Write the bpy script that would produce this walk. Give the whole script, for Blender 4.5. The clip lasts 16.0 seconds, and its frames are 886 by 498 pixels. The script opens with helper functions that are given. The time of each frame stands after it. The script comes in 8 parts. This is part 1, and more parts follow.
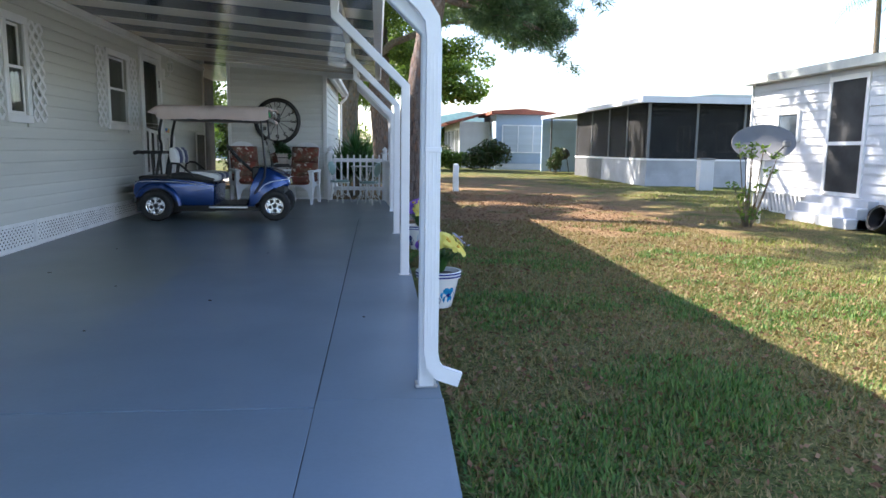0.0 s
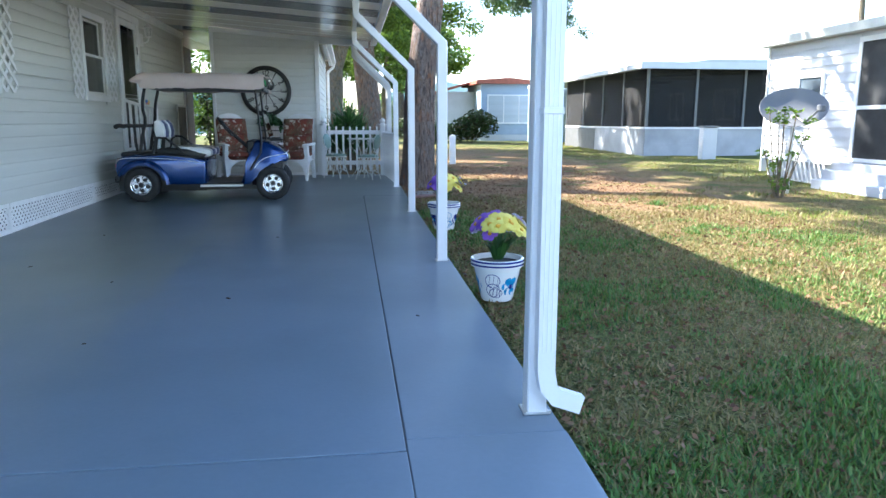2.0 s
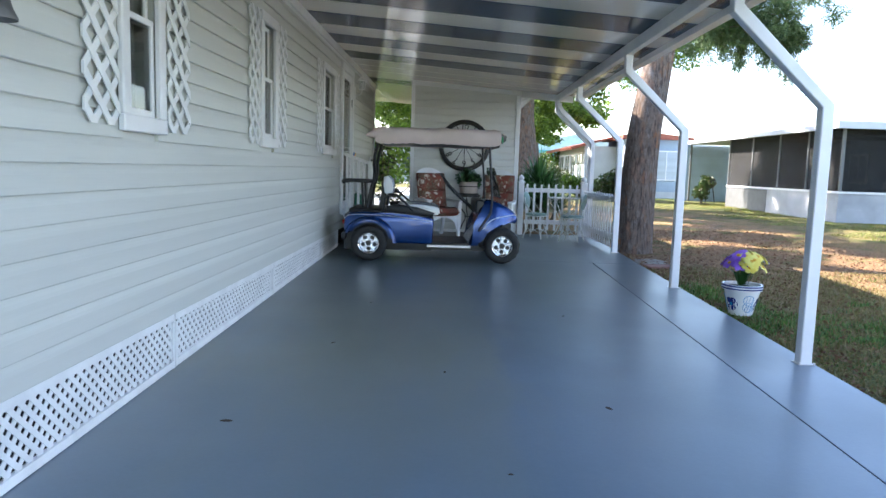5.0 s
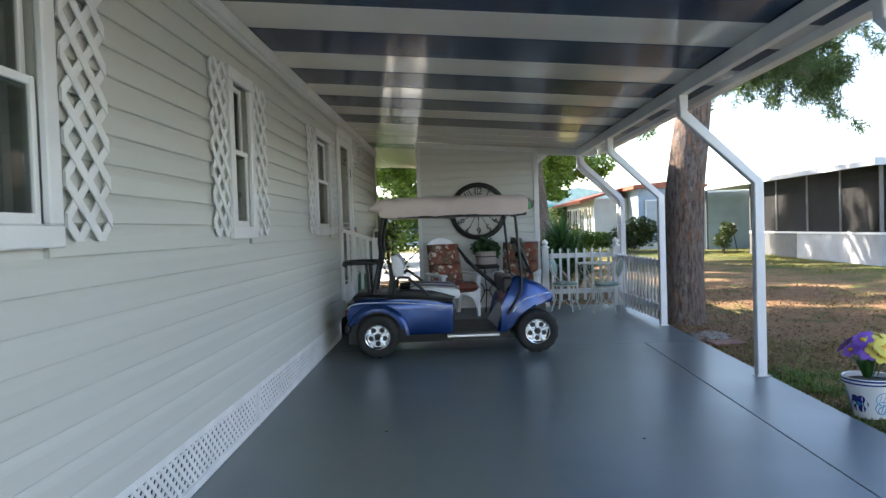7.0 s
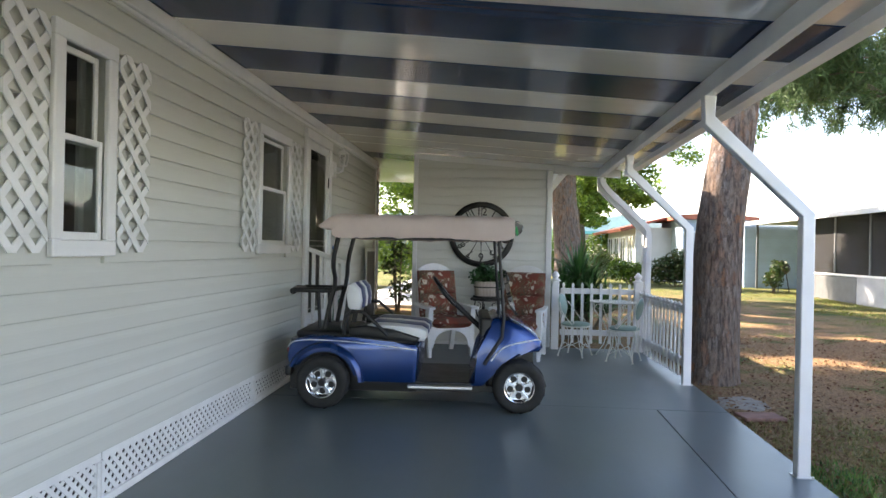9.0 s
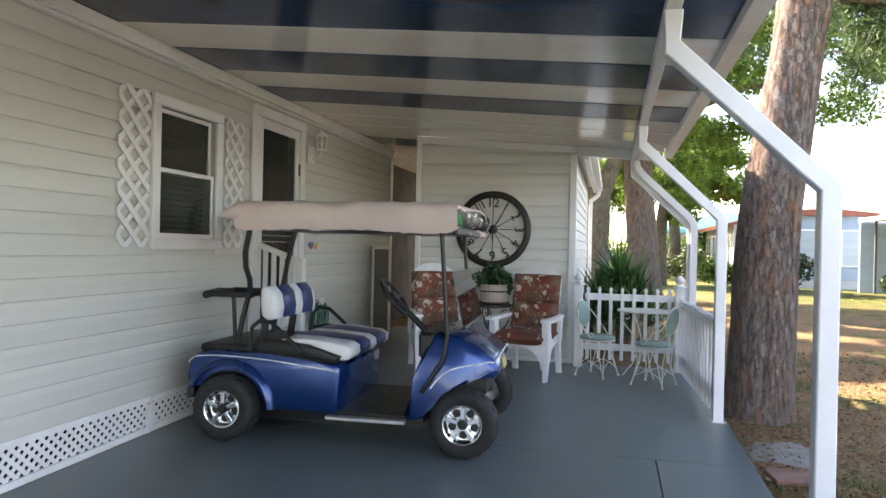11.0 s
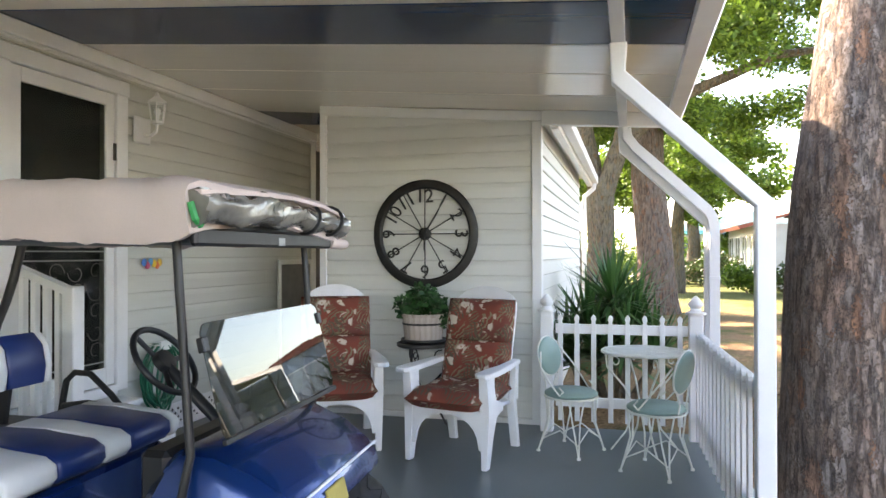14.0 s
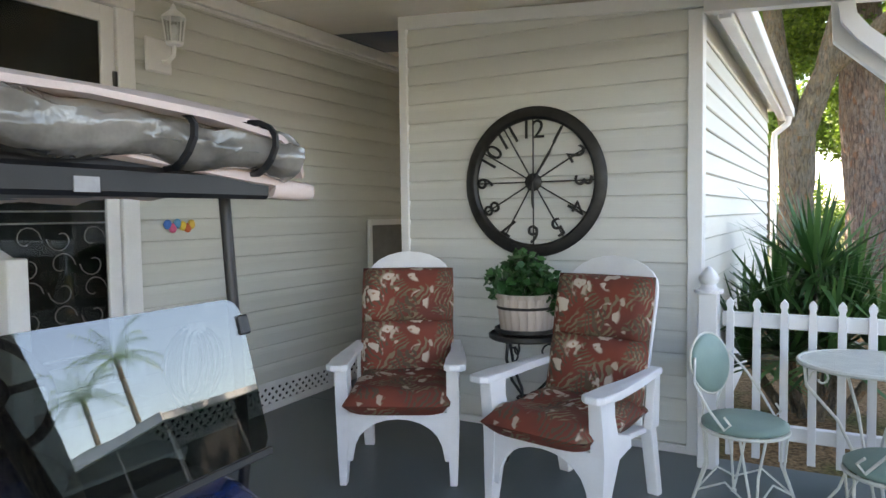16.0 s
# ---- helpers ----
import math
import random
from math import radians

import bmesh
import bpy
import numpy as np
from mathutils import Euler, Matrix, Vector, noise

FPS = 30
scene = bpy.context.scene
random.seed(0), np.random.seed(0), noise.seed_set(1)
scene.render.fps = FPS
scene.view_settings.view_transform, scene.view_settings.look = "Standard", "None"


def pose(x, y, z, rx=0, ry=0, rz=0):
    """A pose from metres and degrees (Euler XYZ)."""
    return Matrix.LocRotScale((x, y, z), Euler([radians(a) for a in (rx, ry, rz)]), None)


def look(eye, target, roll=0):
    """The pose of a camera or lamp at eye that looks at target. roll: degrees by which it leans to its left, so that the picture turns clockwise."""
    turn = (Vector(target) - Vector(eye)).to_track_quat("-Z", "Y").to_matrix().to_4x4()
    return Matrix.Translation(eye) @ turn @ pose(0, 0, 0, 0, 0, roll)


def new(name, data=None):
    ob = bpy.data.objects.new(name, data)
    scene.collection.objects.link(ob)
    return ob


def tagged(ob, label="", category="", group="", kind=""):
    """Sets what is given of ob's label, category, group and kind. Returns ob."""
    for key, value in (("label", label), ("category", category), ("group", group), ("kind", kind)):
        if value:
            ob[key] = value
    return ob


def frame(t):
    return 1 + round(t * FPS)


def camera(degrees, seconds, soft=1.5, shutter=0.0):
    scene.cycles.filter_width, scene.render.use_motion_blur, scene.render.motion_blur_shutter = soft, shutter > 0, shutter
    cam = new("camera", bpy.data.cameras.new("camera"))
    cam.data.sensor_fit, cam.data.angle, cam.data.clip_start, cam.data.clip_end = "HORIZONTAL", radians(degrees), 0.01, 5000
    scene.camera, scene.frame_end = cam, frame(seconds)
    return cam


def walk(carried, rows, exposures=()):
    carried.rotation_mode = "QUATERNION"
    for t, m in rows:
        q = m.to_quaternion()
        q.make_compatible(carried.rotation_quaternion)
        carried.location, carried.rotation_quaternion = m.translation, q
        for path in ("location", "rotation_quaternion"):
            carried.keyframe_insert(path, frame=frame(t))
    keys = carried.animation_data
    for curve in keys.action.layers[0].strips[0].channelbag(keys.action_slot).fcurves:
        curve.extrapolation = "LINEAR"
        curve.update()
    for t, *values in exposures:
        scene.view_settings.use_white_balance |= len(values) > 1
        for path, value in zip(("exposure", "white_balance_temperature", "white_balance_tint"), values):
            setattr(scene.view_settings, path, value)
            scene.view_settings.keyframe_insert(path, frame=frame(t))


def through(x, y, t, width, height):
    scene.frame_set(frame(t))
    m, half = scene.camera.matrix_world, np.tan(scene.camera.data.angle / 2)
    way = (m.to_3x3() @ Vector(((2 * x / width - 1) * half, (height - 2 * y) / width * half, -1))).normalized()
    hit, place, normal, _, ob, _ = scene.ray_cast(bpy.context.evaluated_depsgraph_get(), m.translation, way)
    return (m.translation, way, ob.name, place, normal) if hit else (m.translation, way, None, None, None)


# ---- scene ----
cam = camera(64.9, 16.0)
METRES, EYE, TILT, LEAN, TURN = 12.5, 1.302, 0.0, 0.0, -5.4
ROWS = [
    (0.0, 0.0, 0.0, 0.0, 0.11, -8.17, -0.77),
    (0.5, -0.0045, 0.0258, -0.0077, -1.71, -13.92, -0.32),
    (1.0, -0.0077, 0.0541, -0.0091, -3.69, -16.78, 0.41),
    (1.5, -0.0166, 0.0619, -0.007, -3.82, -15.06, -2.12),
    (2.0, -0.0448, 0.0641, -0.0035, -2.12, -10.38, -0.05),
    (2.5, -0.0702, 0.0728, -0.0016, 0.22, -10.78, -1.5),
    (3.0, -0.0958, 0.0933, -0.0008, 5.44, -11.76, -0.77),
    (3.5, -0.1218, 0.0998, -0.0005, 8.42, -12.22, -2.36),
    (4.0, -0.1508, 0.1002, 0.0013, 6.81, -12.78, -0.69),
    (4.5, -0.1713, 0.1103, 0.0015, 6.64, -9.19, 0.17),
    (5.0, -0.1869, 0.1248, 0.0058, 6.33, -6.52, -1.69),
    (7.5, -0.2161, 0.2697, 0.0198, 6.53, -1.42, 2.31),
    (8.0, -0.2054, 0.2998, 0.0189, 5.71, -1.75, 0.97),
    (8.5, -0.1899, 0.3272, 0.0202, 7.55, -3.77, 0.17),
    (9.0, -0.1704, 0.356, 0.0235, 10.32, -0.01, -1.14),
    (11.5, -0.0895, 0.5197, 0.0227, 19.64, -0.36, -0.98),
    (12.0, -0.0897, 0.5551, 0.0252, 20.49, -0.6, -1.05),
    (12.5, -0.0877, 0.5927, 0.0256, 24.16, 0.59, -0.88),
    (13.0, -0.0881, 0.6274, 0.0259, 25.31, 1.16, -0.41),
    (13.5, -0.0924, 0.6621, 0.0276, 22.46, -0.32, 0.02),
    (14.0, -0.0923, 0.6989, 0.027, 20.48, 0.41, 0.09),
    (14.5, -0.0957, 0.7309, 0.0271, 23.02, 0.32, -0.19),
    (15.0, -0.1032, 0.7633, 0.0292, 25.5, 1.01, 0.99),
    (15.5, -0.1078, 0.7975, 0.0274, 29.43, 0.75, 1.18),
    (16.0, -0.1109, 0.8285, 0.0256, 34.52, -2.89, 0.75),
]
EXPOSURES = [(0.0, 1.87, 6500, 15), (0.5, 2.3, 6350, 11), (1.5, 2.5, 6100, 10), (2.5, 2.37, 6100, 11), (3.0, 2.33, 6050, 12), (3.5, 2.62, 6050, 13), (5.0, 2.57, 6500, 14), (7.5, 2.25, 7100, 14), (9.0, 2.55, 7500, 17), (11.5, 2.92, 7900, 19), (13.0, 3.29, 8000, 19), (14.0, 3.21, 7950, 19), (16.0, 3.09, 7700, 18)]
walk(cam, [(t, pose(0, 0, EYE, TILT, LEAN, TURN) @ pose(METRES * x, METRES * y, METRES * z, 90 + pitch, roll, yaw)) for t, x, y, z, yaw, pitch, roll in ROWS], EXPOSURES)

# ---- light ----
SUN_FROM = Vector((-2.55, 1.5, 2.75)).normalized()
world = bpy.data.worlds.new("sky")
scene.world = world
world.use_nodes = True
wn = world.node_tree.nodes
wl = world.node_tree.links
wn.clear()
sky = wn.new("ShaderNodeTexSky")
sky.sky_type = "NISHITA"
sky.sun_disc = False
sky.sun_elevation = math.asin(SUN_FROM.z)
sky.sun_rotation = math.atan2(SUN_FROM.x, SUN_FROM.y)
sky.air_density, sky.dust_density, sky.ozone_density = 1.0, 1.0, 1.5
bg = wn.new("ShaderNodeBackground")
bg.inputs["Strength"].default_value = 0.15
wo = wn.new("ShaderNodeOutputWorld")
wl.new(sky.outputs[0], bg.inputs[0])
wl.new(bg.outputs[0], wo.inputs[0])
sun_data = bpy.data.lights.new("sun", "SUN")
sun_data.energy, sun_data.angle, sun_data.color = 5.0, radians(0.6), (1.0, 0.93, 0.82)
sun = new("sun", sun_data)
sun.matrix_basis = look(SUN_FROM * 60, (0, 0, 0))


# ---- mesh helpers ----
def thing(name, x=0, y=0, z=0, rz=0, label="", category="", group="", kind="", rx=0, ry=0):
    ob = new(name)
    ob.matrix_basis = pose(x, y, z, rx, ry, rz)
    ob.empty_display_size = 0.1
    return tagged(ob, label, category, group, kind)


def part(name, bm, material, parent=None, label="", smooth=0.0, m=None):
    if isinstance(bm, bpy.types.Mesh):
        me = bm
    else:
        me = bpy.data.meshes.new(name)
        bmesh.ops.recalc_face_normals(bm, faces=bm.faces)
        bm.to_mesh(me)
        bm.free()
    if not me.materials:
        for mm in (material if isinstance(material, (list, tuple)) else (material,)):
            me.materials.append(mm)
        if smooth:
            me.polygons.foreach_set("use_smooth", [True] * len(me.polygons))
            me.set_sharp_from_angle(angle=radians(smooth))
    ob = new(name, me)
    ob.parent = parent
    if m is not None:
        ob.matrix_basis = m
    return tagged(ob, label)


def box(bm, lo, hi, bev=0.0, m=None, seg=1):
    vs = [bm.verts.new((x, y, z)) for z in (lo[2], hi[2]) for y in (lo[1], hi[1]) for x in (lo[0], hi[0])]
    fs = [bm.faces.new([vs[i] for i in f]) for f in ((0, 2, 3, 1), (4, 5, 7, 6), (0, 1, 5, 4), (2, 6, 7, 3), (0, 4, 6, 2), (1, 3, 7, 5))]
    if bev:
        es = list({e for f in fs for e in f.edges})
        out = bmesh.ops.bevel(bm, geom=es, offset=bev, segments=seg, affect="EDGES", profile=0.5)
        vs = list({v for f in out["faces"] for v in f.verts} | {v for v in vs if v.is_valid})
    if m is not None:
        bmesh.ops.transform(bm, matrix=m, verts=vs)
    return vs


def boxes(*items, bev=0.0):
    bm = bmesh.new()
    for lo, hi in items:
        box(bm, lo, hi, bev)
    return bm


def tube(bm, pts, r, n=8, closed=False, caps=True, flat=None):
    """A tube along a line; r is one radius or one for each point. flat: (width, height) for a rectangular section."""
    pts = [Vector(p) for p in pts]
    k = len(pts)
    rs = r if isinstance(r, (list, tuple)) else [r] * k
    dirs = []
    for i in range(k):
        a = pts[i - 1] if (i or closed) else pts[i]
        b = pts[(i + 1) % k] if (i < k - 1 or closed) else pts[i]
        dirs.append((b - a).normalized())
    up = Vector((0, 0, 1)) if abs(dirs[0].z) < 0.9 else Vector((0, 1, 0))
    side = dirs[0].cross(up).normalized()
    rings = []
    for i, p in enumerate(pts):
        d = dirs[i]
        side = (side - d * side.dot(d)).normalized()
        other = side.cross(d)
        stretch = 1.0
        if flat and 0 < i < k - 1:
            c = max(0.5, (pts[i] - pts[i - 1]).normalized().dot(d))
            stretch = 1 / c
        if flat:
            w, h = flat[0] / 2, flat[1] / 2
            ring = [bm.verts.new(p + side * a * w + other * b * h * stretch) for a, b in ((1, 1), (-1, 1), (-1, -1), (1, -1))]
        else:
            ring = [bm.verts.new(p + (side * math.cos(6.28319 * j / n) + other * math.sin(6.28319 * j / n)) * rs[i]) for j in range(n)]
        rings.append(ring)
    m = len(rings[0])
    for i in range(k if closed else k - 1):
        a, b = rings[i], rings[(i + 1) % k]
        for j in range(m):
            bm.faces.new((a[j], a[(j + 1) % m], b[(j + 1) % m], b[j]))
    if caps and not closed:
        bm.faces.new(rings[0][::-1])
        bm.faces.new(rings[-1])
    return bm


def lathe(bm, prof, n=24, m=None):
    """Turns a profile of (radius, height) round the z axis."""
    m = m or Matrix()
    rings = []
    for r, z in prof:
        if r < 1e-5:
            rings.append([bm.verts.new(m @ Vector((0, 0, z)))])
        else:
            rings.append([bm.verts.new(m @ Vector((r * math.cos(6.28319 * j / n), r * math.sin(6.28319 * j / n), z))) for j in range(n)])
    for a, b in zip(rings, rings[1:]):
        for j in range(n):
            q = (j + 1) % n
            loop = [a[0]] if len(a) == 1 else [a[j], a[q]]
            loop += [b[0]] if len(b) == 1 else [b[q], b[j]]
            if len(loop) > 2:
                bm.faces.new(loop)
    return bm


def prism(bm, poly, c0, c1, axis="y", bev=0.0, m=None):
    """A flat outline pushed along an axis from c0 to c1."""
    def at(a, b, c):
        v = {"y": (a, c, b), "x": (c, a, b), "z": (a, b, c)}[axis]
        return (m @ Vector(v)) if m is not None else v
    lo = [bm.verts.new(at(a, b, c0)) for a, b in poly]
    hi = [bm.verts.new(at(a, b, c1)) for a, b in poly]
    n = len(poly)
    fs = [bm.faces.new(lo), bm.faces.new(hi[::-1])]
    for i in range(n):
        fs.append(bm.faces.new((lo[i], hi[i], hi[(i + 1) % n], lo[(i + 1) % n])))
    if bev:
        es = list(set(fs[0].edges) | set(fs[1].edges))
        bmesh.ops.bevel(bm, geom=es, offset=bev, segments=2, affect="EDGES", profile=0.5)
    return bm


def rounded(w, h, r, n=4):
    """The outline of a rectangle with round corners, about the middle."""
    out = []
    for cx, cy, a0 in ((w / 2 - r, h / 2 - r, 0), (-w / 2 + r, h / 2 - r, 90), (-w / 2 + r, -h / 2 + r, 180), (w / 2 - r, -h / 2 + r, 270)):
        for i in range(n + 1):
            a = radians(a0 + 90 * i / n)
            out.append((cx + r * math.cos(a), cy + r * math.sin(a)))
    return out


def soup(name, verts, faces, material, parent=None, label="", kind=""):
    """One mesh of very many small faces, from arrays."""
    me = bpy.data.meshes.new(name)
    verts = np.asarray(verts, dtype=np.float32)
    faces = np.asarray(faces, dtype=np.int32)
    n, k = faces.shape
    me.vertices.add(len(verts))
    me.vertices.foreach_set("co", verts.ravel())
    me.loops.add(n * k)
    me.loops.foreach_set("vertex_index", faces.ravel())
    me.polygons.add(n)
    me.polygons.foreach_set("loop_start", np.arange(0, n * k, k, dtype=np.int32))
    me.update(calc_edges=True)
    me.materials.append(material)
    ob = new(name, me)
    ob.parent = parent
    return tagged(ob, label, kind=kind)


def eased(pts, times=2):
    """Rounds the corners of an open line."""
    pts = [Vector(p) for p in pts]
    for _ in range(times):
        out = [pts[0]]
        for a, b in zip(pts, pts[1:]):
            out += [a.lerp(b, 0.25), a.lerp(b, 0.75)]
        pts = out + [pts[-1]]
    return pts


def arc(cx, cy, r, a0, a1, n):
    return [(cx + r * math.cos(radians(a0 + (a1 - a0) * i / n)), cy + r * math.sin(radians(a0 + (a1 - a0) * i / n))) for i in range(n + 1)]


# ---- materials ----
def material(name, colour, rough=0.5, metal=0.0, vary=0.12, scale=6.0, fine=60.0, bump=0.15, depth=0.01, tint=None, coat=0.0, spec=0.5, piece=0.0, stretch=(1, 1, 1), rough_vary=0.1):
    """A painted or raw surface: two scales of colour change, a fine relief and uneven gloss."""
    mat = bpy.data.materials.new(name)
    mat.use_nodes = True
    n, l = mat.node_tree.nodes, mat.node_tree.links
    p = n["Principled BSDF"]
    co = n.new("ShaderNodeTexCoord")
    mp = n.new("ShaderNodeMapping")
    mp.inputs["Scale"].default_value = stretch
    l.new(co.outputs["Object"], mp.inputs[0])
    big = n.new("ShaderNodeTexNoise")
    big.inputs["Scale"].default_value, big.inputs["Detail"].default_value = scale, 5
    small = n.new("ShaderNodeTexNoise")
    small.inputs["Scale"].default_value, small.inputs["Detail"].default_value = fine, 3
    l.new(mp.outputs[0], big.inputs[0])
    l.new(mp.outputs[0], small.inputs[0])
    mix = n.new("ShaderNodeMix")
    mix.data_type = "RGBA"
    c2 = tint or tuple(c * (1 - 2.2 * vary) for c in colour)
    mix.inputs[6].default_value, mix.inputs[7].default_value = (*colour, 1), (*c2, 1)
    ramp = n.new("ShaderNodeMapRange")
    ramp.inputs[1].default_value, ramp.inputs[2].default_value = 0.38, 0.68
    l.new(big.outputs[0], ramp.inputs[0])
    l.new(ramp.outputs[0], mix.inputs[0])
    hsv = n.new("ShaderNodeHueSaturation")
    val = n.new("ShaderNodeMapRange")
    val.inputs[3].default_value, val.inputs[4].default_value = 1 - vary, 1 + vary
    l.new(small.outputs[0], val.inputs[0])
    l.new(mix.outputs[2], hsv.inputs["Color"])
    last = val.outputs[0]
    if piece:
        info = n.new("ShaderNodeObjectInfo")
        pr = n.new("ShaderNodeMapRange")
        pr.inputs[3].default_value, pr.inputs[4].default_value = 1 - piece, 1 + piece
        l.new(info.outputs["Random"], pr.inputs[0])
        mul = n.new("ShaderNodeMath")
        mul.operation = "MULTIPLY"
        l.new(last, mul.inputs[0])
        l.new(pr.outputs[0], mul.inputs[1])
        last = mul.outputs[0]
    l.new(last, hsv.inputs["Value"])
    l.new(hsv.outputs[0], p.inputs["Base Color"])
    rr = n.new("ShaderNodeMapRange")
    rr.inputs[3].default_value, rr.inputs[4].default_value = max(0.03, rough - rough_vary), min(1, rough + rough_vary)
    l.new(big.outputs[0], rr.inputs[0])
    l.new(rr.outputs[0], p.inputs["Roughness"])
    p.inputs["Metallic"].default_value = metal
    p.inputs["Coat Weight"].default_value = coat
    p.inputs["Specular IOR Level"].default_value = spec
    if bump:
        b = n.new("ShaderNodeBump")
        b.inputs["Strength"].default_value, b.inputs["Distance"].default_value = bump, depth
        l.new(small.outputs[0], b.inputs["Height"])
        l.new(b.outputs[0], p.inputs["Normal"])
    return mat


def glassy(name, colour=(1, 1, 1), rough=0.02, ior=1.5):
    """A thin pane: clear, with mirror reflections by Fresnel."""
    mat = bpy.data.materials.new(name)
    mat.use_nodes = True
    n, l = mat.node_tree.nodes, mat.node_tree.links
    n.clear()
    out = n.new("ShaderNodeOutputMaterial")
    tr = n.new("ShaderNodeBsdfTransparent")
    tr.inputs[0].default_value = (*colour, 1)
    gl = n.new("ShaderNodeBsdfGlossy")
    gl.inputs["Roughness"].default_value = rough
    lw = n.new("ShaderNodeLayerWeight")
    lw.inputs["Blend"].default_value = 0.5
    pw = n.new("ShaderNodeMath")
    pw.operation = "POWER"
    pw.inputs[1].default_value = 5.0
    l.new(lw.outputs["Facing"], pw.inputs[0])
    f0 = ((ior - 1) / (ior + 1)) ** 2
    fr = n.new("ShaderNodeMath")
    fr.operation = "MULTIPLY_ADD"
    fr.inputs[1].default_value, fr.inputs[2].default_value = 1 - f0, f0
    l.new(pw.outputs[0], fr.inputs[0])
    mx = n.new("ShaderNodeMixShader")
    l.new(fr.outputs[0], mx.inputs[0])
    l.new(tr.outputs[0], mx.inputs[1])
    l.new(gl.outputs[0], mx.inputs[2])
    l.new(mx.outputs[0], out.inputs[0])
    return mat


def leafy(name, colours, rough=0.55, through=0.35):
    """Leaves: each its own shade, letting some light through."""
    mat = bpy.data.materials.new(name)
    mat.use_nodes = True
    n, l = mat.node_tree.nodes, mat.node_tree.links
    p = n["Principled BSDF"]
    geo = n.new("ShaderNodeNewGeometry")
    ramp = n.new("ShaderNodeValToRGB")
    els = ramp.color_ramp.elements
    for i, c in enumerate(colours):
        e = els[i] if i < 2 else els.new(i / (len(colours) - 1))
        e.position = i / (len(colours) - 1)
        e.color = (*c, 1)
    l.new(geo.outputs["Random Per Island"], ramp.inputs[0])
    l.new(ramp.outputs[0], p.inputs["Base Color"])
    p.inputs["Roughness"].default_value = rough
    tl = n.new("ShaderNodeBsdfTranslucent")
    l.new(ramp.outputs[0], tl.inputs[0])
    mx = n.new("ShaderNodeMixShader")
    mx.inputs[0].default_value = through
    l.new(p.outputs[0], mx.inputs[1])
    l.new(tl.outputs[0], mx.inputs[2])
    l.new(mx.outputs[0], n["Material Output"].inputs[0])
    return mat


M_SIDING = material("house_siding", (0.60, 0.605, 0.555), 0.42, vary=0.03, scale=1.2, fine=30, bump=0.12, depth=0.004, piece=0.02, stretch=(1, 0.15, 3))
M_SHED = material("shed_siding", (0.68, 0.68, 0.64), 0.45, vary=0.03, scale=1.5, fine=40, bump=0.12, depth=0.004, piece=0.025, stretch=(0.2, 0.2, 3))
M_WHITE = material("white_paint", (0.8, 0.8, 0.79), 0.4, vary=0.035, scale=3, fine=80, bump=0.1, depth=0.003)
M_POST = material("white_enamel", (0.82, 0.82, 0.83), 0.35, vary=0.03, scale=4, fine=120, bump=0.08, depth=0.002)
M_LATTICE = material("white_lattice", (0.84, 0.84, 0.83), 0.45, vary=0.05, scale=5, fine=90, bump=0.1, depth=0.003)
M_DARK = material("dark_void", (0.02, 0.02, 0.022), 0.8, vary=0.2, bump=0.1)
M_BLACK = material("black_iron", (0.018, 0.017, 0.016), 0.45, vary=0.3, scale=15, fine=150, bump=0.2, depth=0.002)
M_ALU = material("aluminium", (0.7, 0.7, 0.7), 0.35, metal=1.0, vary=0.05, fine=120)


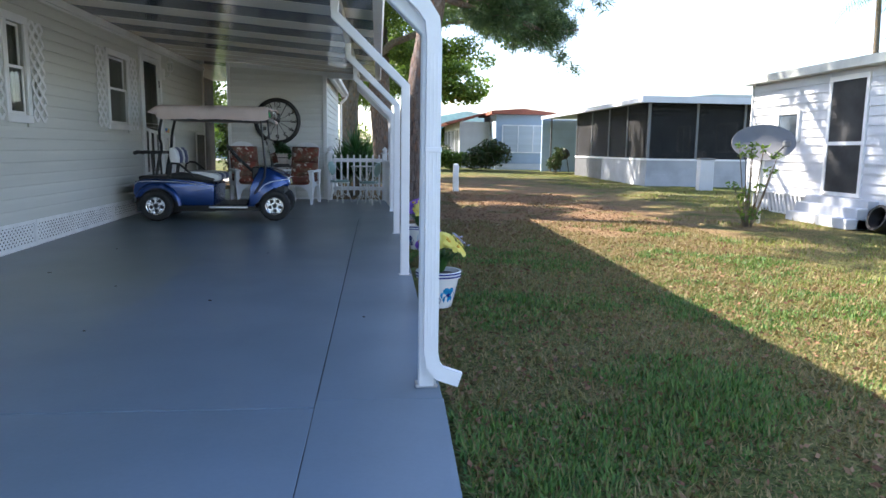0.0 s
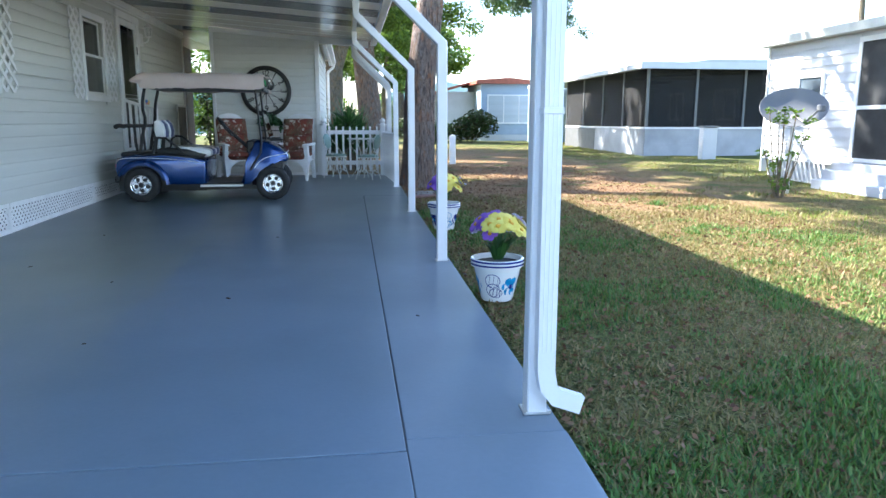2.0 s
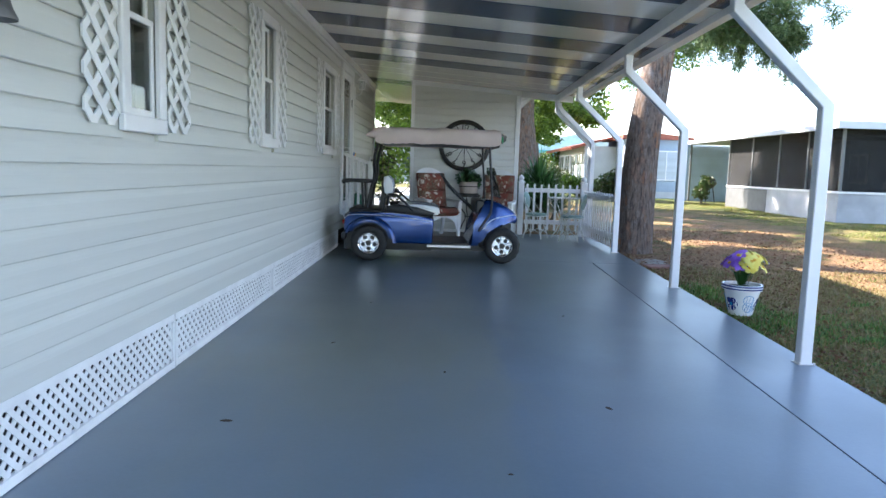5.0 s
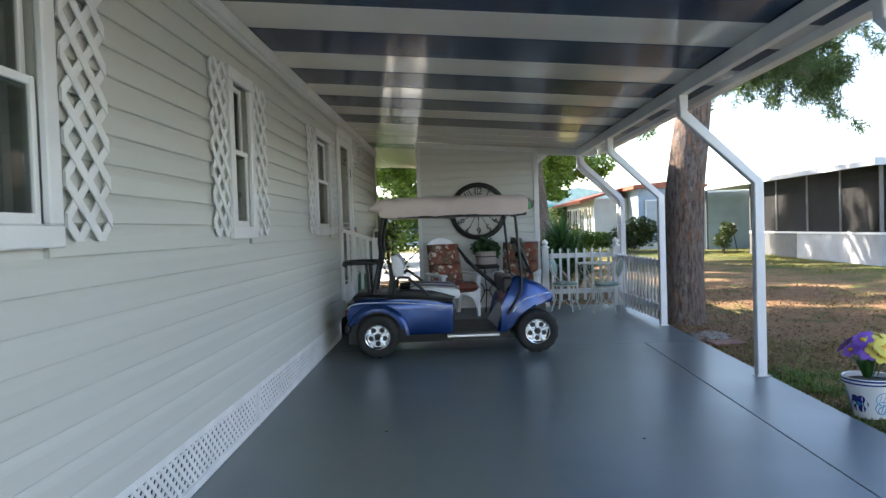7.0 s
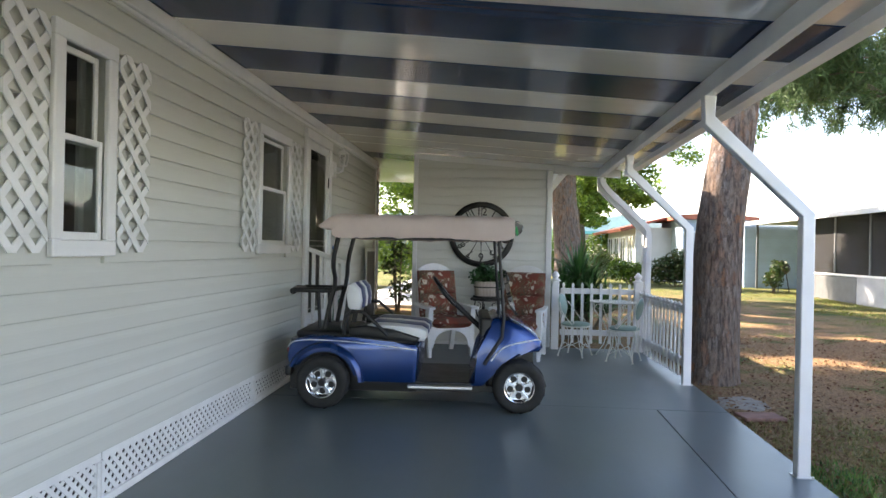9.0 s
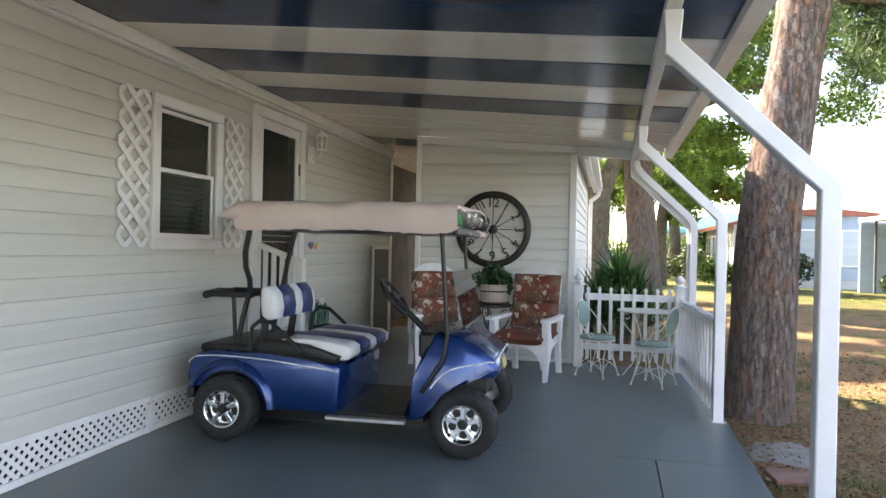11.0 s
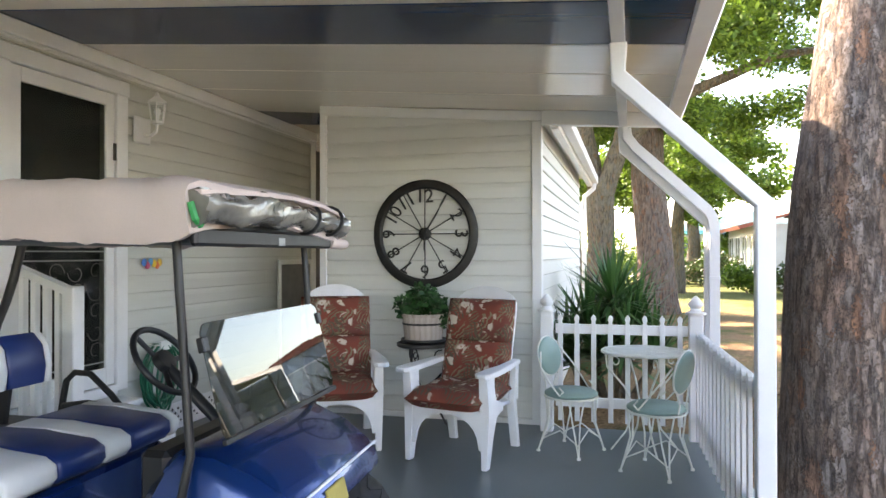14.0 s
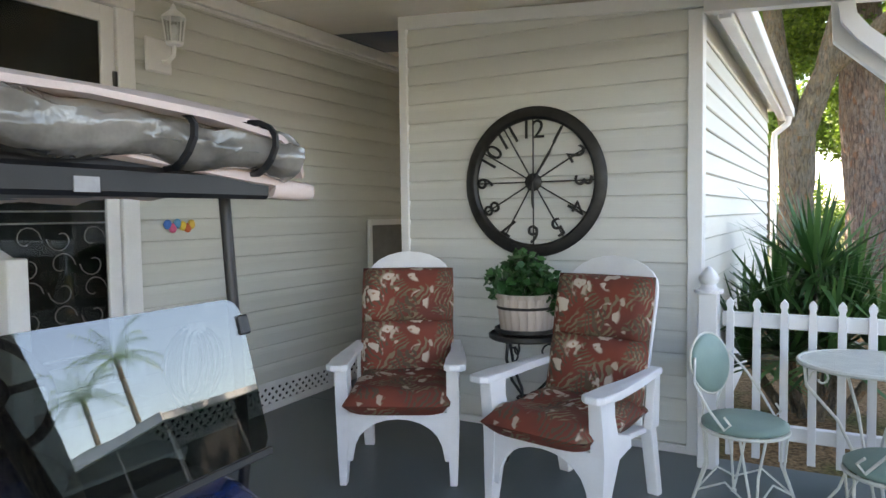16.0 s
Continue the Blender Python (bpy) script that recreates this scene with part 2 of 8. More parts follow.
def floor_paint():
    """Worn blue-grey deck paint on concrete: satin, with greener worn tracks, scuffs and trowel marks."""
    mat = material("floor_paint", (0.175, 0.23, 0.292), 0.34, vary=0.06, scale=0.9, fine=45, bump=0.1, depth=0.003, tint=(0.145, 0.195, 0.242), rough_vary=0.09)
    n, l = mat.node_tree.nodes, mat.node_tree.links
    p = n["Principled BSDF"]
    geo = n.new("ShaderNodeNewGeometry")
    mp = n.new("ShaderNodeMapping")
    mp.inputs["Scale"].default_value = (1.0, 0.3, 1)
    l.new(geo.outputs["Position"], mp.inputs[0])
    worn = n.new("ShaderNodeTexNoise")
    worn.inputs["Scale"].default_value, worn.inputs["Detail"].default_value, worn.inputs["Roughness"].default_value = 1.6, 6, 0.6
    l.new(mp.outputs[0], worn.inputs[0])
    # the older, greener coat covers the house side of the middle bay, with a ragged edge
    pos = n.new("ShaderNodeSeparateXYZ")
    l.new(geo.outputs["Position"], pos.inputs[0])
    ragged = n.new("ShaderNodeMath")
    ragged.operation = "MULTIPLY_ADD"
    ragged.inputs[1].default_value = 1.6
    l.new(worn.outputs[0], ragged.inputs[0])
    l.new(pos.outputs[0], ragged.inputs[2])
    ex = n.new("ShaderNodeMapRange")
    ex.inputs[1].default_value, ex.inputs[2].default_value = -0.85, -1.1
    l.new(ragged.outputs[0], ex.inputs[0])
    ey = n.new("ShaderNodeMapRange")
    ey.inputs[1].default_value, ey.inputs[2].default_value = 3.6, 6.5
    l.new(pos.outputs[1], ey.inputs[0])
    blotch = n.new("ShaderNodeMapRange")
    blotch.inputs[1].default_value, blotch.inputs[2].default_value, blotch.inputs[3].default_value = 0.36, 0.55, 0.45
    l.new(worn.outputs[0], blotch.inputs[0])
    m1 = n.new("ShaderNodeMath"); m1.operation = "MULTIPLY"
    rg = n.new("ShaderNodeMath"); rg.operation = "MULTIPLY"
    l.new(ex.outputs[0], m1.inputs[0]); l.new(ey.outputs[0], m1.inputs[1])
    l.new(m1.outputs[0], rg.inputs[0]); l.new(blotch.outputs[0], rg.inputs[1])
    mx = n.new("ShaderNodeMix")
    mx.data_type = "RGBA"
    mx.inputs[7].default_value = (0.235, 0.25, 0.205, 1)
    old = p.inputs["Base Color"].links[0].from_socket
    l.new(old, mx.inputs[6])
    fac = n.new("ShaderNodeMath")
    fac.operation = "MULTIPLY"
    fac.inputs[1].default_value = 0.85
    l.new(rg.outputs[0], fac.inputs[0])
    l.new(fac.outputs[0], mx.inputs[0])
    # grey-green coat in the rear bay, carport shade darkened into it, its edge uneven
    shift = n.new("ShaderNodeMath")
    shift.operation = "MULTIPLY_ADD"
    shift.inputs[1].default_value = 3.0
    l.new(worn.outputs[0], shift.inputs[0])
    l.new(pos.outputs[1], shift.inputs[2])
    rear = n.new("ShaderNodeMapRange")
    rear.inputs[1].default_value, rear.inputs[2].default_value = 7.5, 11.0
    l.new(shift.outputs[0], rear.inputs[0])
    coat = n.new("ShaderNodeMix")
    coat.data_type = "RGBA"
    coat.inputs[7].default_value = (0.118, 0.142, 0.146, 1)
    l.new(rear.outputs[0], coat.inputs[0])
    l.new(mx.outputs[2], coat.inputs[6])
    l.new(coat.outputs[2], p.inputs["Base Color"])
    return mat


def ground_mat():
    """Thin Florida lawn: green and straw patches over sandy soil and pine litter."""
    mat = bpy.data.materials.new("lawn_soil")
    mat.use_nodes = True
    n, l = mat.node_tree.nodes, mat.node_tree.links
    p = n["Principled BSDF"]
    p.inputs["Roughness"].default_value = 0.95
    p.inputs["Specular IOR Level"].default_value = 0.15
    geo = n.new("ShaderNodeNewGeometry")
    sc = {}
    for key, s, d in (("wide", 0.28, 4), ("mid", 1.6, 6), ("fine", 38, 4), ("grit", 130, 2)):
        t = n.new("ShaderNodeTexNoise")
        t.inputs["Scale"].default_value, t.inputs["Detail"].default_value = s, d
        l.new(geo.outputs["Position"], t.inputs[0])
        sc[key] = t.outputs[0]
    ra = n.new("ShaderNodeValToRGB")
    e = ra.color_ramp.elements
    e[0].position, e[0].color = 0.3, (0.055, 0.085, 0.022, 1)
    e[1].position, e[1].color = 0.72, (0.20, 0.155, 0.075, 1)
    m = e.new(0.5)
    m.color = (0.10, 0.115, 0.034, 1)
    add = n.new("ShaderNodeMath")
    add.operation = "MULTIPLY_ADD"
    add.inputs[1].default_value = 0.45
    l.new(sc["mid"], add.inputs[0])
    half = n.new("ShaderNodeMath")
    half.operation = "MULTIPLY"
    half.inputs[1].default_value = 0.58
    l.new(sc["wide"], half.inputs[0])
    l.new(half.outputs[0], add.inputs[2])
    l.new(add.outputs[0], ra.inputs[0])
    # bare pine straw round the trunks and along the yard behind them
    pos = n.new("ShaderNodeSeparateXYZ")
    l.new(geo.outputs["Position"], pos.inputs[0])
    far = n.new("ShaderNodeMapRange")
    far.inputs[1].default_value, far.inputs[2].default_value = 6.0, 10.5
    l.new(pos.outputs[1], far.inputs[0])
    sidew = n.new("ShaderNodeMapRange")
    sidew.inputs[1].default_value, sidew.inputs[2].default_value = 8.0, 4.2
    l.new(pos.outputs[0], sidew.inputs[0])
    lim = n.new("ShaderNodeMapRange")
    lim.inputs[1].default_value, lim.inputs[2].default_value = 30, 22
    l.new(pos.outputs[1], lim.inputs[0])
    a = n.new("ShaderNodeMath"); a.operation = "MULTIPLY"
    b = n.new("ShaderNodeMath"); b.operation = "MULTIPLY"
    l.new(far.outputs[0], a.inputs[0]); l.new(sidew.outputs[0], a.inputs[1])
    l.new(a.outputs[0], b.inputs[0]); l.new(lim.outputs[0], b.inputs[1])
    brk = n.new("ShaderNodeMapRange")
    brk.inputs[1].default_value, brk.inputs[2].default_value = 0.33, 0.5
    l.new(sc["mid"], brk.inputs[0])
    c = n.new("ShaderNodeMath"); c.operation = "MULTIPLY"
    l.new(b.outputs[0], c.inputs[0]); l.new(brk.outputs[0], c.inputs[1])
    straw = n.new("ShaderNodeMix")
    straw.data_type = "RGBA"
    straw.inputs[7].default_value = (0.25, 0.155, 0.082, 1)
    l.new(c.outputs[0], straw.inputs[0])
    l.new(ra.outputs[0], straw.inputs[6])
    hs = n.new("ShaderNodeHueSaturation")
    vr = n.new("ShaderNodeMapRange")
    vr.inputs[1].default_value, vr.inputs[2].default_value, vr.inputs[3].default_value, vr.inputs[4].default_value = 0.3, 0.7, 0.35, 1.5
    l.new(sc["fine"], vr.inputs[0])
    l.new(vr.outputs[0], hs.inputs["Value"])
    l.new(straw.outputs[2], hs.inputs["Color"])
    l.new(hs.outputs[0], p.inputs["Base Color"])
    bp = n.new("ShaderNodeBump")
    bp.inputs["Strength"].default_value, bp.inputs["Distance"].default_value = 0.9, 0.05
    l.new(sc["fine"], bp.inputs["Height"])
    l.new(bp.outputs[0], p.inputs["Normal"])
    return mat


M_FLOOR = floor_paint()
M_GROUND = ground_mat()
M_CEIL_W = material("cream_roof_pan", (0.83, 0.77, 0.67), 0.15, vary=0.03, scale=1.5, fine=9, bump=0.10, depth=0.003, stretch=(0.12, 3, 1), rough_vary=0.05, coat=0.25)
M_CEIL_B = material("blue_roof_pan", (0.010, 0.040, 0.105), 0.17, vary=0.10, scale=1.5, fine=9, bump=0.10, depth=0.003, stretch=(0.12, 3, 1), rough_vary=0.05, spec=0.14)
M_GLASS = glassy("window_glass", (0.62, 0.65, 0.63))
M_CLEAR = glassy("clear_glass", (0.9, 0.92, 0.92))


def ground_z(y):
    return 0.015 * max(-6.0, min(y, 16.0)) + 0.004 * max(0.0, min(y - 16.0, 20.0))


def floor_z(y):
    return 0.03 + 0.015 * y


# ---- ground and slab ----
bm = bmesh.new()
xs = [-2500, -400, -90, -30, -12] + [-4 + 0.5 * i for i in range(33)] + [16, 30, 90, 400, 2500]
ys = [-2500, -400, -90, -30, -12, -6] + [-4 + 0.5 * i for i in range(42)] + [18, 22, 28, 36, 90, 400, 2500]
grid = []
for y in ys:
    row = []
    for x in xs:
        z = ground_z(y)
        if 0.6 < x < 14 and 0 < y < 40:
            z += 0.03 * noise.noise((x * 0.7, y * 0.7, 0))
        if -4.2 < x < 0.3 and y < 17:
            z -= 0.06
        row.append(bm.verts.new((x, y, z)))
    grid.append(row)
for a, b in zip(grid, grid[1:]):
    for i in range(len(xs) - 1):
        bm.faces.new((a[i], a[i + 1], b[i + 1], b[i]))
tagged(part("ground", bm, M_GROUND, smooth=40), "patchy green and straw lawn with pine litter", "lawn", kind="structure")

floor = thing("floor", kind="structure", label="painted blue-grey concrete carport floor, worn in places", category="floor")


def slab(x0, x1, y0, y1, extra=None):
    bm = bmesh.new()
    poly = extra or [(x0, y0), (x1, y0), (x1, y1), (x0, y1)]
    prism(bm, poly, -0.13, 0.03, "z", 0.003)
    for v in bm.verts:
        v.co.z += 0.015 * max(v.co.y, -6)
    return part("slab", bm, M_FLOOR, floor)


slab(-4.0, -0.302, -7.9, 3.204)
slab(-4.0, -0.304, 3.214, 11.012)
slab(-0.298, 0.32, -7.9, 3.3, [(-0.298, -7.9), (0.30, -7.9), (0.30, 2.2), (0.325, 3.3), (-0.298, 3.3)])
slab(-0.296, 0.32, 3.3005, 11.003)
slab(-4.0, 0.32, 11.02, 14.5, [(-4.0, 11.022), (0.32, 11.01), (0.33, 12.2), (0.31, 14.5), (-4.0, 14.5)])
slab(-4.0, -2.8, 14.503, 17.0)
# dirty filler a little below the slabs in the joints
M_JOINT = material("joint_dirt", (0.075, 0.085, 0.10), 0.8, vary=0.3, scale=5, fine=40)
for poly in ([(-0.33, -7.8), (-0.27, -7.8), (-0.27, 10.9), (-0.33, 10.9)], [(-3.9, 3.17), (-0.34, 3.17), (-0.34, 3.25), (-3.9, 3.25)]):
    bm = prism(bmesh.new(), poly, -0.12, 0.016, "z")
    for v in bm.verts:
        v.co.z += 0.015 * max(v.co.y, -6)
    part("joint_filler", bm, M_JOINT, floor)

# ---- house ----
HX = -3.85
WINDOWS = [(5.24, 5.76), (7.74, 8.28), (10.52, 11.44)]
DOOR = (12.06, 12.95, 0.70, 2.78)
WIN_Z = (1.52, 2.66)
OPEN = [(a + 0.05, b - 0.05, WIN_Z[0] + 0.05, WIN_Z[1] - 0.05) for a, b in WINDOWS] + [DOOR]
Y0, Y1 = -3.0, 16.15


def spans(z0, z1, y0, y1, holes):
    out = [(y0, y1)]
    for a, b, c, d in holes:
        if d > z0 and c < z1:
            out = [s for lo, hi in out for s in ((lo, min(hi, a)), (max(lo, b), hi)) if s[1] - s[0] > 0.01]
    return out


wall = thing("wall_house", kind="structure", label="pale grey-green lap siding wall of the mobile home", category="wall")
bm = bmesh.new()
cuts = sorted({0.445, 3.06} | {h[2] for h in OPEN} | {h[3] for h in OPEN})
for z0, z1 in zip(cuts, cuts[1:]):
    for a, b in spans(z0 + 0.01, z1 - 0.01, Y0, Y1, OPEN):
        box(bm, (HX - 0.13, a, z0), (HX - 0.022, b, z1))
part("wall_core", bm, M_SIDING, wall)
z = 0.4555
COURSE = 0.1285
while z < 3.0:
    for a, b in spans(z + 0.02, z + COURSE - 0.02, Y0, Y1, OPEN):
        top = min(z + COURSE, 3.02)
        bm = bmesh.new()
        c = top - z
        prism(bm, [(HX - 0.021, z), (HX - 0.003, z - 0.003), (HX + 0.002, z + 0.003), (HX - 0.002, z + c * 0.62), (HX - 0.006, z + c * 0.76), (HX - 0.012, z + c * 0.88), (HX - 0.0155, top - 0.002), (HX - 0.021, top - 0.002)], a, b, "y")
        part("siding_board", bm, M_SIDING, wall)
    z += COURSE
# the rest of the house, closed all round, with its roof
bm = boxes(((-8.9, Y0, 0.1), (-8.8, Y1, 3.06)), ((-8.8, Y0, 0.1), (HX - 0.14, Y0 + 0.1, 3.06)), ((-8.8, Y1 - 0.1, 0.1), (HX - 0.14, Y1, 3.06)), ((-8.8, Y0 + 0.1, 0.6), (HX - 0.14, Y1 - 0.1, 0.66)))
tagged(part("wall_house_rear", bm, M_SIDING), "pale siding walls closing the mobile home", "wall", kind="structure")
bm = bmesh.new()
prism(bm, [(HX - 0.2, 3.1), (-6.3, 3.55), (-9.1, 3.1), (-9.1, 3.065), (HX - 0.2, 3.065)], Y0 - 0.2, Y1 + 0.1, "y")
tagged(part("roof_house", bm, M_CEIL_W), "low pitched white metal roof of the mobile home", "roof", kind="structure")
# ledger trim under the roof pans, and the corner trim
bm = boxes(((HX + 0.004, Y0, 2.93), (HX + 0.045, Y1 + 0.02, 3.0255)), ((HX + 0.004, Y0, 2.905), (HX + 0.02, Y1 + 0.02, 2.93)), bev=0.006)
tagged(part("trim", bm, M_WHITE), "white painted ledger trim along the house wall", "trim", kind="structure")
bm = boxes(((HX - 0.13, Y1 + 0.002, 0.1), (HX + 0.02, Y1 + 0.03, 3.02)), ((HX + 0.004, Y1 - 0.09, 0.4), (HX + 0.02, Y1, 2.9)), bev=0.004)
tagged(part("trim", bm, M_WHITE), "white corner trim of the mobile home", "trim", kind="structure")

M_BLIND = material("blind_slats", (0.30, 0.28, 0.25), 0.5, vary=0.05)
M_ROOM = material("room_shade", (0.12, 0.11, 0.10), 0.9, vary=0.2, scale=2)
M_CURTAIN = material("curtain", (0.30, 0.30, 0.29), 0.9, vary=0.1, scale=10, stretch=(1, 6, 0.4))


def window(index, y0, y1, blinds):
    z0, z1 = WIN_Z
    w = thing("window_%d" % index, HX, 0, 0, kind="structure", label="white framed double-hung window with dark glass" + (" and half-drawn blinds" if blinds else ""), category="window")
    t = 0.085
    for lo, hi in (((0.003, y0, z0 + t), (0.035, y0 + t, z1 - t)), ((0.003, y1 - t, z0 + t), (0.035, y1, z1 - t)), ((0.003, y0, z1 - t), (0.036, y1, z1)), ((0.003, y0, z0), (0.038, y1, z0 + t))):
        bm = bmesh.new()
        box(bm, lo, hi, 0.006)
        part("window_frame", bm, M_WHITE, w)
    iy0, iy1, iz0, iz1 = y0 + t, y1 - t, z0 + t, z1 - t
    mid = (iz0 + iz1) / 2 + 0.02
    bm = bmesh.new()
    s = 0.032
    for a, b, x in ((mid - 0.02, iz1, -0.03), (iz0, mid + 0.02, 0.0)):
        for lo, hi in (((x - 0.025, iy0, a), (x, iy0 + s, b)), ((x - 0.025, iy1 - s, a), (x, iy1, b)), ((x - 0.025, iy0 + s, a), (x, iy1 - s, a + s + 0.008)), ((x - 0.025, iy0 + s, b - s), (x, iy1 - s, b))):
            box(bm, lo, hi, 0.003)
    part("sash", bm, M_WHITE, w)
    for a, b, x in ((mid, iz1, -0.045), (iz0, mid, -0.015)):
        bm = boxes(((x, iy0 + 0.01, a), (x + 0.004, iy1 - 0.01, b)))
        part("pane", bm, M_GLASS, w).visible_shadow = False
    bm = boxes(((-0.14, iy0 - 0.03, iz0 - 0.06), (-0.12, iy0 + 0.02, iz1 + 0.03)), ((-0.14, iy1 - 0.02, iz0 - 0.06), (-0.12, iy1 + 0.03, iz1 + 0.03)), ((-0.14, iy0 - 0.03, iz0 - 0.07), (-0.06, iy1 + 0.03, iz0 - 0.03)))
    part("inner_frame", bm, M_WHITE, w)
    if blinds:
        k = 21
        for i in range(k):
            zz = iz1 - 0.03 - i * 0.044
            bm = bmesh.new()
            box(bm, (-0.019, iy0 + 0.02, -0.001), (0.019, iy1 - 0.02, 0.001), m=pose(-0.09, 0, zz, 0, -66, 0))
            part("blind_slat", bm, M_BLIND, w)
    else:
        bm = bmesh.new()
        pts = [(-0.16 + 0.02 * math.sin(i * 1.1), iy0 - 0.03 + i * 0.02) for i in range(11)]
        pts2 = [(a - 0.006, b) for a, b in pts[::-1]]
        prism(bm, pts + pts2, iz0 - 0.05, iz1, "z")
        part("curtain", bm, M_CURTAIN, w)
    return w


for i, (a, b) in enumerate(WINDOWS):
    window(i + 1, a, b, i == 2)
# rooms behind the glass, walls coloured dark in place of indoor shade
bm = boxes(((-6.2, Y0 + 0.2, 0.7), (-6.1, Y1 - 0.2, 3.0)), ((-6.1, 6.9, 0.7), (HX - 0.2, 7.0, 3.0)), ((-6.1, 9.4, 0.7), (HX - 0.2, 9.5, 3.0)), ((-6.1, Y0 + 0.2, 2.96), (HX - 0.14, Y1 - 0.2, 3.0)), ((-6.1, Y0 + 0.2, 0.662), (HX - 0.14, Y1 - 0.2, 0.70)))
tagged(part("wall_rooms", bm, M_ROOM), "room walls behind the windows, coloured dark for indoor shade", "wall", kind="structure")


def lattice_strip(bm, w, h, pitch, bar, d, thick=0.012):
    """Crossed diagonal bars filling a w by h panel (in the plane y, z), clipped at its edges."""
    def line(c, s):
        pts = []
        for a in (0.0, w):
            b = s * a + c
            if 0 <= b <= h:
                pts.append((a, b))
        for b in (0.0, h):
            a = (b - c) / s
            if 0 < a < w:
                pts.append((a, b))
        return pts[:2] if len(pts) >= 2 else None
    for s, x in ((1.0, d), (-1.0, d + thick * 0.6)):
        c = -w if s > 0 else 0.0
        while c < h + w:
            ends = line(c, s)
            if ends and (Vector(ends[0]) - Vector(ends[1])).length > bar:
                (a0, b0), (a1, b1) = ends
                nrm = Vector((-(b1 - b0), a1 - a0)).normalized() * bar / 2
                prism(bm, [(a0 - nrm.x, b0 - nrm.y), (a1 - nrm.x, b1 - nrm.y), (a1 + nrm.x, b1 + nrm.y), (a0 + nrm.x, b0 + nrm.y)], x, x + thick, "x")
            c += pitch
    return bm


def clipped(poly, w, h):
    """Cuts an outline at the edges of the rectangle from 0, 0 to w, h."""
    for axis, limit, sign in ((0, 0.0, 1), (0, w, -1), (1, 0.0, 1), (1, h, -1)):
        out = []
        for p, q in zip(poly, poly[1:] + poly[:1]):
            a, b = (p[axis] - limit) * sign, (q[axis] - limit) * sign
            if a >= 0:
                out.append(p)
            if a * b < 0:
                f = a / (a - b)
                out.append((p[0] + (q[0] - p[0]) * f, p[1] + (q[1] - p[1]) * f))
        poly = out
        if len(poly) < 3:
            return []
    return poly


def shutter(y0, y1):
    """A white lattice shutter: crossed diagonal laths sawn off along a scalloped outline."""
    z0, z1 = WIN_Z[0] + 0.02, WIN_Z[1] - 0.01
    sh = thing("lattice_shutter", HX + 0.004, y0, z0, label="white wooden lattice shutter screwed to the siding", category="shutter", group="lattice shutters beside the windows")
    w, h = y1 - y0, z1 - z0
    cell = h / 7
    bar = 0.041
    for sign, x in ((1, 0.008), (-1, 0.0145)):
        d = Vector((w, sign * 2 * cell)).normalized()
        q = Vector((-d.y, d.x)) * bar / 2
        for i in range(-2, 10):
            c = Vector((0.0, (i + 0.5) * cell))
            a, b = c - d * 0.2, c + d * (w / d.x + 0.2)
            poly = clipped([tuple(a - q), tuple(b - q), tuple(b + q), tuple(a + q)], w, h)
            if len(poly) < 3 or max(p[1] for p in poly) - min(p[1] for p in poly) < 0.05:
                continue
            part("lath", prism(bmesh.new(), poly, x, x + 0.0065, "x"), M_LATTICE, sh)
    return sh


SHUT = [(4.89, 5.22), (5.80, 6.14), (7.41, 7.72), (8.31, 8.65), (10.16, 10.50), (11.48, 11.80)]
for a, b in SHUT:
    shutter(a, b)

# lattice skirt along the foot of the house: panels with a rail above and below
# near-black sheet behind the lattice, its colour standing in for crawlspace shade
M_CRAWL = material("crawlspace_shade", (0.015, 0.015, 0.016), 0.95, vary=0.2)
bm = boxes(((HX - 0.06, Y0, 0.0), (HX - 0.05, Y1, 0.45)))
tagged(part("wall_skirt_backing", bm, M_CRAWL), "near-black sheet for the crawlspace shade behind the lattice skirt", "wall", kind="structure")
edges = [-2.9, -0.5, 1.5, 3.5, 5.92, 8.25, 10.6, 11.9]
for a, b in list(zip(edges, edges[1:])) + [(13.1, 14.8), (14.82, 16.1)]:
    za, zb = floor_z(a) + 0.004, floor_z(b) + 0.004
    sk = thing("lattice_skirt", HX - 0.028, a, 0, label="white plastic lattice skirting panel at the foot of the house", category="skirting", group="lattice skirting panels")
    L = b - a - 0.01
    H = 0.455 - za
    bm = bmesh.new()
    lattice_strip(bm, L, H, 0.072, 0.0265, 0.012, 0.004)
    for v in bm.verts:
        f = v.co.y / L
        v.co.z = (za + (zb - za) * f) + v.co.z * (0.455 - (za + (zb - za) * f)) / H
    part("lattice", bm, M_LATTICE, sk)
    for nm, z0a, z0b, hgt in (("bottom_rail", za, zb, 0.045), ("top_rail", 0.412, 0.412, 0.043)):
        bm = bmesh.new()
        prism(bm, [(0, z0a), (L, z0b), (L, z0b + hgt), (0, z0a + hgt)], 0.0, 0.028, "x", 0.003)
        part(nm, bm, M_LATTICE, sk)
    for yy in (0.0, L - 0.028):
        bm = boxes(((0.001, yy, za + 0.03), (0.027, yy + 0.028, 0.40)))
        part("end_stile", bm, M_LATTICE, sk)

# ---- carport roof ----
RX0, RX1 = HX - 0.021, 0.0


def ceil_z(x):
    return 3.03 - 0.08 * (x + 3.85)


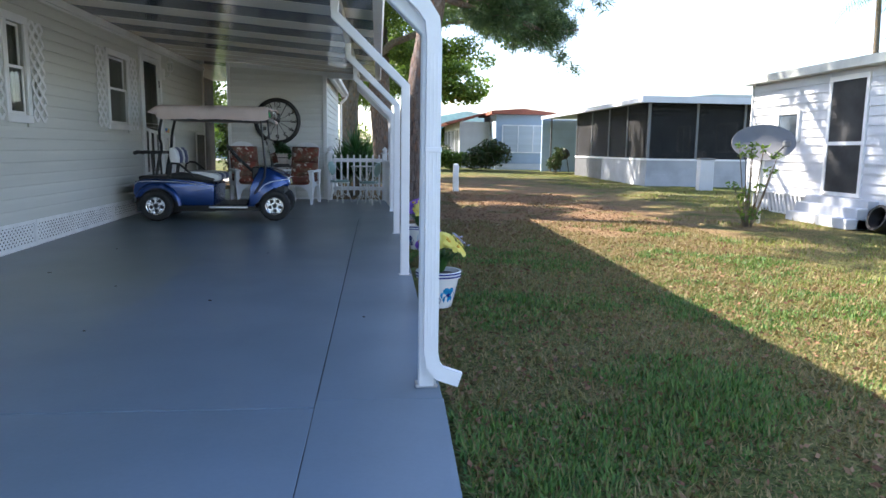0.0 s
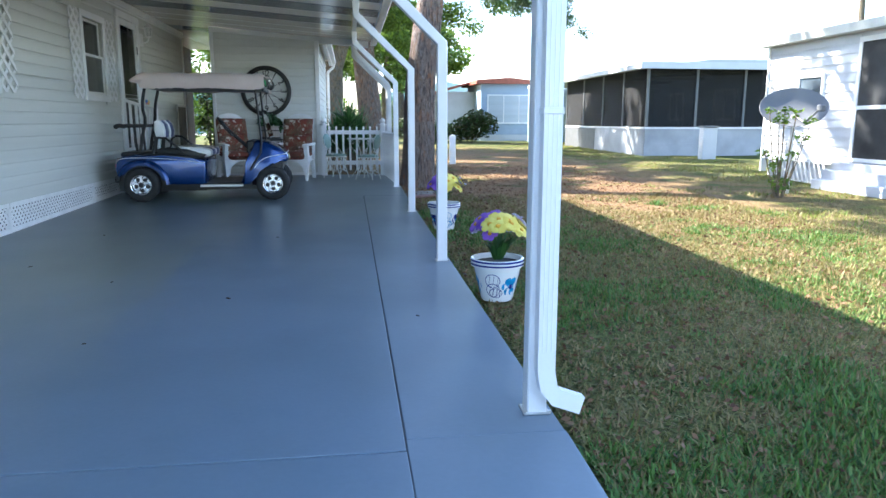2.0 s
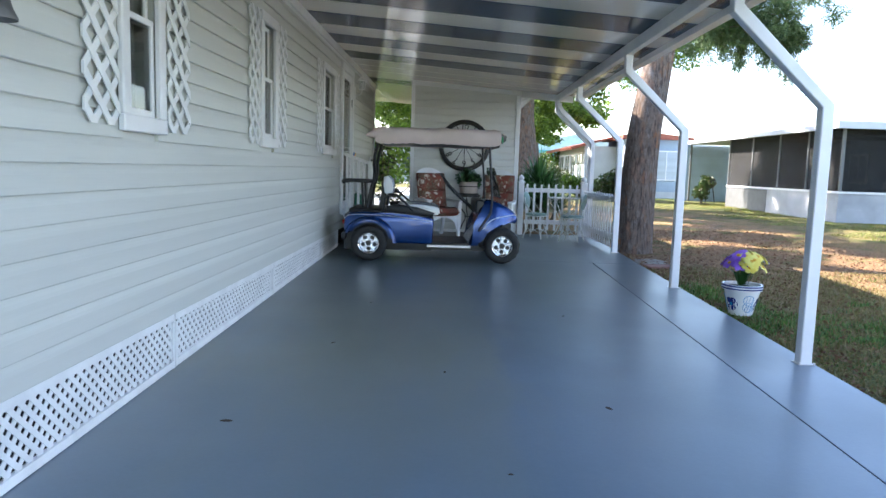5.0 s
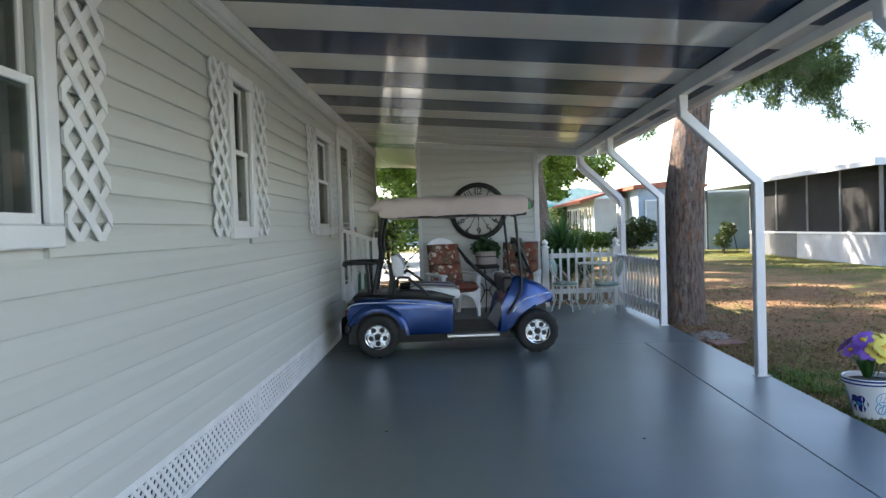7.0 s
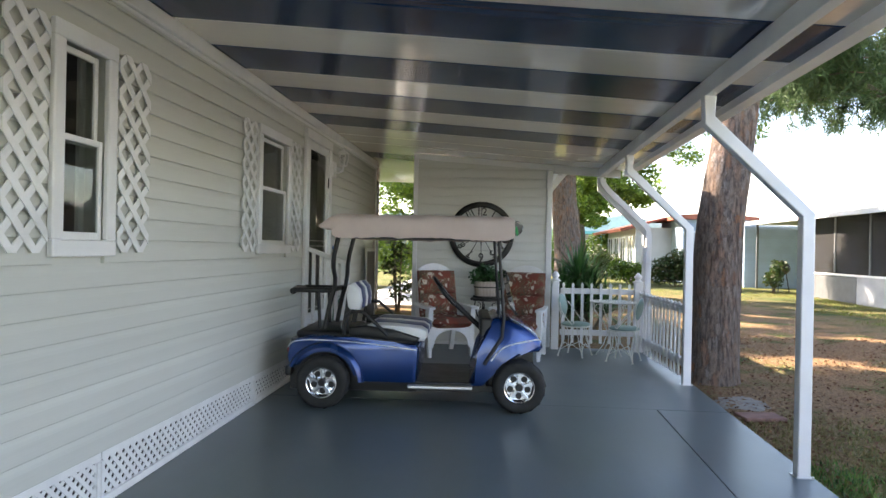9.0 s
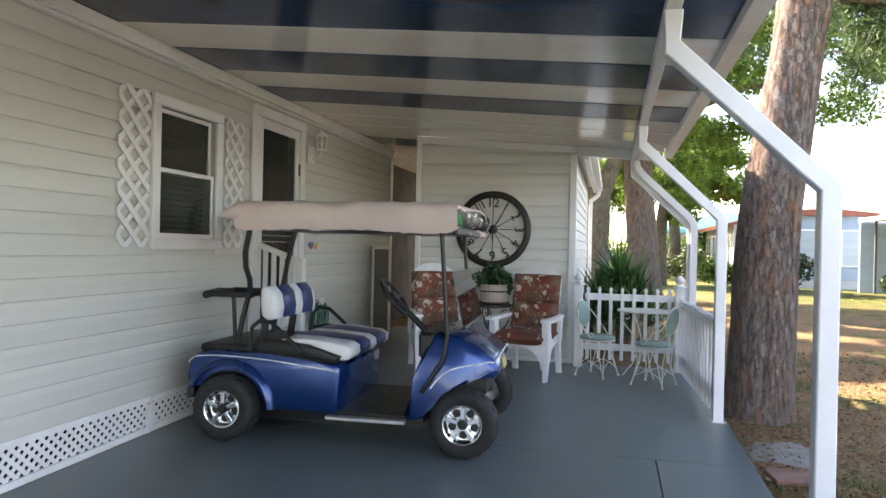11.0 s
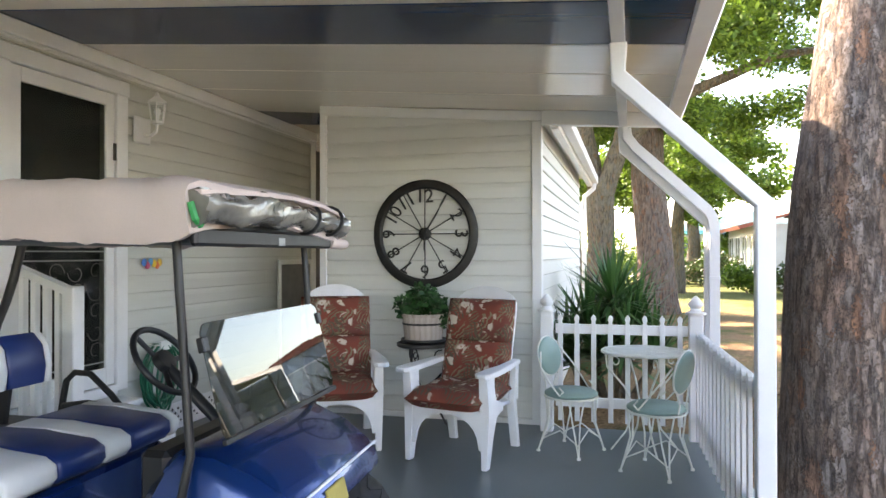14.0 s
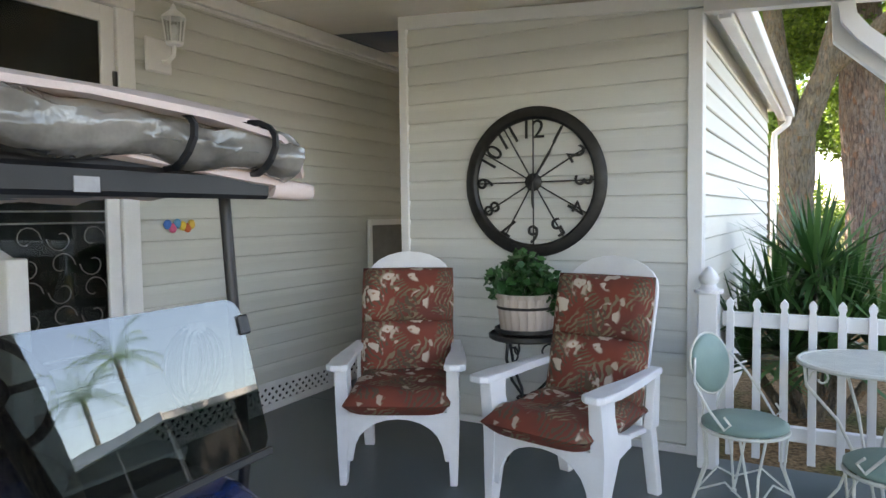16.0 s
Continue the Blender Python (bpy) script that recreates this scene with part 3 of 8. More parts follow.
bm = bmesh.new()
bands = []
for k in range(-8, 1):
    bands.append((11.95 + 1.25 * k, 11.95 + 1.25 * k + 0.67, 1))
    bands.append((11.95 + 1.25 * k + 0.67, 11.95 + 1.25 * (k + 1), 0))
bands[-1] = (12.62, 14.52, 0)
bands = [b for b in bands if b[1] > 2.6]
for a, b, kind in bands:
    count = max(1, round((b - a) / 0.62))
    for i in range(count):
        p0, p1 = a + (b - a) * i / count, a + (b - a) * (i + 1) / count
        prof = [(p0, 0.0), (p0 + 0.004, -0.004), (p0 + 0.010, -0.004), (p0 + 0.014, 0.0), (p1, 0.0), (p1, 0.05), (p0, 0.05)]
        n0 = len(bm.faces)
        lo = [bm.verts.new((RX0, q, ceil_z(RX0) + h)) for q, h in prof]
        hi = [bm.verts.new((RX1, q, ceil_z(RX1) + h)) for q, h in prof]
        bm.faces.ensure_lookup_table()
        fs = [bm.faces.new(lo), bm.faces.new(hi[::-1])] + [bm.faces.new((lo[j], hi[j], hi[(j + 1) % len(prof)], lo[(j + 1) % len(prof)])) for j in range(len(prof))]
        for f in fs:
            f.material_index = kind
# pans over the passage between house and shed
for i, (a, b) in enumerate(((14.521, 14.85), (14.855, 15.55), (15.555, 17.4), (17.405, 19.7))):
    lo, hi = [[bm.verts.new((x, q, ceil_z(x) + h)) for q, h in ((a, 0.0), (b, 0.0), (b, 0.05), (a, 0.05))] for x in (RX0, -2.98)]
    fs = [bm.faces.new(lo), bm.faces.new(hi[::-1])] + [bm.faces.new((lo[j], hi[j], hi[(j + 1) % 4], lo[(j + 1) % 4])) for j in range(4)]
    for f in fs:
        f.material_index = 1 if i == 1 else 0
# the passage roof goes on past the end of the house
for a, b in ((16.3, 18.0), (18.005, 19.7)):
    prism(bm, [(-5.6, ceil_z(RX0) + 0.0), (RX0 - 0.005, ceil_z(RX0)), (RX0 - 0.005, ceil_z(RX0) + 0.05), (-5.6, ceil_z(RX0) + 0.05)], a, b, "y")
tagged(part("ceiling", bm, [M_CEIL_W, M_CEIL_B]), "glossy carport ceiling of cream and navy aluminium pans", "ceiling", kind="structure")
bm = boxes(((-0.402, 2.6, 2.64), (-0.358, 14.5, 2.745)), ((-0.412, 2.6, 2.625), (-0.348, 14.5, 2.639)), bev=0.003)
tagged(part("beam", bm, M_WHITE), "white aluminium beam along the open side of the carport", "beam", kind="structure")
bm = bmesh.new()
prism(bm, [(-0.05, 2.665), (0.045, 2.665), (0.065, 2.70), (0.065, 2.785), (0.05, 2.785), (0.05, 2.69), (-0.035, 2.69), (-0.035, 2.73), (-0.05, 2.73)], 2.55, 14.6, "y")
tagged(part("gutter", bm, M_POST), "white aluminium gutter along the carport roof", "gutter", kind="structure")
bm = boxes(((RX0, 2.54, 2.68), (0.05, 2.59, 3.09)))
tagged(part("trim", bm, M_WHITE), "white fascia at the street end of the carport roof", "trim", kind="structure")
bm = bmesh.new()
prism(bm, [(-1.02, 2.685), (-0.10, 2.625), (-0.10, 2.735), (-1.02, 2.80)], 14.44, 14.52, "y", 0.004)
tagged(part("trim", bm, M_WHITE), "white header at the back of the carport roof", "trim", kind="structure")

def carport_post(y):
    zf = floor_z(y)
    po = thing("carport_post", 0.25, y, zf, label="white square carport post bent inward to the beam", category="post", group="bent carport posts")
    bm = bmesh.new()
    tube(bm, [(0, 0, 0.004), (0, 0, 1.86 - zf), (-0.63, 0, 2.465 - zf), (-0.63, 0, 2.624 - zf)], 0.04, flat=(0.082, 0.082))
    bmesh.ops.bevel(bm, geom=[e for e in bm.edges if e.calc_length() > 0.12], offset=0.006, segments=1, affect="EDGES")
    part("post", bm, M_POST, po)
    bm = bmesh.new()
    box(bm, (-0.055, -0.055, 0.0), (0.055, 0.055, 0.006), 0.002)
    part("base_plate", bm, M_ALU, po)
    for sx in (-0.05, 0.05):
        bm = bmesh.new()
        lathe(bm, [(0, 0.014), (0.008, 0.014), (0.009, 0.005), (0, 0.005)], 8, pose(sx, -0.05, 0.002))
        part("bolt", bm, M_ALU, po)
    return po


for y in (3.5, 6.47, 9.32, 12.18, 14.42):
    carport_post(y)


def downspout(x, y, zb, kick):
    ds = thing("downspout", x, y, zb, label="white ribbed aluminium downspout strapped to a carport post", category="downspout")
    top = [(-0.30 - 0.33, 0, 2.60 - zb), (-0.62, 0, 2.53 - zb), (-0.56, 0, 2.45 - zb), (-0.05, 0, 1.97 - zb), (-0.01, 0, 1.91 - zb), (0, 0, 1.82 - zb)]
    low = [(0, 0, 0.20), (0.012, 0, 0.13), (0.045, 0, 0.085), (0.15, -0.01, 0.05)] if kick else [(0, 0, 0.02)]
    bm = bmesh.new()
    tube(bm, top + low, 0.04, flat=(0.072, 0.056))
    part("pipe", bm, M_POST, ds)
    for i in range(3):
        bm = bmesh.new()
        xx = -0.024 + i * 0.018
        tube(bm, [(xx + 0.006, -0.0275, 0.28), (xx + 0.006, -0.0275, 1.75 - zb)], 0.0025, 5)
        part("rib", bm, M_POST, ds)
    bm = boxes(((-0.04, -0.034, 1.2), (0.04, 0.034, 1.225)), bev=0.002)
    part("strap", bm, M_POST, ds)
    return ds


downspout(0.268, 3.426, 0.085, True)
downspout(0.275, 14.345, 0.245, False)

# ---- shed ----
shed = thing("wall_shed", kind="structure", label="white-grey lap siding walls of the storage shed", category="wall")
SX0, SX1, SY = -2.97, -1.05, 14.5
part("wall_core", boxes(((SX0, SY + 0.02, 0.15), (SX1 - 0.02, SY + 0.12, 2.9)), ((SX0, SY + 0.12, 0.15), (SX0 + 0.1, 19.3, 2.9)), ((SX1 - 0.12, SY + 0.12, 0.15), (SX1 - 0.02, 19.3, 2.78)), ((SX0 + 0.1, 19.2, 0.15), (SX1 - 0.12, 19.3, 2.8))), M_SHED, shed)
SHED_COURSE = 0.1286
z = 0.3004
while z < 2.86:
    t = z + SHED_COURSE
    bm = bmesh.new()
    u = min(t, 2.9)
    c = u - z
    prism(bm, [(SY + 0.019, z), (SY + 0.001, z - 0.003), (SY - 0.004, z + 0.003), (SY + 0.0, z + c * 0.62), (SY + 0.004, z + c * 0.76), (SY + 0.010, z + c * 0.88), (SY + 0.0135, u - 0.002), (SY + 0.019, u - 0.002)], SX0 + 0.03, SX1 - 0.03, "x")
    part("siding_board", bm, M_SHED, shed)
    if z < 2.62:
        bm = bmesh.new()
        prism(bm, [(SX1 - 0.019, z), (SX1 - 0.002, z - 0.004), (SX1 + 0.004, z + 0.004), (SX1 - 0.012, t - 0.004), (SX1 - 0.019, t - 0.004)], SY + 0.03, 19.28, "y")
        part("siding_board", bm, M_SHED, shed)
    z += SHED_COURSE
bm = boxes(((SX0 - 0.015, SY - 0.022, floor_z(SY)), (SX0 + 0.045, SY + 0.019, 2.87)), ((SX1 - 0.055, SY - 0.022, floor_z(SY)), (SX1 + 0.025, SY + 0.019, 2.72)), ((SX1 + 0.002, SY + 0.019, floor_z(SY)), (SX1 + 0.025, SY + 0.09, 2.72)), ((SX0 + 0.045, SY - 0.02, floor_z(SY)), (SX1 - 0.055, SY + 0.0, floor_z(SY) + 0.045)), bev=0.004)
prism(bm, [(SX0 - 0.015, 2.87), (SX1 + 0.025, 2.725), (SX1 + 0.025, 2.80), (SX0 - 0.015, 2.955)], SY - 0.024, SY + 0.015, "y", 0.003)
tagged(part("trim", bm, M_WHITE), "white corner and top trim on the shed", "trim", kind="structure")
bm = bmesh.new()
prism(bm, [(SX0 - 0.02, 2.96), (SX1 + 0.16, 2.80), (SX1 + 0.16, 2.77), (SX0 - 0.02, 2.91)], SY + 0.0215, 19.6, "y")
tagged(part("roof_shed", bm, M_WHITE), "white metal roof of the shed", "roof", kind="structure")
bm = boxes(((SX1 + 0.165, SY + 0.04, 2.70), (SX1 + 0.25, 19.62, 2.80)), ((SX1 + 0.09, SY + 0.04, 2.66), (SX1 + 0.162, 19.6, 2.765)), bev=0.006)
tagged(part("gutter", bm, M_POST), "white gutter along the shed eave", "gutter", kind="structure")
bm = bmesh.new()
tube(bm, [(SX1 + 0.2, 19.5, 2.70), (SX1 + 0.19, 19.5, 2.62), (SX1 + 0.05, 19.5, 2.5), (SX1 + 0.045, 19.5, 2.4), (SX1 + 0.045, 19.5, 0.3)], 0.035, 8)
tagged(part("downspout", bm, M_POST, smooth=40), "white downspout on the shed corner", "downspout")

bm = boxes(((-5.4, 20.0, ground_z(20) + 0.002), (-2.7, 40.0, ground_z(40) + 0.012)))
tagged(part("pavement", bm, material("pale_concrete", (0.55, 0.54, 0.51), 0.85, vary=0.08, scale=1.2, fine=70, bump=0.2)), "pale sunlit concrete drive beyond the passage", "pavement", kind="structure")
# a dark screened room beyond the end of the house
bm = boxes(((-4.5, 16.35, 0.1), (-4.42, 19.7, 3.03)), ((-5.6, 19.6, 0.1), (-4.5, 19.7, 3.03)))
tagged(part("wall_back_room", bm, material("dark_stained_boards", (0.06, 0.05, 0.042), 0.8, vary=0.2, scale=3)), "dark stained wall beyond the passage", "wall", kind="structure")

# ---- yard, neighbours and trees ----
M_NWALL = material("white_neighbour_siding", (0.56, 0.58, 0.61), 0.5, vary=0.05, scale=2, fine=30, bump=0.1, depth=0.004, piece=0.03)
M_BLUE = material("blue_grey_siding", (0.33, 0.42, 0.53), 0.5, vary=0.04, scale=2, fine=30, bump=0.1, depth=0.004, piece=0.03)
M_SCREEN = material("porch_screen", (0.03, 0.032, 0.034), 0.7, vary=0.2, scale=3)
M_REDROOF = material("red_roof_edge", (0.35, 0.10, 0.06), 0.7, vary=0.15)
M_ROOFN = material("weathered_roof", (0.50, 0.52, 0.48), 0.6, vary=0.08, scale=4)


def courses(parent, mat, axis, fixed, a0, a1, z0, z1, step, sign, holes=()):
    """Lap boards on a wall in the plane axis = fixed, between a0 and a1."""
    z = z0
    while z < z1 - 0.02:
        t = min(z + step, z1)
        for lo, hi in spans(z + 0.02, t - 0.02, a0, a1, holes):
            bm = bmesh.new()
            prism(bm, [(fixed, z), (fixed + sign * 0.024, z), (fixed + sign * 0.003, t), (fixed, t)], lo, hi, "y" if axis == "x" else "x")
            part("siding_board", bm, mat, parent)
        z += step

# ---- golf cart ----
M_CART = material("metallic_blue_body", (0.0015, 0.036, 0.175), 0.24, metal=0.5, vary=0.08, scale=3, fine=300, bump=0.02, depth=0.001, coat=0.6)
M_BLKP = material("black_plastic", (0.011, 0.011, 0.012), 0.42, vary=0.15, scale=8, fine=200, bump=0.15, depth=0.001)
M_RUBBER = material("tyre_rubber", (0.018, 0.018, 0.018), 0.75, vary=0.15, scale=20, fine=120, bump=0.2, depth=0.002)
M_CHROME = material("polished_rim", (0.88, 0.88, 0.89), 0.16, metal=1.0, vary=0.06, scale=12, fine=80, bump=0.03, depth=0.001)
M_VINW = material("white_vinyl", (0.75, 0.75, 0.74), 0.4, vary=0.04, scale=6, fine=250, bump=0.12, depth=0.001)
M_VINB = material("navy_vinyl", (0.008, 0.028, 0.13), 0.38, vary=0.08, scale=6, fine=250, bump=0.12, depth=0.001)
M_CANVAS = material("beige_canvas", (0.66, 0.54, 0.49), 0.85, vary=0.06, scale=3.5, fine=220, bump=0.3, depth=0.002)
M_PLASTIC = material("rolled_clear_plastic", (0.25, 0.232, 0.20), 0.16, vary=0.2, scale=7, fine=14, bump=0.6, depth=0.02, tint=(0.08, 0.075, 0.065), coat=0.5)
M_STRIPE = material("white_pinstripe", (0.8, 0.8, 0.8), 0.4, vary=0.03)
M_TINT = glassy("tinted_windshield", (0.36, 0.40, 0.38), rough=0.01, ior=2.1)
M_AMBER = material("yellow_plate", (0.50, 0.40, 0.10), 0.5, vary=0.1)

cart = thing("golf_cart", -3.27, 11.14, floor_z(11.14), 3.0, label="metallic blue golf cart with a rolled canvas cover and striped seats", category="golf cart")


def shaped(name, poly, half, mat, parent, bev, taper=0.0, z0=0.5, nose=None, label=""):
    bm = bmesh.new()
    prism(bm, poly, -half, half, "y", bev)
    for v in bm.verts:
        k = 1 - taper * max(0.0, v.co.z - z0)
        if nose and v.co.x > nose[0]:
            k *= 1 - nose[1] * (v.co.x - nose[0]) ** 2
        v.co.y *= k
    return part(name, bm, mat, parent, label, smooth=40)


arch = [(p[0], p[1]) for p in arc(0, 0.215, 0.30, 3, 158, 14)]
body_poly = [(-0.315, 0.33), (-0.335, 0.43), (-0.315, 0.53), (-0.25, 0.595), (-0.1, 0.622), (0.25, 0.61), (0.62, 0.575), (0.80, 0.555), (0.825, 0.53), (0.81, 0.23), (0.78, 0.215), (0.36, 0.215)] + arch
body = shaped("body", body_poly, 0.515, M_CART, cart, 0.035)
for s in (-1, 1):
    bm = bmesh.new()
    rows = []
    for x, z in arc(0, 0.215, 0.315, 1, 156, 22):
        out = Vector((x, 0, z - 0.215)).normalized()
        c = Vector((x, s * 0.512, z))
        rows.append([bm.verts.new(c + out * a + Vector((0, s * b, 0))) for a, b in ((0.035, -0.02), (0.03, 0.006), (0.012, 0.026), (-0.012, 0.034), (-0.016, 0.026), (-0.014, -0.03))])
    for a, b in zip(rows, rows[1:]):
        for j in range(6):
            bm.faces.new((a[j], a[(j + 1) % 6], b[(j + 1) % 6], b[j]))
    bm.faces.new(rows[0][::-1])
    bm.faces.new(rows[-1])
    part("fender_lip", bm, M_CART, body, smooth=60)
    bm = bmesh.new()
    lathe(bm, [(0, 0.03), (0.025, 0.026), (0.034, 0.01), (0.036, -0.01), (0, -0.012)], 16, pose(-0.325, s * 0.40, 0.47, 0, -96, 0))
    part("tail_lamp", bm, material("red_lens", (0.45, 0.03, 0.02), 0.2, vary=0.05, coat=0.5), cart, smooth=50)
bm = bmesh.new()
box(bm, (-0.36, -0.47, 0.25), (-0.30, 0.47, 0.34), 0.02, seg=2)
part("rear_bumper", bm, M_BLKP, cart, smooth=40)
part("wheel_well", boxes(((-0.33, -0.38, 0.12), (0.80, 0.38, 0.57))), M_BLKP, cart)
for s in (-1, 1):
    bm = bmesh.new()
    pts = [(-0.318, s * 0.512, 0.52), (-0.29, s * 0.519, 0.555), (-0.24, s * 0.521, 0.572), (-0.1, s * 0.521, 0.583), (0.25, s * 0.521, 0.572), (0.6, s * 0.521, 0.535), (0.81, s * 0.521, 0.512)]
    tube(bm, eased(pts), 0.005, 6)
    part("pinstripe", bm, M_STRIPE, body)
# bag deck behind the seat and seat pod
bm = bmesh.new()
box(bm, (-0.27, -0.46, 0.585), (0.22, 0.46, 0.655), 0.034, seg=3)
part("rear_deck", bm, M_BLKP, cart, smooth=40)
bm = bmesh.new()
box(bm, (0.12, -0.50, 0.55), (0.80, 0.50, 0.63), 0.02)
part("seat_base", bm, M_BLKP, cart, smooth=40)


def cushion(name, poly, parts, parent):
    """A padded bar of striped vinyl panels side by side across the cart."""
    grp = new(name)
    grp.parent = parent
    for a, b, mat in parts:
        bm = bmesh.new()
        prism(bm, poly, a + 0.002, b - 0.002, "y", 0.016)
        part("vinyl_panel", bm, mat, grp, smooth=50)
    return grp


seat_poly = [(0.36, 0.635), (0.82, 0.585), (0.87, 0.59), (0.895, 0.62), (0.89, 0.67), (0.84, 0.70), (0.6, 0.72), (0.41, 0.725), (0.35, 0.70)]
widths = [(-0.51, -0.26, M_VINW), (-0.26, 0.0, M_VINB), (0.0, 0.16, M_VINW), (0.16, 0.44, M_VINB), (0.44, 0.51, M_VINW)]
for s in (-1, 1):
    bm = bmesh.new()
    prism(bm, [(0.22, 0.63), (0.80, 0.575), (0.84, 0.62), (0.60, 0.69), (0.36, 0.72), (0.22, 0.70)], s * 0.535 - 0.022, s * 0.535 + 0.022, "y", 0.015)
    part("seat_bolster", bm, M_BLKP, cart, smooth=50)
cushion("seat", seat_poly, widths, cart)
back_poly = [(0.22, 0.83), (0.28, 0.84), (0.29, 0.92), (0.27, 1.02), (0.22, 1.075), (0.17, 1.06), (0.165, 0.95), (0.18, 0.86)]
cushion("backrest", back_poly, [(-0.40, -0.23, M_VINW), (-0.23, 0.0, M_VINB), (0.0, 0.14, M_VINW), (0.14, 0.36, M_VINB), (0.36, 0.40, M_VINW)], cart)
for s in (-1, 1):
    bm = bmesh.new()
    tube(bm, [(0.12, s * 0.26, 0.60), (0.16, s * 0.26, 0.86), (0.17, s * 0.26, 0.98)], 0.022, flat=(0.05, 0.02))
    part("back_bracket", bm, M_BLKP, cart)
    bm = bmesh.new()
    tube(bm, [(0.18, s * 0.57, 0.64), (0.20, s * 0.585, 0.80), (0.25, s * 0.585, 0.845), (0.34, s * 0.585, 0.84), (0.46, s * 0.585, 0.74), (0.56, s * 0.575, 0.64)], 0.016, 8)
    part("armrest", bm, M_BLKP, cart, smooth=60)
    # rear roof strut with a kink
    bm = bmesh.new()
    tube(bm, eased([(-0.05, s * 0.31, 0.62), (0.0, s * 0.30, 0.90), (0.05, s * 0.29, 1.07), (0.035, s * 0.405, 1.26), (0.09, s * 0.42, 1.50)], 1), 0.021, 8)
    part("roof_strut", bm, M_BLKP, cart, smooth=60)
    bm = bmesh.new()
    tube(bm, [(1.40, s * 0.52, 0.40), (1.55, s * 0.52, 0.64), (1.565, 0.025 + s * 0.505, 0.80), (1.51, 0.03 + s * 0.505, 1.50)], 0.015, 8)
    part("roof_strut", bm, M_BLKP, cart, smooth=60)
bm = bmesh.new()
tube(bm, [(-0.36, -0.22, 0.985), (-0.37, 0.0, 1.0), (-0.36, 0.22, 0.985)], 0.03, 10)
box(bm, (-0.36, -0.25, 0.975), (0.03, -0.20, 1.02), 0.008)
box(bm, (-0.36, 0.20, 0.975), (0.03, 0.25, 1.02), 0.008)
box(bm, (-0.03, -0.31, 0.98), (0.02, 0.31, 1.02), 0.008)
part("bag_holder", bm, M_BLKP, cart, smooth=50)
for s in (-1, 1):
    bm = bmesh.new()
    tube(bm, [(-0.10, s * 0.24, 0.64), (-0.12, s * 0.24, 0.98)], 0.016, 8)
    part("bag_frame", bm, M_BLKP, cart, smooth=60)

# floor, sill and front cowl
bm = bmesh.new()
box(bm, (0.80, -0.50, 0.19), (1.42, 0.50, 0.235), 0.006)
part("floor_mat", bm, M_BLKP, cart)
for s in (-1, 1):
    bm = bmesh.new()
    box(bm, (0.74, s * 0.545 - 0.03, 0.185), (1.30, s * 0.545 + 0.03, 0.215), 0.006)
    part("sill_trim", bm, M_ALU, cart)
cowl_poly = [(1.25, 0.19), (1.38, 0.48), (1.42, 0.76), (1.50, 0.805), (1.62, 0.785), (1.80, 0.725), (1.93, 0.655), (1.99, 0.60), (2.005, 0.545), (1.96, 0.505), (1.85, 0.515), (1.72, 0.52), (1.58, 0.48), (1.48, 0.37), (1.42, 0.25), (1.39, 0.19)]
cowl_poly = [(x if x < 1.6 else 1.6 + 0.78 * (x - 1.6), z) for x, z in cowl_poly]
cowl = shaped("front_cowl", cowl_poly, 0.51, M_CART, cart, 0.045, 0.30, 0.42, (1.6, 1.1))
part("axle_housing", boxes(((1.45, -0.30, 0.16), (1.74, 0.30, 0.40)), ((1.45, -0.42, 0.40), (1.83, 0.40, 0.50))), M_BLKP, cart)
part("chassis", boxes(((0.2, -0.38, 0.13), (1.6, 0.38, 0.185))), M_BLKP, cart)
for s in (-1, 1):
    bm = bmesh.new()
    pts = []
    for x, z in ((1.46, 0.43), (1.52, 0.515), (1.60, 0.565), (1.72, 0.59), (1.84, 0.605), (1.92, 0.62), (1.965, 0.615)):
        k = (1 - 0.30 * max(0, z - 0.42)) * (1 - 1.1 * max(0, 0.78 * (x - 1.6)) ** 2)
        pts.append((x if x < 1.6 else 1.6 + 0.78 * (x - 1.6), s * 0.516 * k, z))
    tube(bm, eased(pts), 0.006, 6)
    part("pinstripe", bm, M_STRIPE, cowl)
bm = bmesh.new()
box(bm, (-0.006, -0.085, -0.04), (0.006, 0.085, 0.04), 0.003, pose(1.915, -0.10, 0.575, 0, -14, 0))
part("front_plate", bm, M_AMBER, cowl, "small yellow plate on the nose")
bm = bmesh.new()
tube(bm, eased([(1.892, y, 0.632) for y in (-0.42, -0.2, 0.0, 0.2, 0.42)]), 0.006, 6)
part("pinstripe", bm, M_STRIPE, cowl)
part("dash", boxes(((1.36, -0.46, 0.62), (1.47, 0.46, 0.80)), bev=0.02), M_BLKP, cart)
# steering
bm = bmesh.new()
m = pose(1.02, 0.20, 0.985, 0, 52, 0)
ring = [m @ Vector((0.165 * math.cos(a), 0.165 * math.sin(a), 0)) for a in [6.28319 * i / 28 for i in range(28)]]
tube(bm, ring, 0.014, 8, closed=True)
for a in (90, 210, 330):
    tube(bm, [m @ Vector((0, 0, -0.02)), m @ Vector((0.16 * math.cos(radians(a)), 0.16 * math.sin(radians(a)), 0))], 0.012, 6)
lathe(bm, [(0, 0.02), (0.05, 0.015), (0.055, -0.02), (0, -0.03)], 14, m)
sw = part("steering_wheel", bm, M_BLKP, cart, smooth=60)
bm = bmesh.new()
tube(bm, [(1.02, 0.20, 0.97), (1.40, 0.20, 0.62)], 0.025, 10)
part("steering_column", bm, M_BLKP, cart, smooth=60)
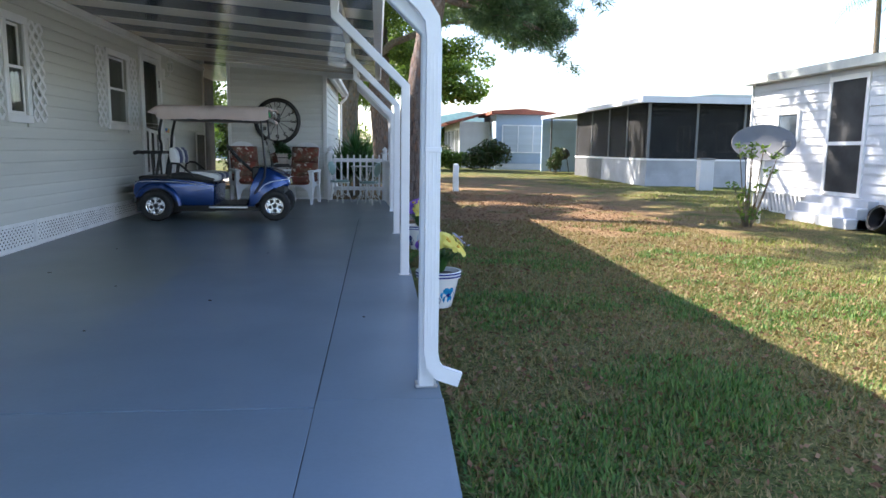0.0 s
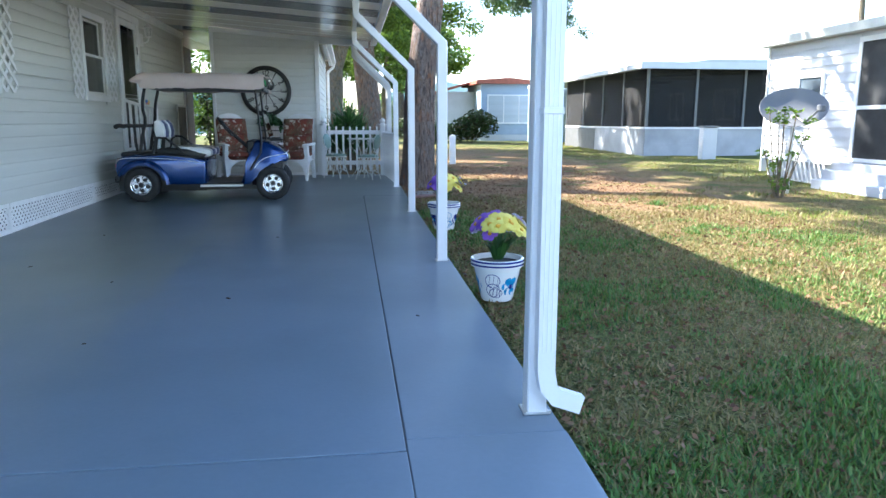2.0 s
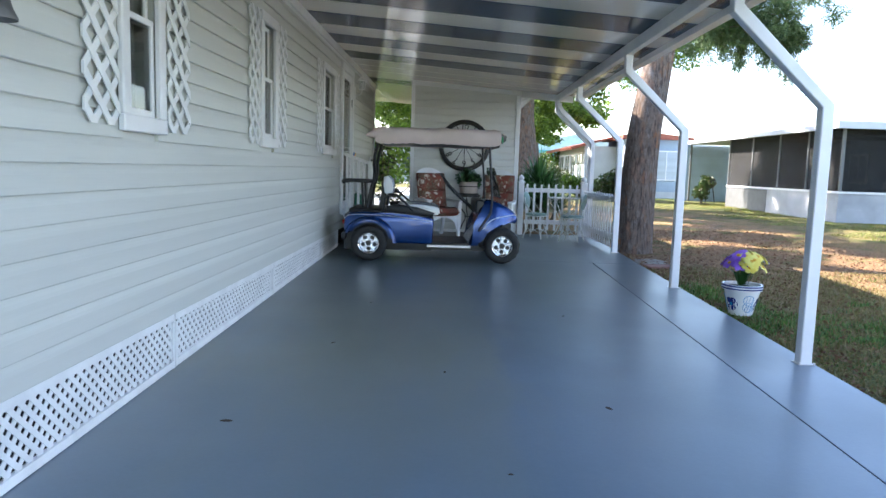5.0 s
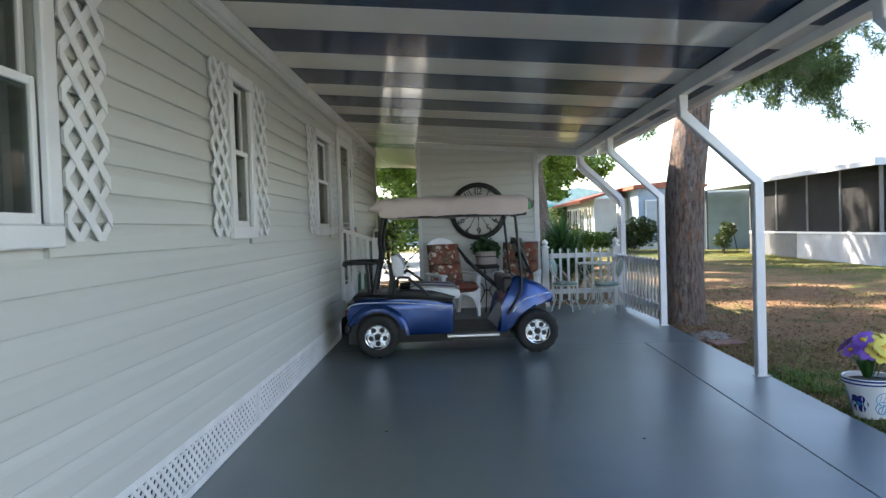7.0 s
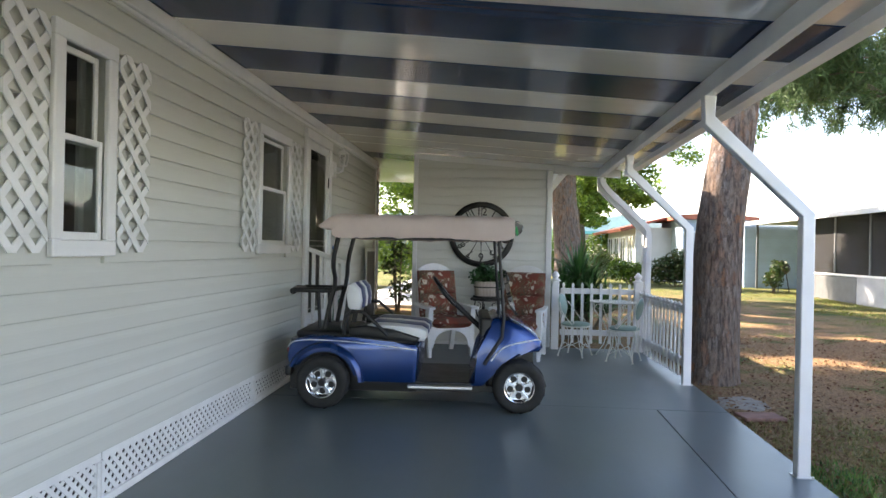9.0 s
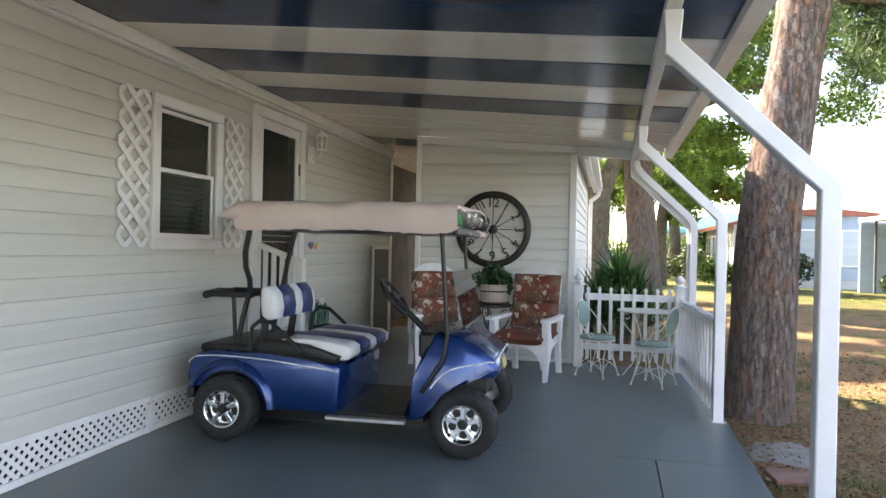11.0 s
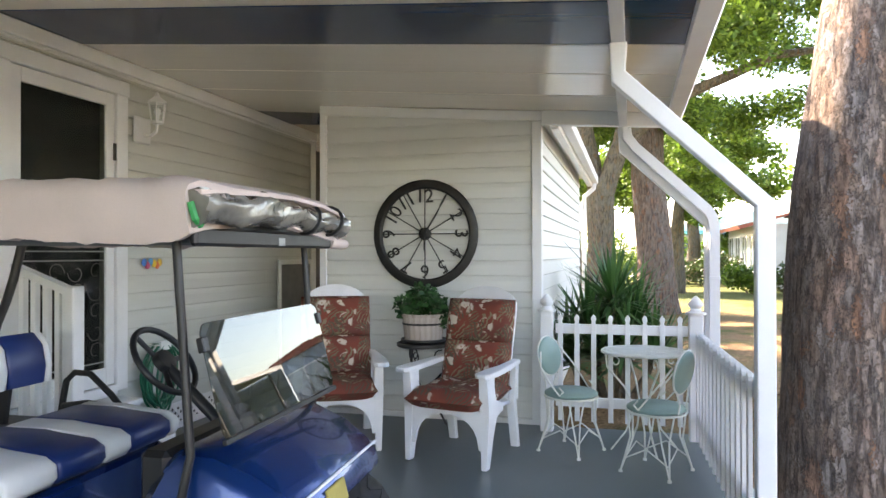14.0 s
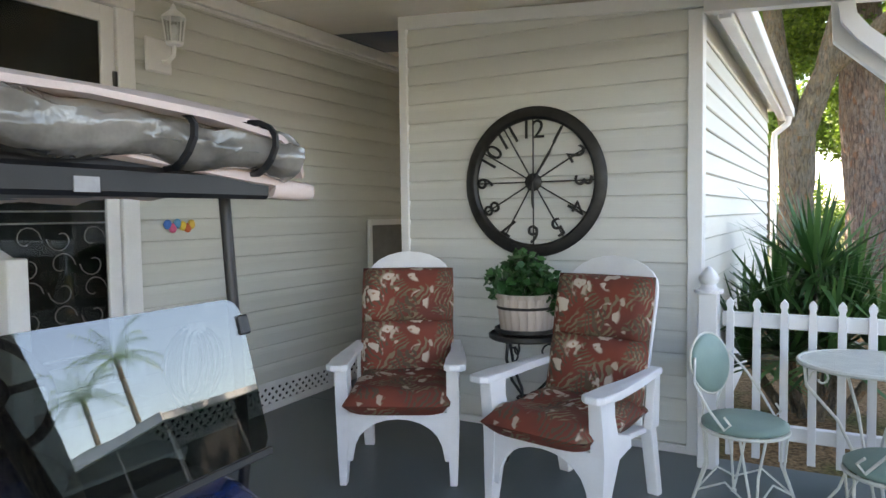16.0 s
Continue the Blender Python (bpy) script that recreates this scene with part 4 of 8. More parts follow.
# windshield: the lower pane with its dark edge
bm = bmesh.new()
wm = pose(1.625, 0.02, 1.03, 0, -14.5, 0)
prism(bm, rounded(0.96, 0.39, 0.05), -0.003, 0.003, "x", m=wm)
wsh = part("windshield", bm, M_TINT, cart)
wsh.visible_shadow = False
bm = bmesh.new()
box(bm, (-0.01, -0.48, -0.205), (0.01, 0.48, -0.185), 0.003, wm)
part("windshield_seal", bm, M_BLKP, cart)
for s in (-1, 1):
    bm = bmesh.new()
    box(bm, (-0.015, s * 0.475 - 0.015, 0.1), (0.012, s * 0.475 + 0.02, 0.15), 0.004, wm)
    part("windshield_clip", bm, M_BLKP, cart)

# roof: dark shell under a gathered canvas cover, clear plastic rolled up at the front
bm = bmesh.new()
box(bm, (0.10, -0.53, 1.485), (1.62, 0.53, 1.55), 0.02, seg=2)
part("roof_shell", bm, M_BLKP, cart, smooth=40)


def bag(bm, x0, x1, nx, ring, seed, rough, ends=0.6):
    """A soft long bundle: a cross-section swept along x, with creases and pinched ends."""
    rows = []
    for i in range(nx + 1):
        f = i / nx
        x = x0 + (x1 - x0) * f
        pinch = 1 - ends * max(0.0, 1 - min(f, 1 - f) / 0.06) ** 2
        row = []
        for j, (y, z) in enumerate(ring):
            d = rough * noise.noise((x * 5 + seed, y * 4, z * 9)) + rough * 0.75 * noise.noise((x * 23 + seed, y * 13, z * 31))
            cz = 1.6
            row.append(bm.verts.new((x + 0.4 * rough * noise.noise((y * 9, z * 9, seed)), y * (1 + d * 0.6), cz + (z - cz) * pinch + d)))
        rows.append(row)
    m = len(ring)
    for a, b in zip(rows, rows[1:]):
        for j in range(m):
            bm.faces.new((a[j], a[(j + 1) % m], b[(j + 1) % m], b[j]))
    bm.faces.new(rows[0][::-1])
    bm.faces.new(rows[-1])


bm = bmesh.new()
ring = [(-0.60, 1.48), (-0.615, 1.52), (-0.625, 1.57), (-0.62, 1.63), (-0.60, 1.665), (-0.54, 1.685), (-0.3, 1.695), (0.0, 1.70), (0.3, 1.695), (0.54, 1.685), (0.60, 1.665), (0.62, 1.63), (0.625, 1.57), (0.615, 1.52), (0.60, 1.48), (0.5, 1.485), (0.0, 1.54), (-0.5, 1.485)]
bag(bm, 0.06, 1.635, 44, ring, 3.1, 0.016, 0.25)
part("canvas_cover", bm, M_CANVAS, cart, "beige canvas cover rolled round the roof", smooth=60)
bm = bmesh.new()
rows = []
for i in range(33):
    f = i / 32
    y = -0.60 + 1.22 * f
    c = Vector((1.645 + 0.02 * math.sin(7 * f), y, 1.578 + 0.022 * math.sin(3.14 * f) + 0.008 * math.sin(23 * f)))
    rows.append(c)
rad = [0.052 + 0.004 * random.random() for i in range(33)]
tube(bm, rows, rad, 28)
for v in bm.verts:
    q = Vector((v.co.x * 34, v.co.y * 5, v.co.z * 34))
    v.co += Vector((1, 0, 0.8)) * (0.015 * noise.noise(q) + 0.010 * noise.noise(q * 2.3))
roll = part("plastic_roll", bm, M_PLASTIC, cart, "rolled clear plastic weather curtain", smooth=60)
bm = bmesh.new()
tube(bm, [(1.64, -0.60, 1.63), (1.665, -0.3, 1.648), (1.67, 0.0, 1.655), (1.665, 0.3, 1.645), (1.655, 0.55, 1.62), (1.65, 0.62, 1.585), (1.64, 0.65, 1.53)], 0.012, flat=(0.075, 0.014))
part("cover_hem", bm, M_CANVAS, cart, smooth=60)
for y in (0.24, 0.50):
    bm = bmesh.new()
    tube(bm, [Vector((1.645 + 0.068 * math.cos(a), y + 0.01 * math.sin(2 * a), 1.592 + 0.064 * math.sin(a))) for a in [6.28319 * i / 14 for i in range(14)]], 0.009, closed=True, n=5)
    part("strap", bm, M_BLKP, roll)
bm = bmesh.new()
box(bm, (1.60, -0.55, 1.468), (1.63, 0.58, 1.53), 0.01)
bar = part("front_bar", bm, M_BLKP, cart)
part("sticker", boxes(((1.6305, 0.02, 1.475), (1.633, 0.075, 1.505))), material("worn_sticker", (0.4, 0.4, 0.4), 0.6, vary=0.15), bar)
bm = bmesh.new()
tube(bm, [(1.61, 0.60, 1.50), (1.64, 0.68, 1.49), (1.645, 0.72, 1.49)], [0.03, 0.026, 0.022], 8)
part("cover_tail", bm, M_CANVAS, cart, smooth=50)
bm = bmesh.new()
tube(bm, [(0.16, -0.54, 1.60), (0.06, -0.58, 1.60), (0.0, -0.60, 1.585), (-0.05, -0.615, 1.575)], [0.08, 0.065, 0.035, 0.01], 8)
part("cover_tail", bm, M_CANVAS, cart, smooth=50)
bm = bmesh.new()
tube(bm, [(1.645, -0.61, 1.60), (1.655, -0.60, 1.55), (1.66, -0.575, 1.53)], 0.012, 6)
part("tie", bm, material("green_tie", (0.02, 0.35, 0.10), 0.4), cart)


def cart_wheel(x, y, side):
    w = new("wheel")
    w.parent = cart
    w.matrix_basis = pose(x, y, 0.226, 90 * side, 0, 0) @ Matrix.Diagonal((1.045, 1.045, 1.0, 1.0))
    bm = bmesh.new()
    lathe(bm, [(0.128, -0.09), (0.15, -0.10), (0.19, -0.10), (0.208, -0.085), (0.2155, -0.05), (0.2155, 0.05), (0.208, 0.085), (0.19, 0.10), (0.15, 0.10), (0.128, 0.085), (0.128, -0.09)], 40)
    tyre = part("tyre", bm, M_RUBBER, w, smooth=40)
    for i in range(32):
        bm = bmesh.new()
        box(bm, (0.2145, -0.008, -0.06), (0.2195, 0.008, 0.06), 0.001)
        a = 360 / 32 * i
        part("tread_block", bm, M_RUBBER, tyre, m=pose(0, 0, 0, 0, 0, a) @ pose(0, 0, 0, 20 if i % 2 else -20, 0, 0))
    bm = bmesh.new()
    lathe(bm, [(0.131, 0.088), (0.126, 0.094), (0.118, 0.09), (0.108, 0.062), (0.105, 0.03), (0, 0.03)], 36)
    rim = part("rim", bm, M_CHROME, w, "chrome five-spoke rim", smooth=35)
    for i in range(5):
        bm = bmesh.new()
        prism(bm, [(-0.013, 0.03), (-0.017, 0.112), (0.017, 0.112), (0.013, 0.03)], 0.045, 0.078, "z", 0.005)
        part("spoke", bm, M_CHROME, rim, m=pose(0, 0, 0, 0, 0, 72 * i))
        bm = bmesh.new()
        prism(bm, arc(0, 0, 0.026, 0, 360, 12)[:-1], 0.031, 0.033, "z")
        part("rim_slot", bm, M_BLKP, rim, m=pose(0, 0, 0, 0, 0, 72 * i + 36) @ pose(0, 0.075, 0))
    bm = bmesh.new()
    lathe(bm, [(0.030, 0.05), (0.030, 0.085), (0.024, 0.093), (0, 0.095)], 18)
    part("hub_cap", bm, M_BLKP, rim, smooth=40)
    return w


for x in (0.0, 1.70):
    cart_wheel(x, -0.535, 1)
    cart_wheel(x, 0.535, -1)

# ---- door, steps, wall lamp ----
M_DOORIN = material("dark_storm_door", (0.03, 0.026, 0.023), 0.4, vary=0.2, scale=3)
M_DGREY = material("dull_wire", (0.22, 0.21, 0.20), 0.5, vary=0.1)
M_WOODIN = material("inner_door", (0.10, 0.075, 0.055), 0.5, vary=0.15, scale=2)
door = thing("door_1", HX, 0, 0, kind="structure", label="white framed storm door with dark glass and a scroll grille", category="door")
dy0, dy1, dz0, dz1 = 11.95, 13.05, 0.68, 2.87
for lo, hi in (((0.003, dy0, dz0), (0.04, dy0 + 0.12, dz1 - 0.1)), ((0.003, dy1 - 0.11, dz0), (0.04, dy1, dz1 - 0.1)), ((0.003, dy0 - 0.01, dz1 - 0.1), (0.045, dy1 + 0.01, dz1)), ((0.003, dy0 + 0.12, dz0 - 0.02), (0.05, dy1 - 0.11, dz0 + 0.05))):
    part("door_frame", boxes((lo, hi), bev=0.006), M_WHITE, door)
a0, a1, b0, b1 = dy0 + 0.125, dy1 - 0.115, dz0 + 0.055, dz1 - 0.105
leaf = part("storm_door", boxes(((-0.01, a0, b0), (0.02, a0 + 0.08, b1)), ((-0.01, a1 - 0.08, b0), (0.02, a1, b1)), ((-0.01, a0 + 0.08, b1 - 0.09), (0.02, a1 - 0.08, b1)), ((-0.01, a0 + 0.08, b0), (0.02, a1 - 0.08, b0 + 0.12)), bev=0.004), M_WHITE, door)
gl = part("pane", boxes(((0.0, a0 + 0.08, b0 + 0.12), (0.004, a1 - 0.08, b1 - 0.09))), M_GLASS, leaf)
gl.visible_shadow = False
gy0, gy1 = a0 + 0.09, a1 - 0.09
bm = bmesh.new()
for zz in (0.90, 1.60, 1.66):
    tube(bm, [(0.016, gy0, zz), (0.016, gy1, zz)], 0.005, 6)
part("grille_bar", bm, M_ALU, leaf)
for k in range(5):
    for q in range(4):
        cy, cz = gy0 + 0.08 + q * (gy1 - gy0 - 0.16) / 3, 0.98 + k * 0.135
        bm = bmesh.new()
        tube(bm, [(0.014, cy + r * math.cos(a), cz + r * math.sin(a)) for a, r in [((0 if (k + q) % 2 else 3.14) + t * 0.5, 0.075 - 0.005 * t) for t in range(11)]], 0.0028, 5)
        part("grille_scroll", bm, M_DGREY, leaf)
part("inner_door", boxes(((-0.16, a0 - 0.1, b0 - 0.05), (-0.12, a1 + 0.1, b1 + 0.05))), M_DOORIN, door)
bm = bmesh.new()
prism(bm, [(12.36, 1.7), (12.64, 1.7), (12.64, 2.1), (12.62, 2.2), (12.57, 2.28), (12.5, 2.32), (12.43, 2.28), (12.38, 2.2), (12.36, 2.1)], -0.118, -0.112, "x")
part("door_light", bm, M_WOODIN, door)
part("hinge", boxes(((0.02, a1 - 0.02, 2.3), (0.03, a1 + 0.01, 2.42)), bev=0.003), M_BLACK, leaf)

steps = thing("door_steps", HX + 0.02, 12.5, floor_z(12.5), label="white wooden steps with a picket handrail at the door", category="steps")
for i, (x, h) in enumerate(((0.0, 0.44), (0.26, 0.22))):
    part("tread", boxes(((x + 0.02, -0.40, h - 0.035), (x + 0.27, 0.40, h)), bev=0.006), M_WHITE, steps)
    part("riser", boxes(((x + 0.235, -0.39, 0.002), (x + 0.255, 0.39, h - 0.036))), M_WHITE, steps)
rail = part("handrail", prism(bmesh.new(), [(0.0, 1.325), (0.40, 1.185), (0.40, 1.235), (0.0, 1.375)], -0.42, -0.36, "y", 0.004), M_WHITE, steps)
part("newel_post", boxes(((0.38, -0.435, 0.0), (0.46, -0.345, 1.24)), bev=0.006), M_WHITE, steps)
for i in range(4):
    x = 0.05 + i * 0.085
    part("baluster", boxes(((x, -0.41, 0.44 if x < 0.25 else 0.22), (x + 0.035, -0.37, 1.33 - 0.35 * x)), bev=0.003), M_WHITE, steps)

lamp = thing("wall_lamp", HX + 0.005, 13.22, 2.56, label="white lantern wall lamp with clear glass on a square plate", category="wall lamp")
part("plate", boxes(((0, -0.09, -0.10), (0.025, 0.09, 0.10)), bev=0.01), M_WHITE, lamp)
bm = bmesh.new()
tube(bm, [(0.02, 0.02, -0.03), (0.07, 0.02, -0.04), (0.12, 0.02, -0.01), (0.13, 0.02, 0.05)], 0.012, 8)
part("arm", bm, M_WHITE, lamp, smooth=60)
bm = bmesh.new()
lathe(bm, [(0, 0.045), (0.045, 0.05), (0.05, 0.065), (0, 0.066)], 12, pose(0.13, 0.02, 0))
lathe(bm, [(0, 0.29), (0.012, 0.27), (0.02, 0.25), (0.065, 0.215), (0.07, 0.20), (0, 0.20)], 12, pose(0.13, 0.02, 0))
for i in range(6):
    a = radians(60 * i)
    tube(bm, [(0.13 + 0.045 * math.cos(a), 0.02 + 0.045 * math.sin(a), 0.06), (0.13 + 0.064 * math.cos(a), 0.02 + 0.064 * math.sin(a), 0.205)], 0.005, 5)
part("cage", bm, M_WHITE, lamp)
bm = bmesh.new()
lathe(bm, [(0.04, 0.066), (0.058, 0.2)], 12, pose(0.13, 0.02, 0))
part("lantern_glass", bm, M_CLEAR, lamp)
bm = bmesh.new()
lathe(bm, [(0, 0.07), (0.014, 0.075), (0.014, 0.10), (0.026, 0.13), (0.02, 0.16), (0, 0.168)], 12, pose(0.13, 0.02, 0))
part("bulb", bm, M_VINW, lamp, smooth=60)

M_HOSE = material("green_hose", (0.01, 0.16, 0.085), 0.35, vary=0.15, scale=30, bump=0.05)
hose = thing("garden_hose", HX + 0.02, 13.34, 0.72, label="coiled green garden hose hanging on the house wall", category="garden hose")
part("hanger", boxes(((-0.01, -0.06, 0.20), (0.12, 0.06, 0.24)), ((0.10, -0.06, 0.24), (0.12, 0.06, 0.27))), M_WHITE, hose)
for k in range(9):
    bm = bmesh.new()
    ry, rz_ = 0.10 + 0.034 * (k % 4), 0.21 + 0.02 * (k % 3)
    tube(bm, [(0.02 + 0.012 * k + 0.006 * math.sin(3 * a), ry * math.cos(a), 0.23 - rz_ + 0.01 + rz_ * math.sin(a)) for a in [6.28319 * i / 26 for i in range(26)]], 0.009, 6, closed=True)
    part("coil", bm, M_HOSE, hose, smooth=60)

toy = thing("wall_charm", HX + 0.012, 13.33, 1.57, label="small colourful row of painted figures hanging on the siding", category="ornament")
for k, (c, y, z) in enumerate((((0.05, 0.2, 0.6), -0.085, 0.01), ((0.75, 0.12, 0.25), -0.05, -0.012), ((0.1, 0.35, 0.6), -0.015, 0.014), ((0.85, 0.6, 0.08), 0.025, 0.0), ((0.75, 0.15, 0.06), 0.06, -0.012), ((0.85, 0.55, 0.1), 0.09, 0.008))):
    bm = bmesh.new()
    lathe(bm, [(0, 0.0), (0.026, 0.002), (0.03, 0.01), (0.018, 0.016), (0, 0.017)], 10, pose(0, y, z, 0, 90, 0))
    part("bead", bm, material("charm_paint", c, 0.4), toy)

M_SCREENP = material("grey_screen", (0.22, 0.22, 0.21), 0.8, vary=0.08)
bell = thing("porch_bell", HX + 0.02, 4.17, 1.86, label="small dull metal bell hanging on a wall bracket", category="bell")
bm = bmesh.new()
tube(bm, [(0, 0, 0.14), (0.05, 0, 0.15), (0.09, 0, 0.13), (0.09, 0, 0.10)], 0.008, 6)
part("bracket", bm, M_BLACK, bell)
bm = bmesh.new()
lathe(bm, [(0, 0.105), (0.02, 0.10), (0.04, 0.07), (0.05, 0.02), (0.068, -0.02), (0.066, -0.026), (0.045, 0.02), (0, 0.06)], 18, pose(0.09, 0, 0))
part("bell_cup", bm, material("dull_pewter", (0.16, 0.16, 0.155), 0.5, metal=0.6, vary=0.1), bell, smooth=50)
# screen panel at the end of the house and dark shelf behind it
pn = thing("screen_panel", HX + 0.03, 15.25, floor_z(15.5), label="white framed screen panel leaning on the siding", category="screen panel")
for lo, hi in (((0, 0, 0), (0.025, 0.05, 1.32)), ((0, 0.72, 0), (0.025, 0.77, 1.32)), ((0, 0.05, 1.27), (0.025, 0.72, 1.32)), ((0, 0.05, 0), (0.025, 0.72, 0.06))):
    part("panel_frame", boxes((lo, hi), bev=0.004), M_WHITE, pn)
part("panel_mesh", boxes(((0.01, 0.05, 0.06), (0.014, 0.72, 1.27))), M_SCREENP, pn)

# ---- wall clock ----
clock = thing("wall_clock", -2.01, 14.478, 1.81, label="large round dark iron skeleton wall clock", category="clock")
cm = pose(0, 0, 0, 90, 0, 0)
bm = bmesh.new()
lathe(bm, [(0.382, 0.0), (0.46, 0.0), (0.462, 0.012), (0.44, 0.03), (0.40, 0.03), (0.384, 0.016), (0.382, 0.0)], 72, cm)
part("rim", bm, M_BLACK, clock, smooth=40)
bm = bmesh.new()
lathe(bm, [(0, 0.0), (0.052, 0.0), (0.055, 0.012), (0.03, 0.03), (0, 0.032)], 20, cm)
part("hub", bm, M_BLACK, clock, smooth=40)
for i in range(12):
    a = radians(30 * i)
    bm = bmesh.new()
    tube(bm, [(0.04 * math.sin(a), -0.012, 0.04 * math.cos(a)), (0.385 * math.sin(a), -0.012, 0.385 * math.cos(a))], 0.005, 6)
    part("spoke", bm, M_BLACK, clock)
for i in range(1, 13):
    cu = bpy.data.curves.new("numeral", "FONT")
    cu.body, cu.size, cu.extrude, cu.align_x, cu.align_y = str(i), 0.16, 0.004, "CENTER", "CENTER"
    tmp = bpy.data.objects.new("numeral", cu)
    me = bpy.data.meshes.new_from_object(tmp)
    bpy.data.objects.remove(tmp)
    a = radians(30 * i)
    part("numeral", me, M_BLACK, clock, m=Matrix.Translation((0.315 * math.sin(a), -0.02, 0.315 * math.cos(a))) @ pose(0, 0, 0, 90, 30 * i, 0))
for a, r in ((32, 0.25), (180, 0.16)):
    a = radians(a)
    bm = bmesh.new()
    tube(bm, [(-0.04 * math.sin(a), -0.028, -0.04 * math.cos(a)), (r * 0.8 * math.sin(a), -0.028, r * 0.8 * math.cos(a)), (r * math.sin(a), -0.028, r * math.cos(a))], [0.006, 0.009, 0.002], 6)
    part("clock_hand", bm, M_BLACK, clock)

# ---- seating and plants under the roof ----
def floral():
    """Rust-red outdoor fabric printed with cream blossoms and olive leaves."""
    mat = material("floral_fabric", (0.21, 0.045, 0.026), 0.85, vary=0.12, scale=4, fine=300, bump=0.25, depth=0.002, tint=(0.13, 0.04, 0.03))
    n, l = mat.node_tree.nodes, mat.node_tree.links
    p = n["Principled BSDF"]
    co = n.new("ShaderNodeTexCoord")
    base = p.inputs["Base Color"].links[0].from_socket
    warp = n.new("ShaderNodeTexNoise")
    warp.inputs["Scale"].default_value = 9
    l.new(co.outputs["Object"], warp.inputs[0])
    mixv = n.new("ShaderNodeMix")
    mixv.data_type = "VECTOR"
    mixv.inputs[0].default_value = 0.16
    l.new(co.outputs["Object"], mixv.inputs[4])
    l.new(warp.outputs["Color"], mixv.inputs[5])

    def span(src, a, b):
        r = n.new("ShaderNodeMapRange")
        r.inputs[1].default_value, r.inputs[2].default_value = a, b
        l.new(src, r.inputs[0])
        return r.outputs[0]

    def both(x, y):
        m = n.new("ShaderNodeMath")
        m.operation = "MULTIPLY"
        l.new(x, m.inputs[0])
        l.new(y, m.inputs[1])
        return m.outputs[0]

    def over(fac, colour, under):
        mx = n.new("ShaderNodeMix")
        mx.data_type = "RGBA"
        mx.inputs[7].default_value = (*colour, 1)
        l.new(fac, mx.inputs[0])
        l.new(under, mx.inputs[6])
        return mx.outputs[2]

    def cells(scale, shift, source=None):
        mp = n.new("ShaderNodeMapping")
        mp.inputs["Location"].default_value = (shift, shift * 0.7, shift * 1.3)
        l.new(source or co.outputs["Object"], mp.inputs[0])
        v = n.new("ShaderNodeTexVoronoi")
        v.inputs["Scale"].default_value = scale
        l.new(mp.outputs[0], v.inputs[0])
        return v.outputs["Distance"]
    # palm fronds: fine curved ribs that fill broad patches, in two directions
    for shift, turn, colour in ((0.3, 0.7, (0.15, 0.12, 0.07)), (1.7, 2.2, (0.21, 0.165, 0.10)), (2.9, 4.0, (0.10, 0.07, 0.045))):
        mp = n.new("ShaderNodeMapping")
        mp.inputs["Rotation"].default_value = (turn * 0.5, turn, turn * 1.7)
        l.new(co.outputs["Object"], mp.inputs[0])
        wv = n.new("ShaderNodeTexWave")
        wv.inputs["Scale"].default_value, wv.inputs["Distortion"].default_value, wv.inputs["Detail"].default_value, wv.inputs["Detail Scale"].default_value = 15, 9.0, 1.5, 0.9
        l.new(mp.outputs[0], wv.inputs[0])
        base = over(both(span(wv.outputs["Fac"], 0.55, 0.75), span(cells(6.5, shift, mixv.outputs[1]), 0.46, 0.38)), colour, base)
    # blossoms in loose clusters, each a few pale petals round a darker eye
    cluster = span(cells(5.6, 4.4), 0.44, 0.38)
    petals = cells(17.0, 0.9, mixv.outputs[1])
    base = over(both(cluster, span(petals, 0.50, 0.42)), (0.56, 0.48, 0.40), base)
    base = over(both(cluster, span(petals, 0.16, 0.10)), (0.30, 0.16, 0.10), base)
    base = over(span(cells(9.0, 7.7, mixv.outputs[1]), 0.20, 0.15), (0.46, 0.38, 0.30), base)
    l.new(base, p.inputs["Base Color"])
    return mat


M_FLORAL = floral()
M_RESIN = material("white_resin", (0.78, 0.79, 0.80), 0.4, vary=0.04, scale=5, fine=150, bump=0.06, depth=0.001)


def soft(w, d, h, seed, puff=0.018, nx=14, ny=14):
    """A stuffed pad: w wide, d long, h thick, puffed up and quilted."""
    bm = bmesh.new()
    top, bot = [], []
    for j in range(ny + 1):
        rt, rb = [], []
        for i in range(nx + 1):
            u, v = i / nx * 2 - 1, j / ny * 2 - 1
            edge = (1 - abs(u) ** 6) * (1 - abs(v) ** 6)
            k = edge ** 0.5
            wob = puff * noise.noise((u * 1.7 + seed, v * 1.7, seed))
            x, y = u * w / 2 * (1 - 0.015 * v * v), v * d / 2 * (1 - 0.015 * u * u)
            rt.append(bm.verts.new((x, y, h * 0.5 * k + wob * k)))
            rb.append(bm.verts.new((x, y, -h * 0.5 * k + 0.001)))
        top.append(rt)
        bot.append(rb)
    for j in range(ny):
        for i in range(nx):
            bm.faces.new((top[j][i], top[j][i + 1], top[j + 1][i + 1], top[j + 1][i]))
            bm.faces.new((bot[j][i], bot[j + 1][i], bot[j + 1][i + 1], bot[j][i + 1]))
    bmesh.ops.remove_doubles(bm, verts=bm.verts, dist=0.0015)
    return bm


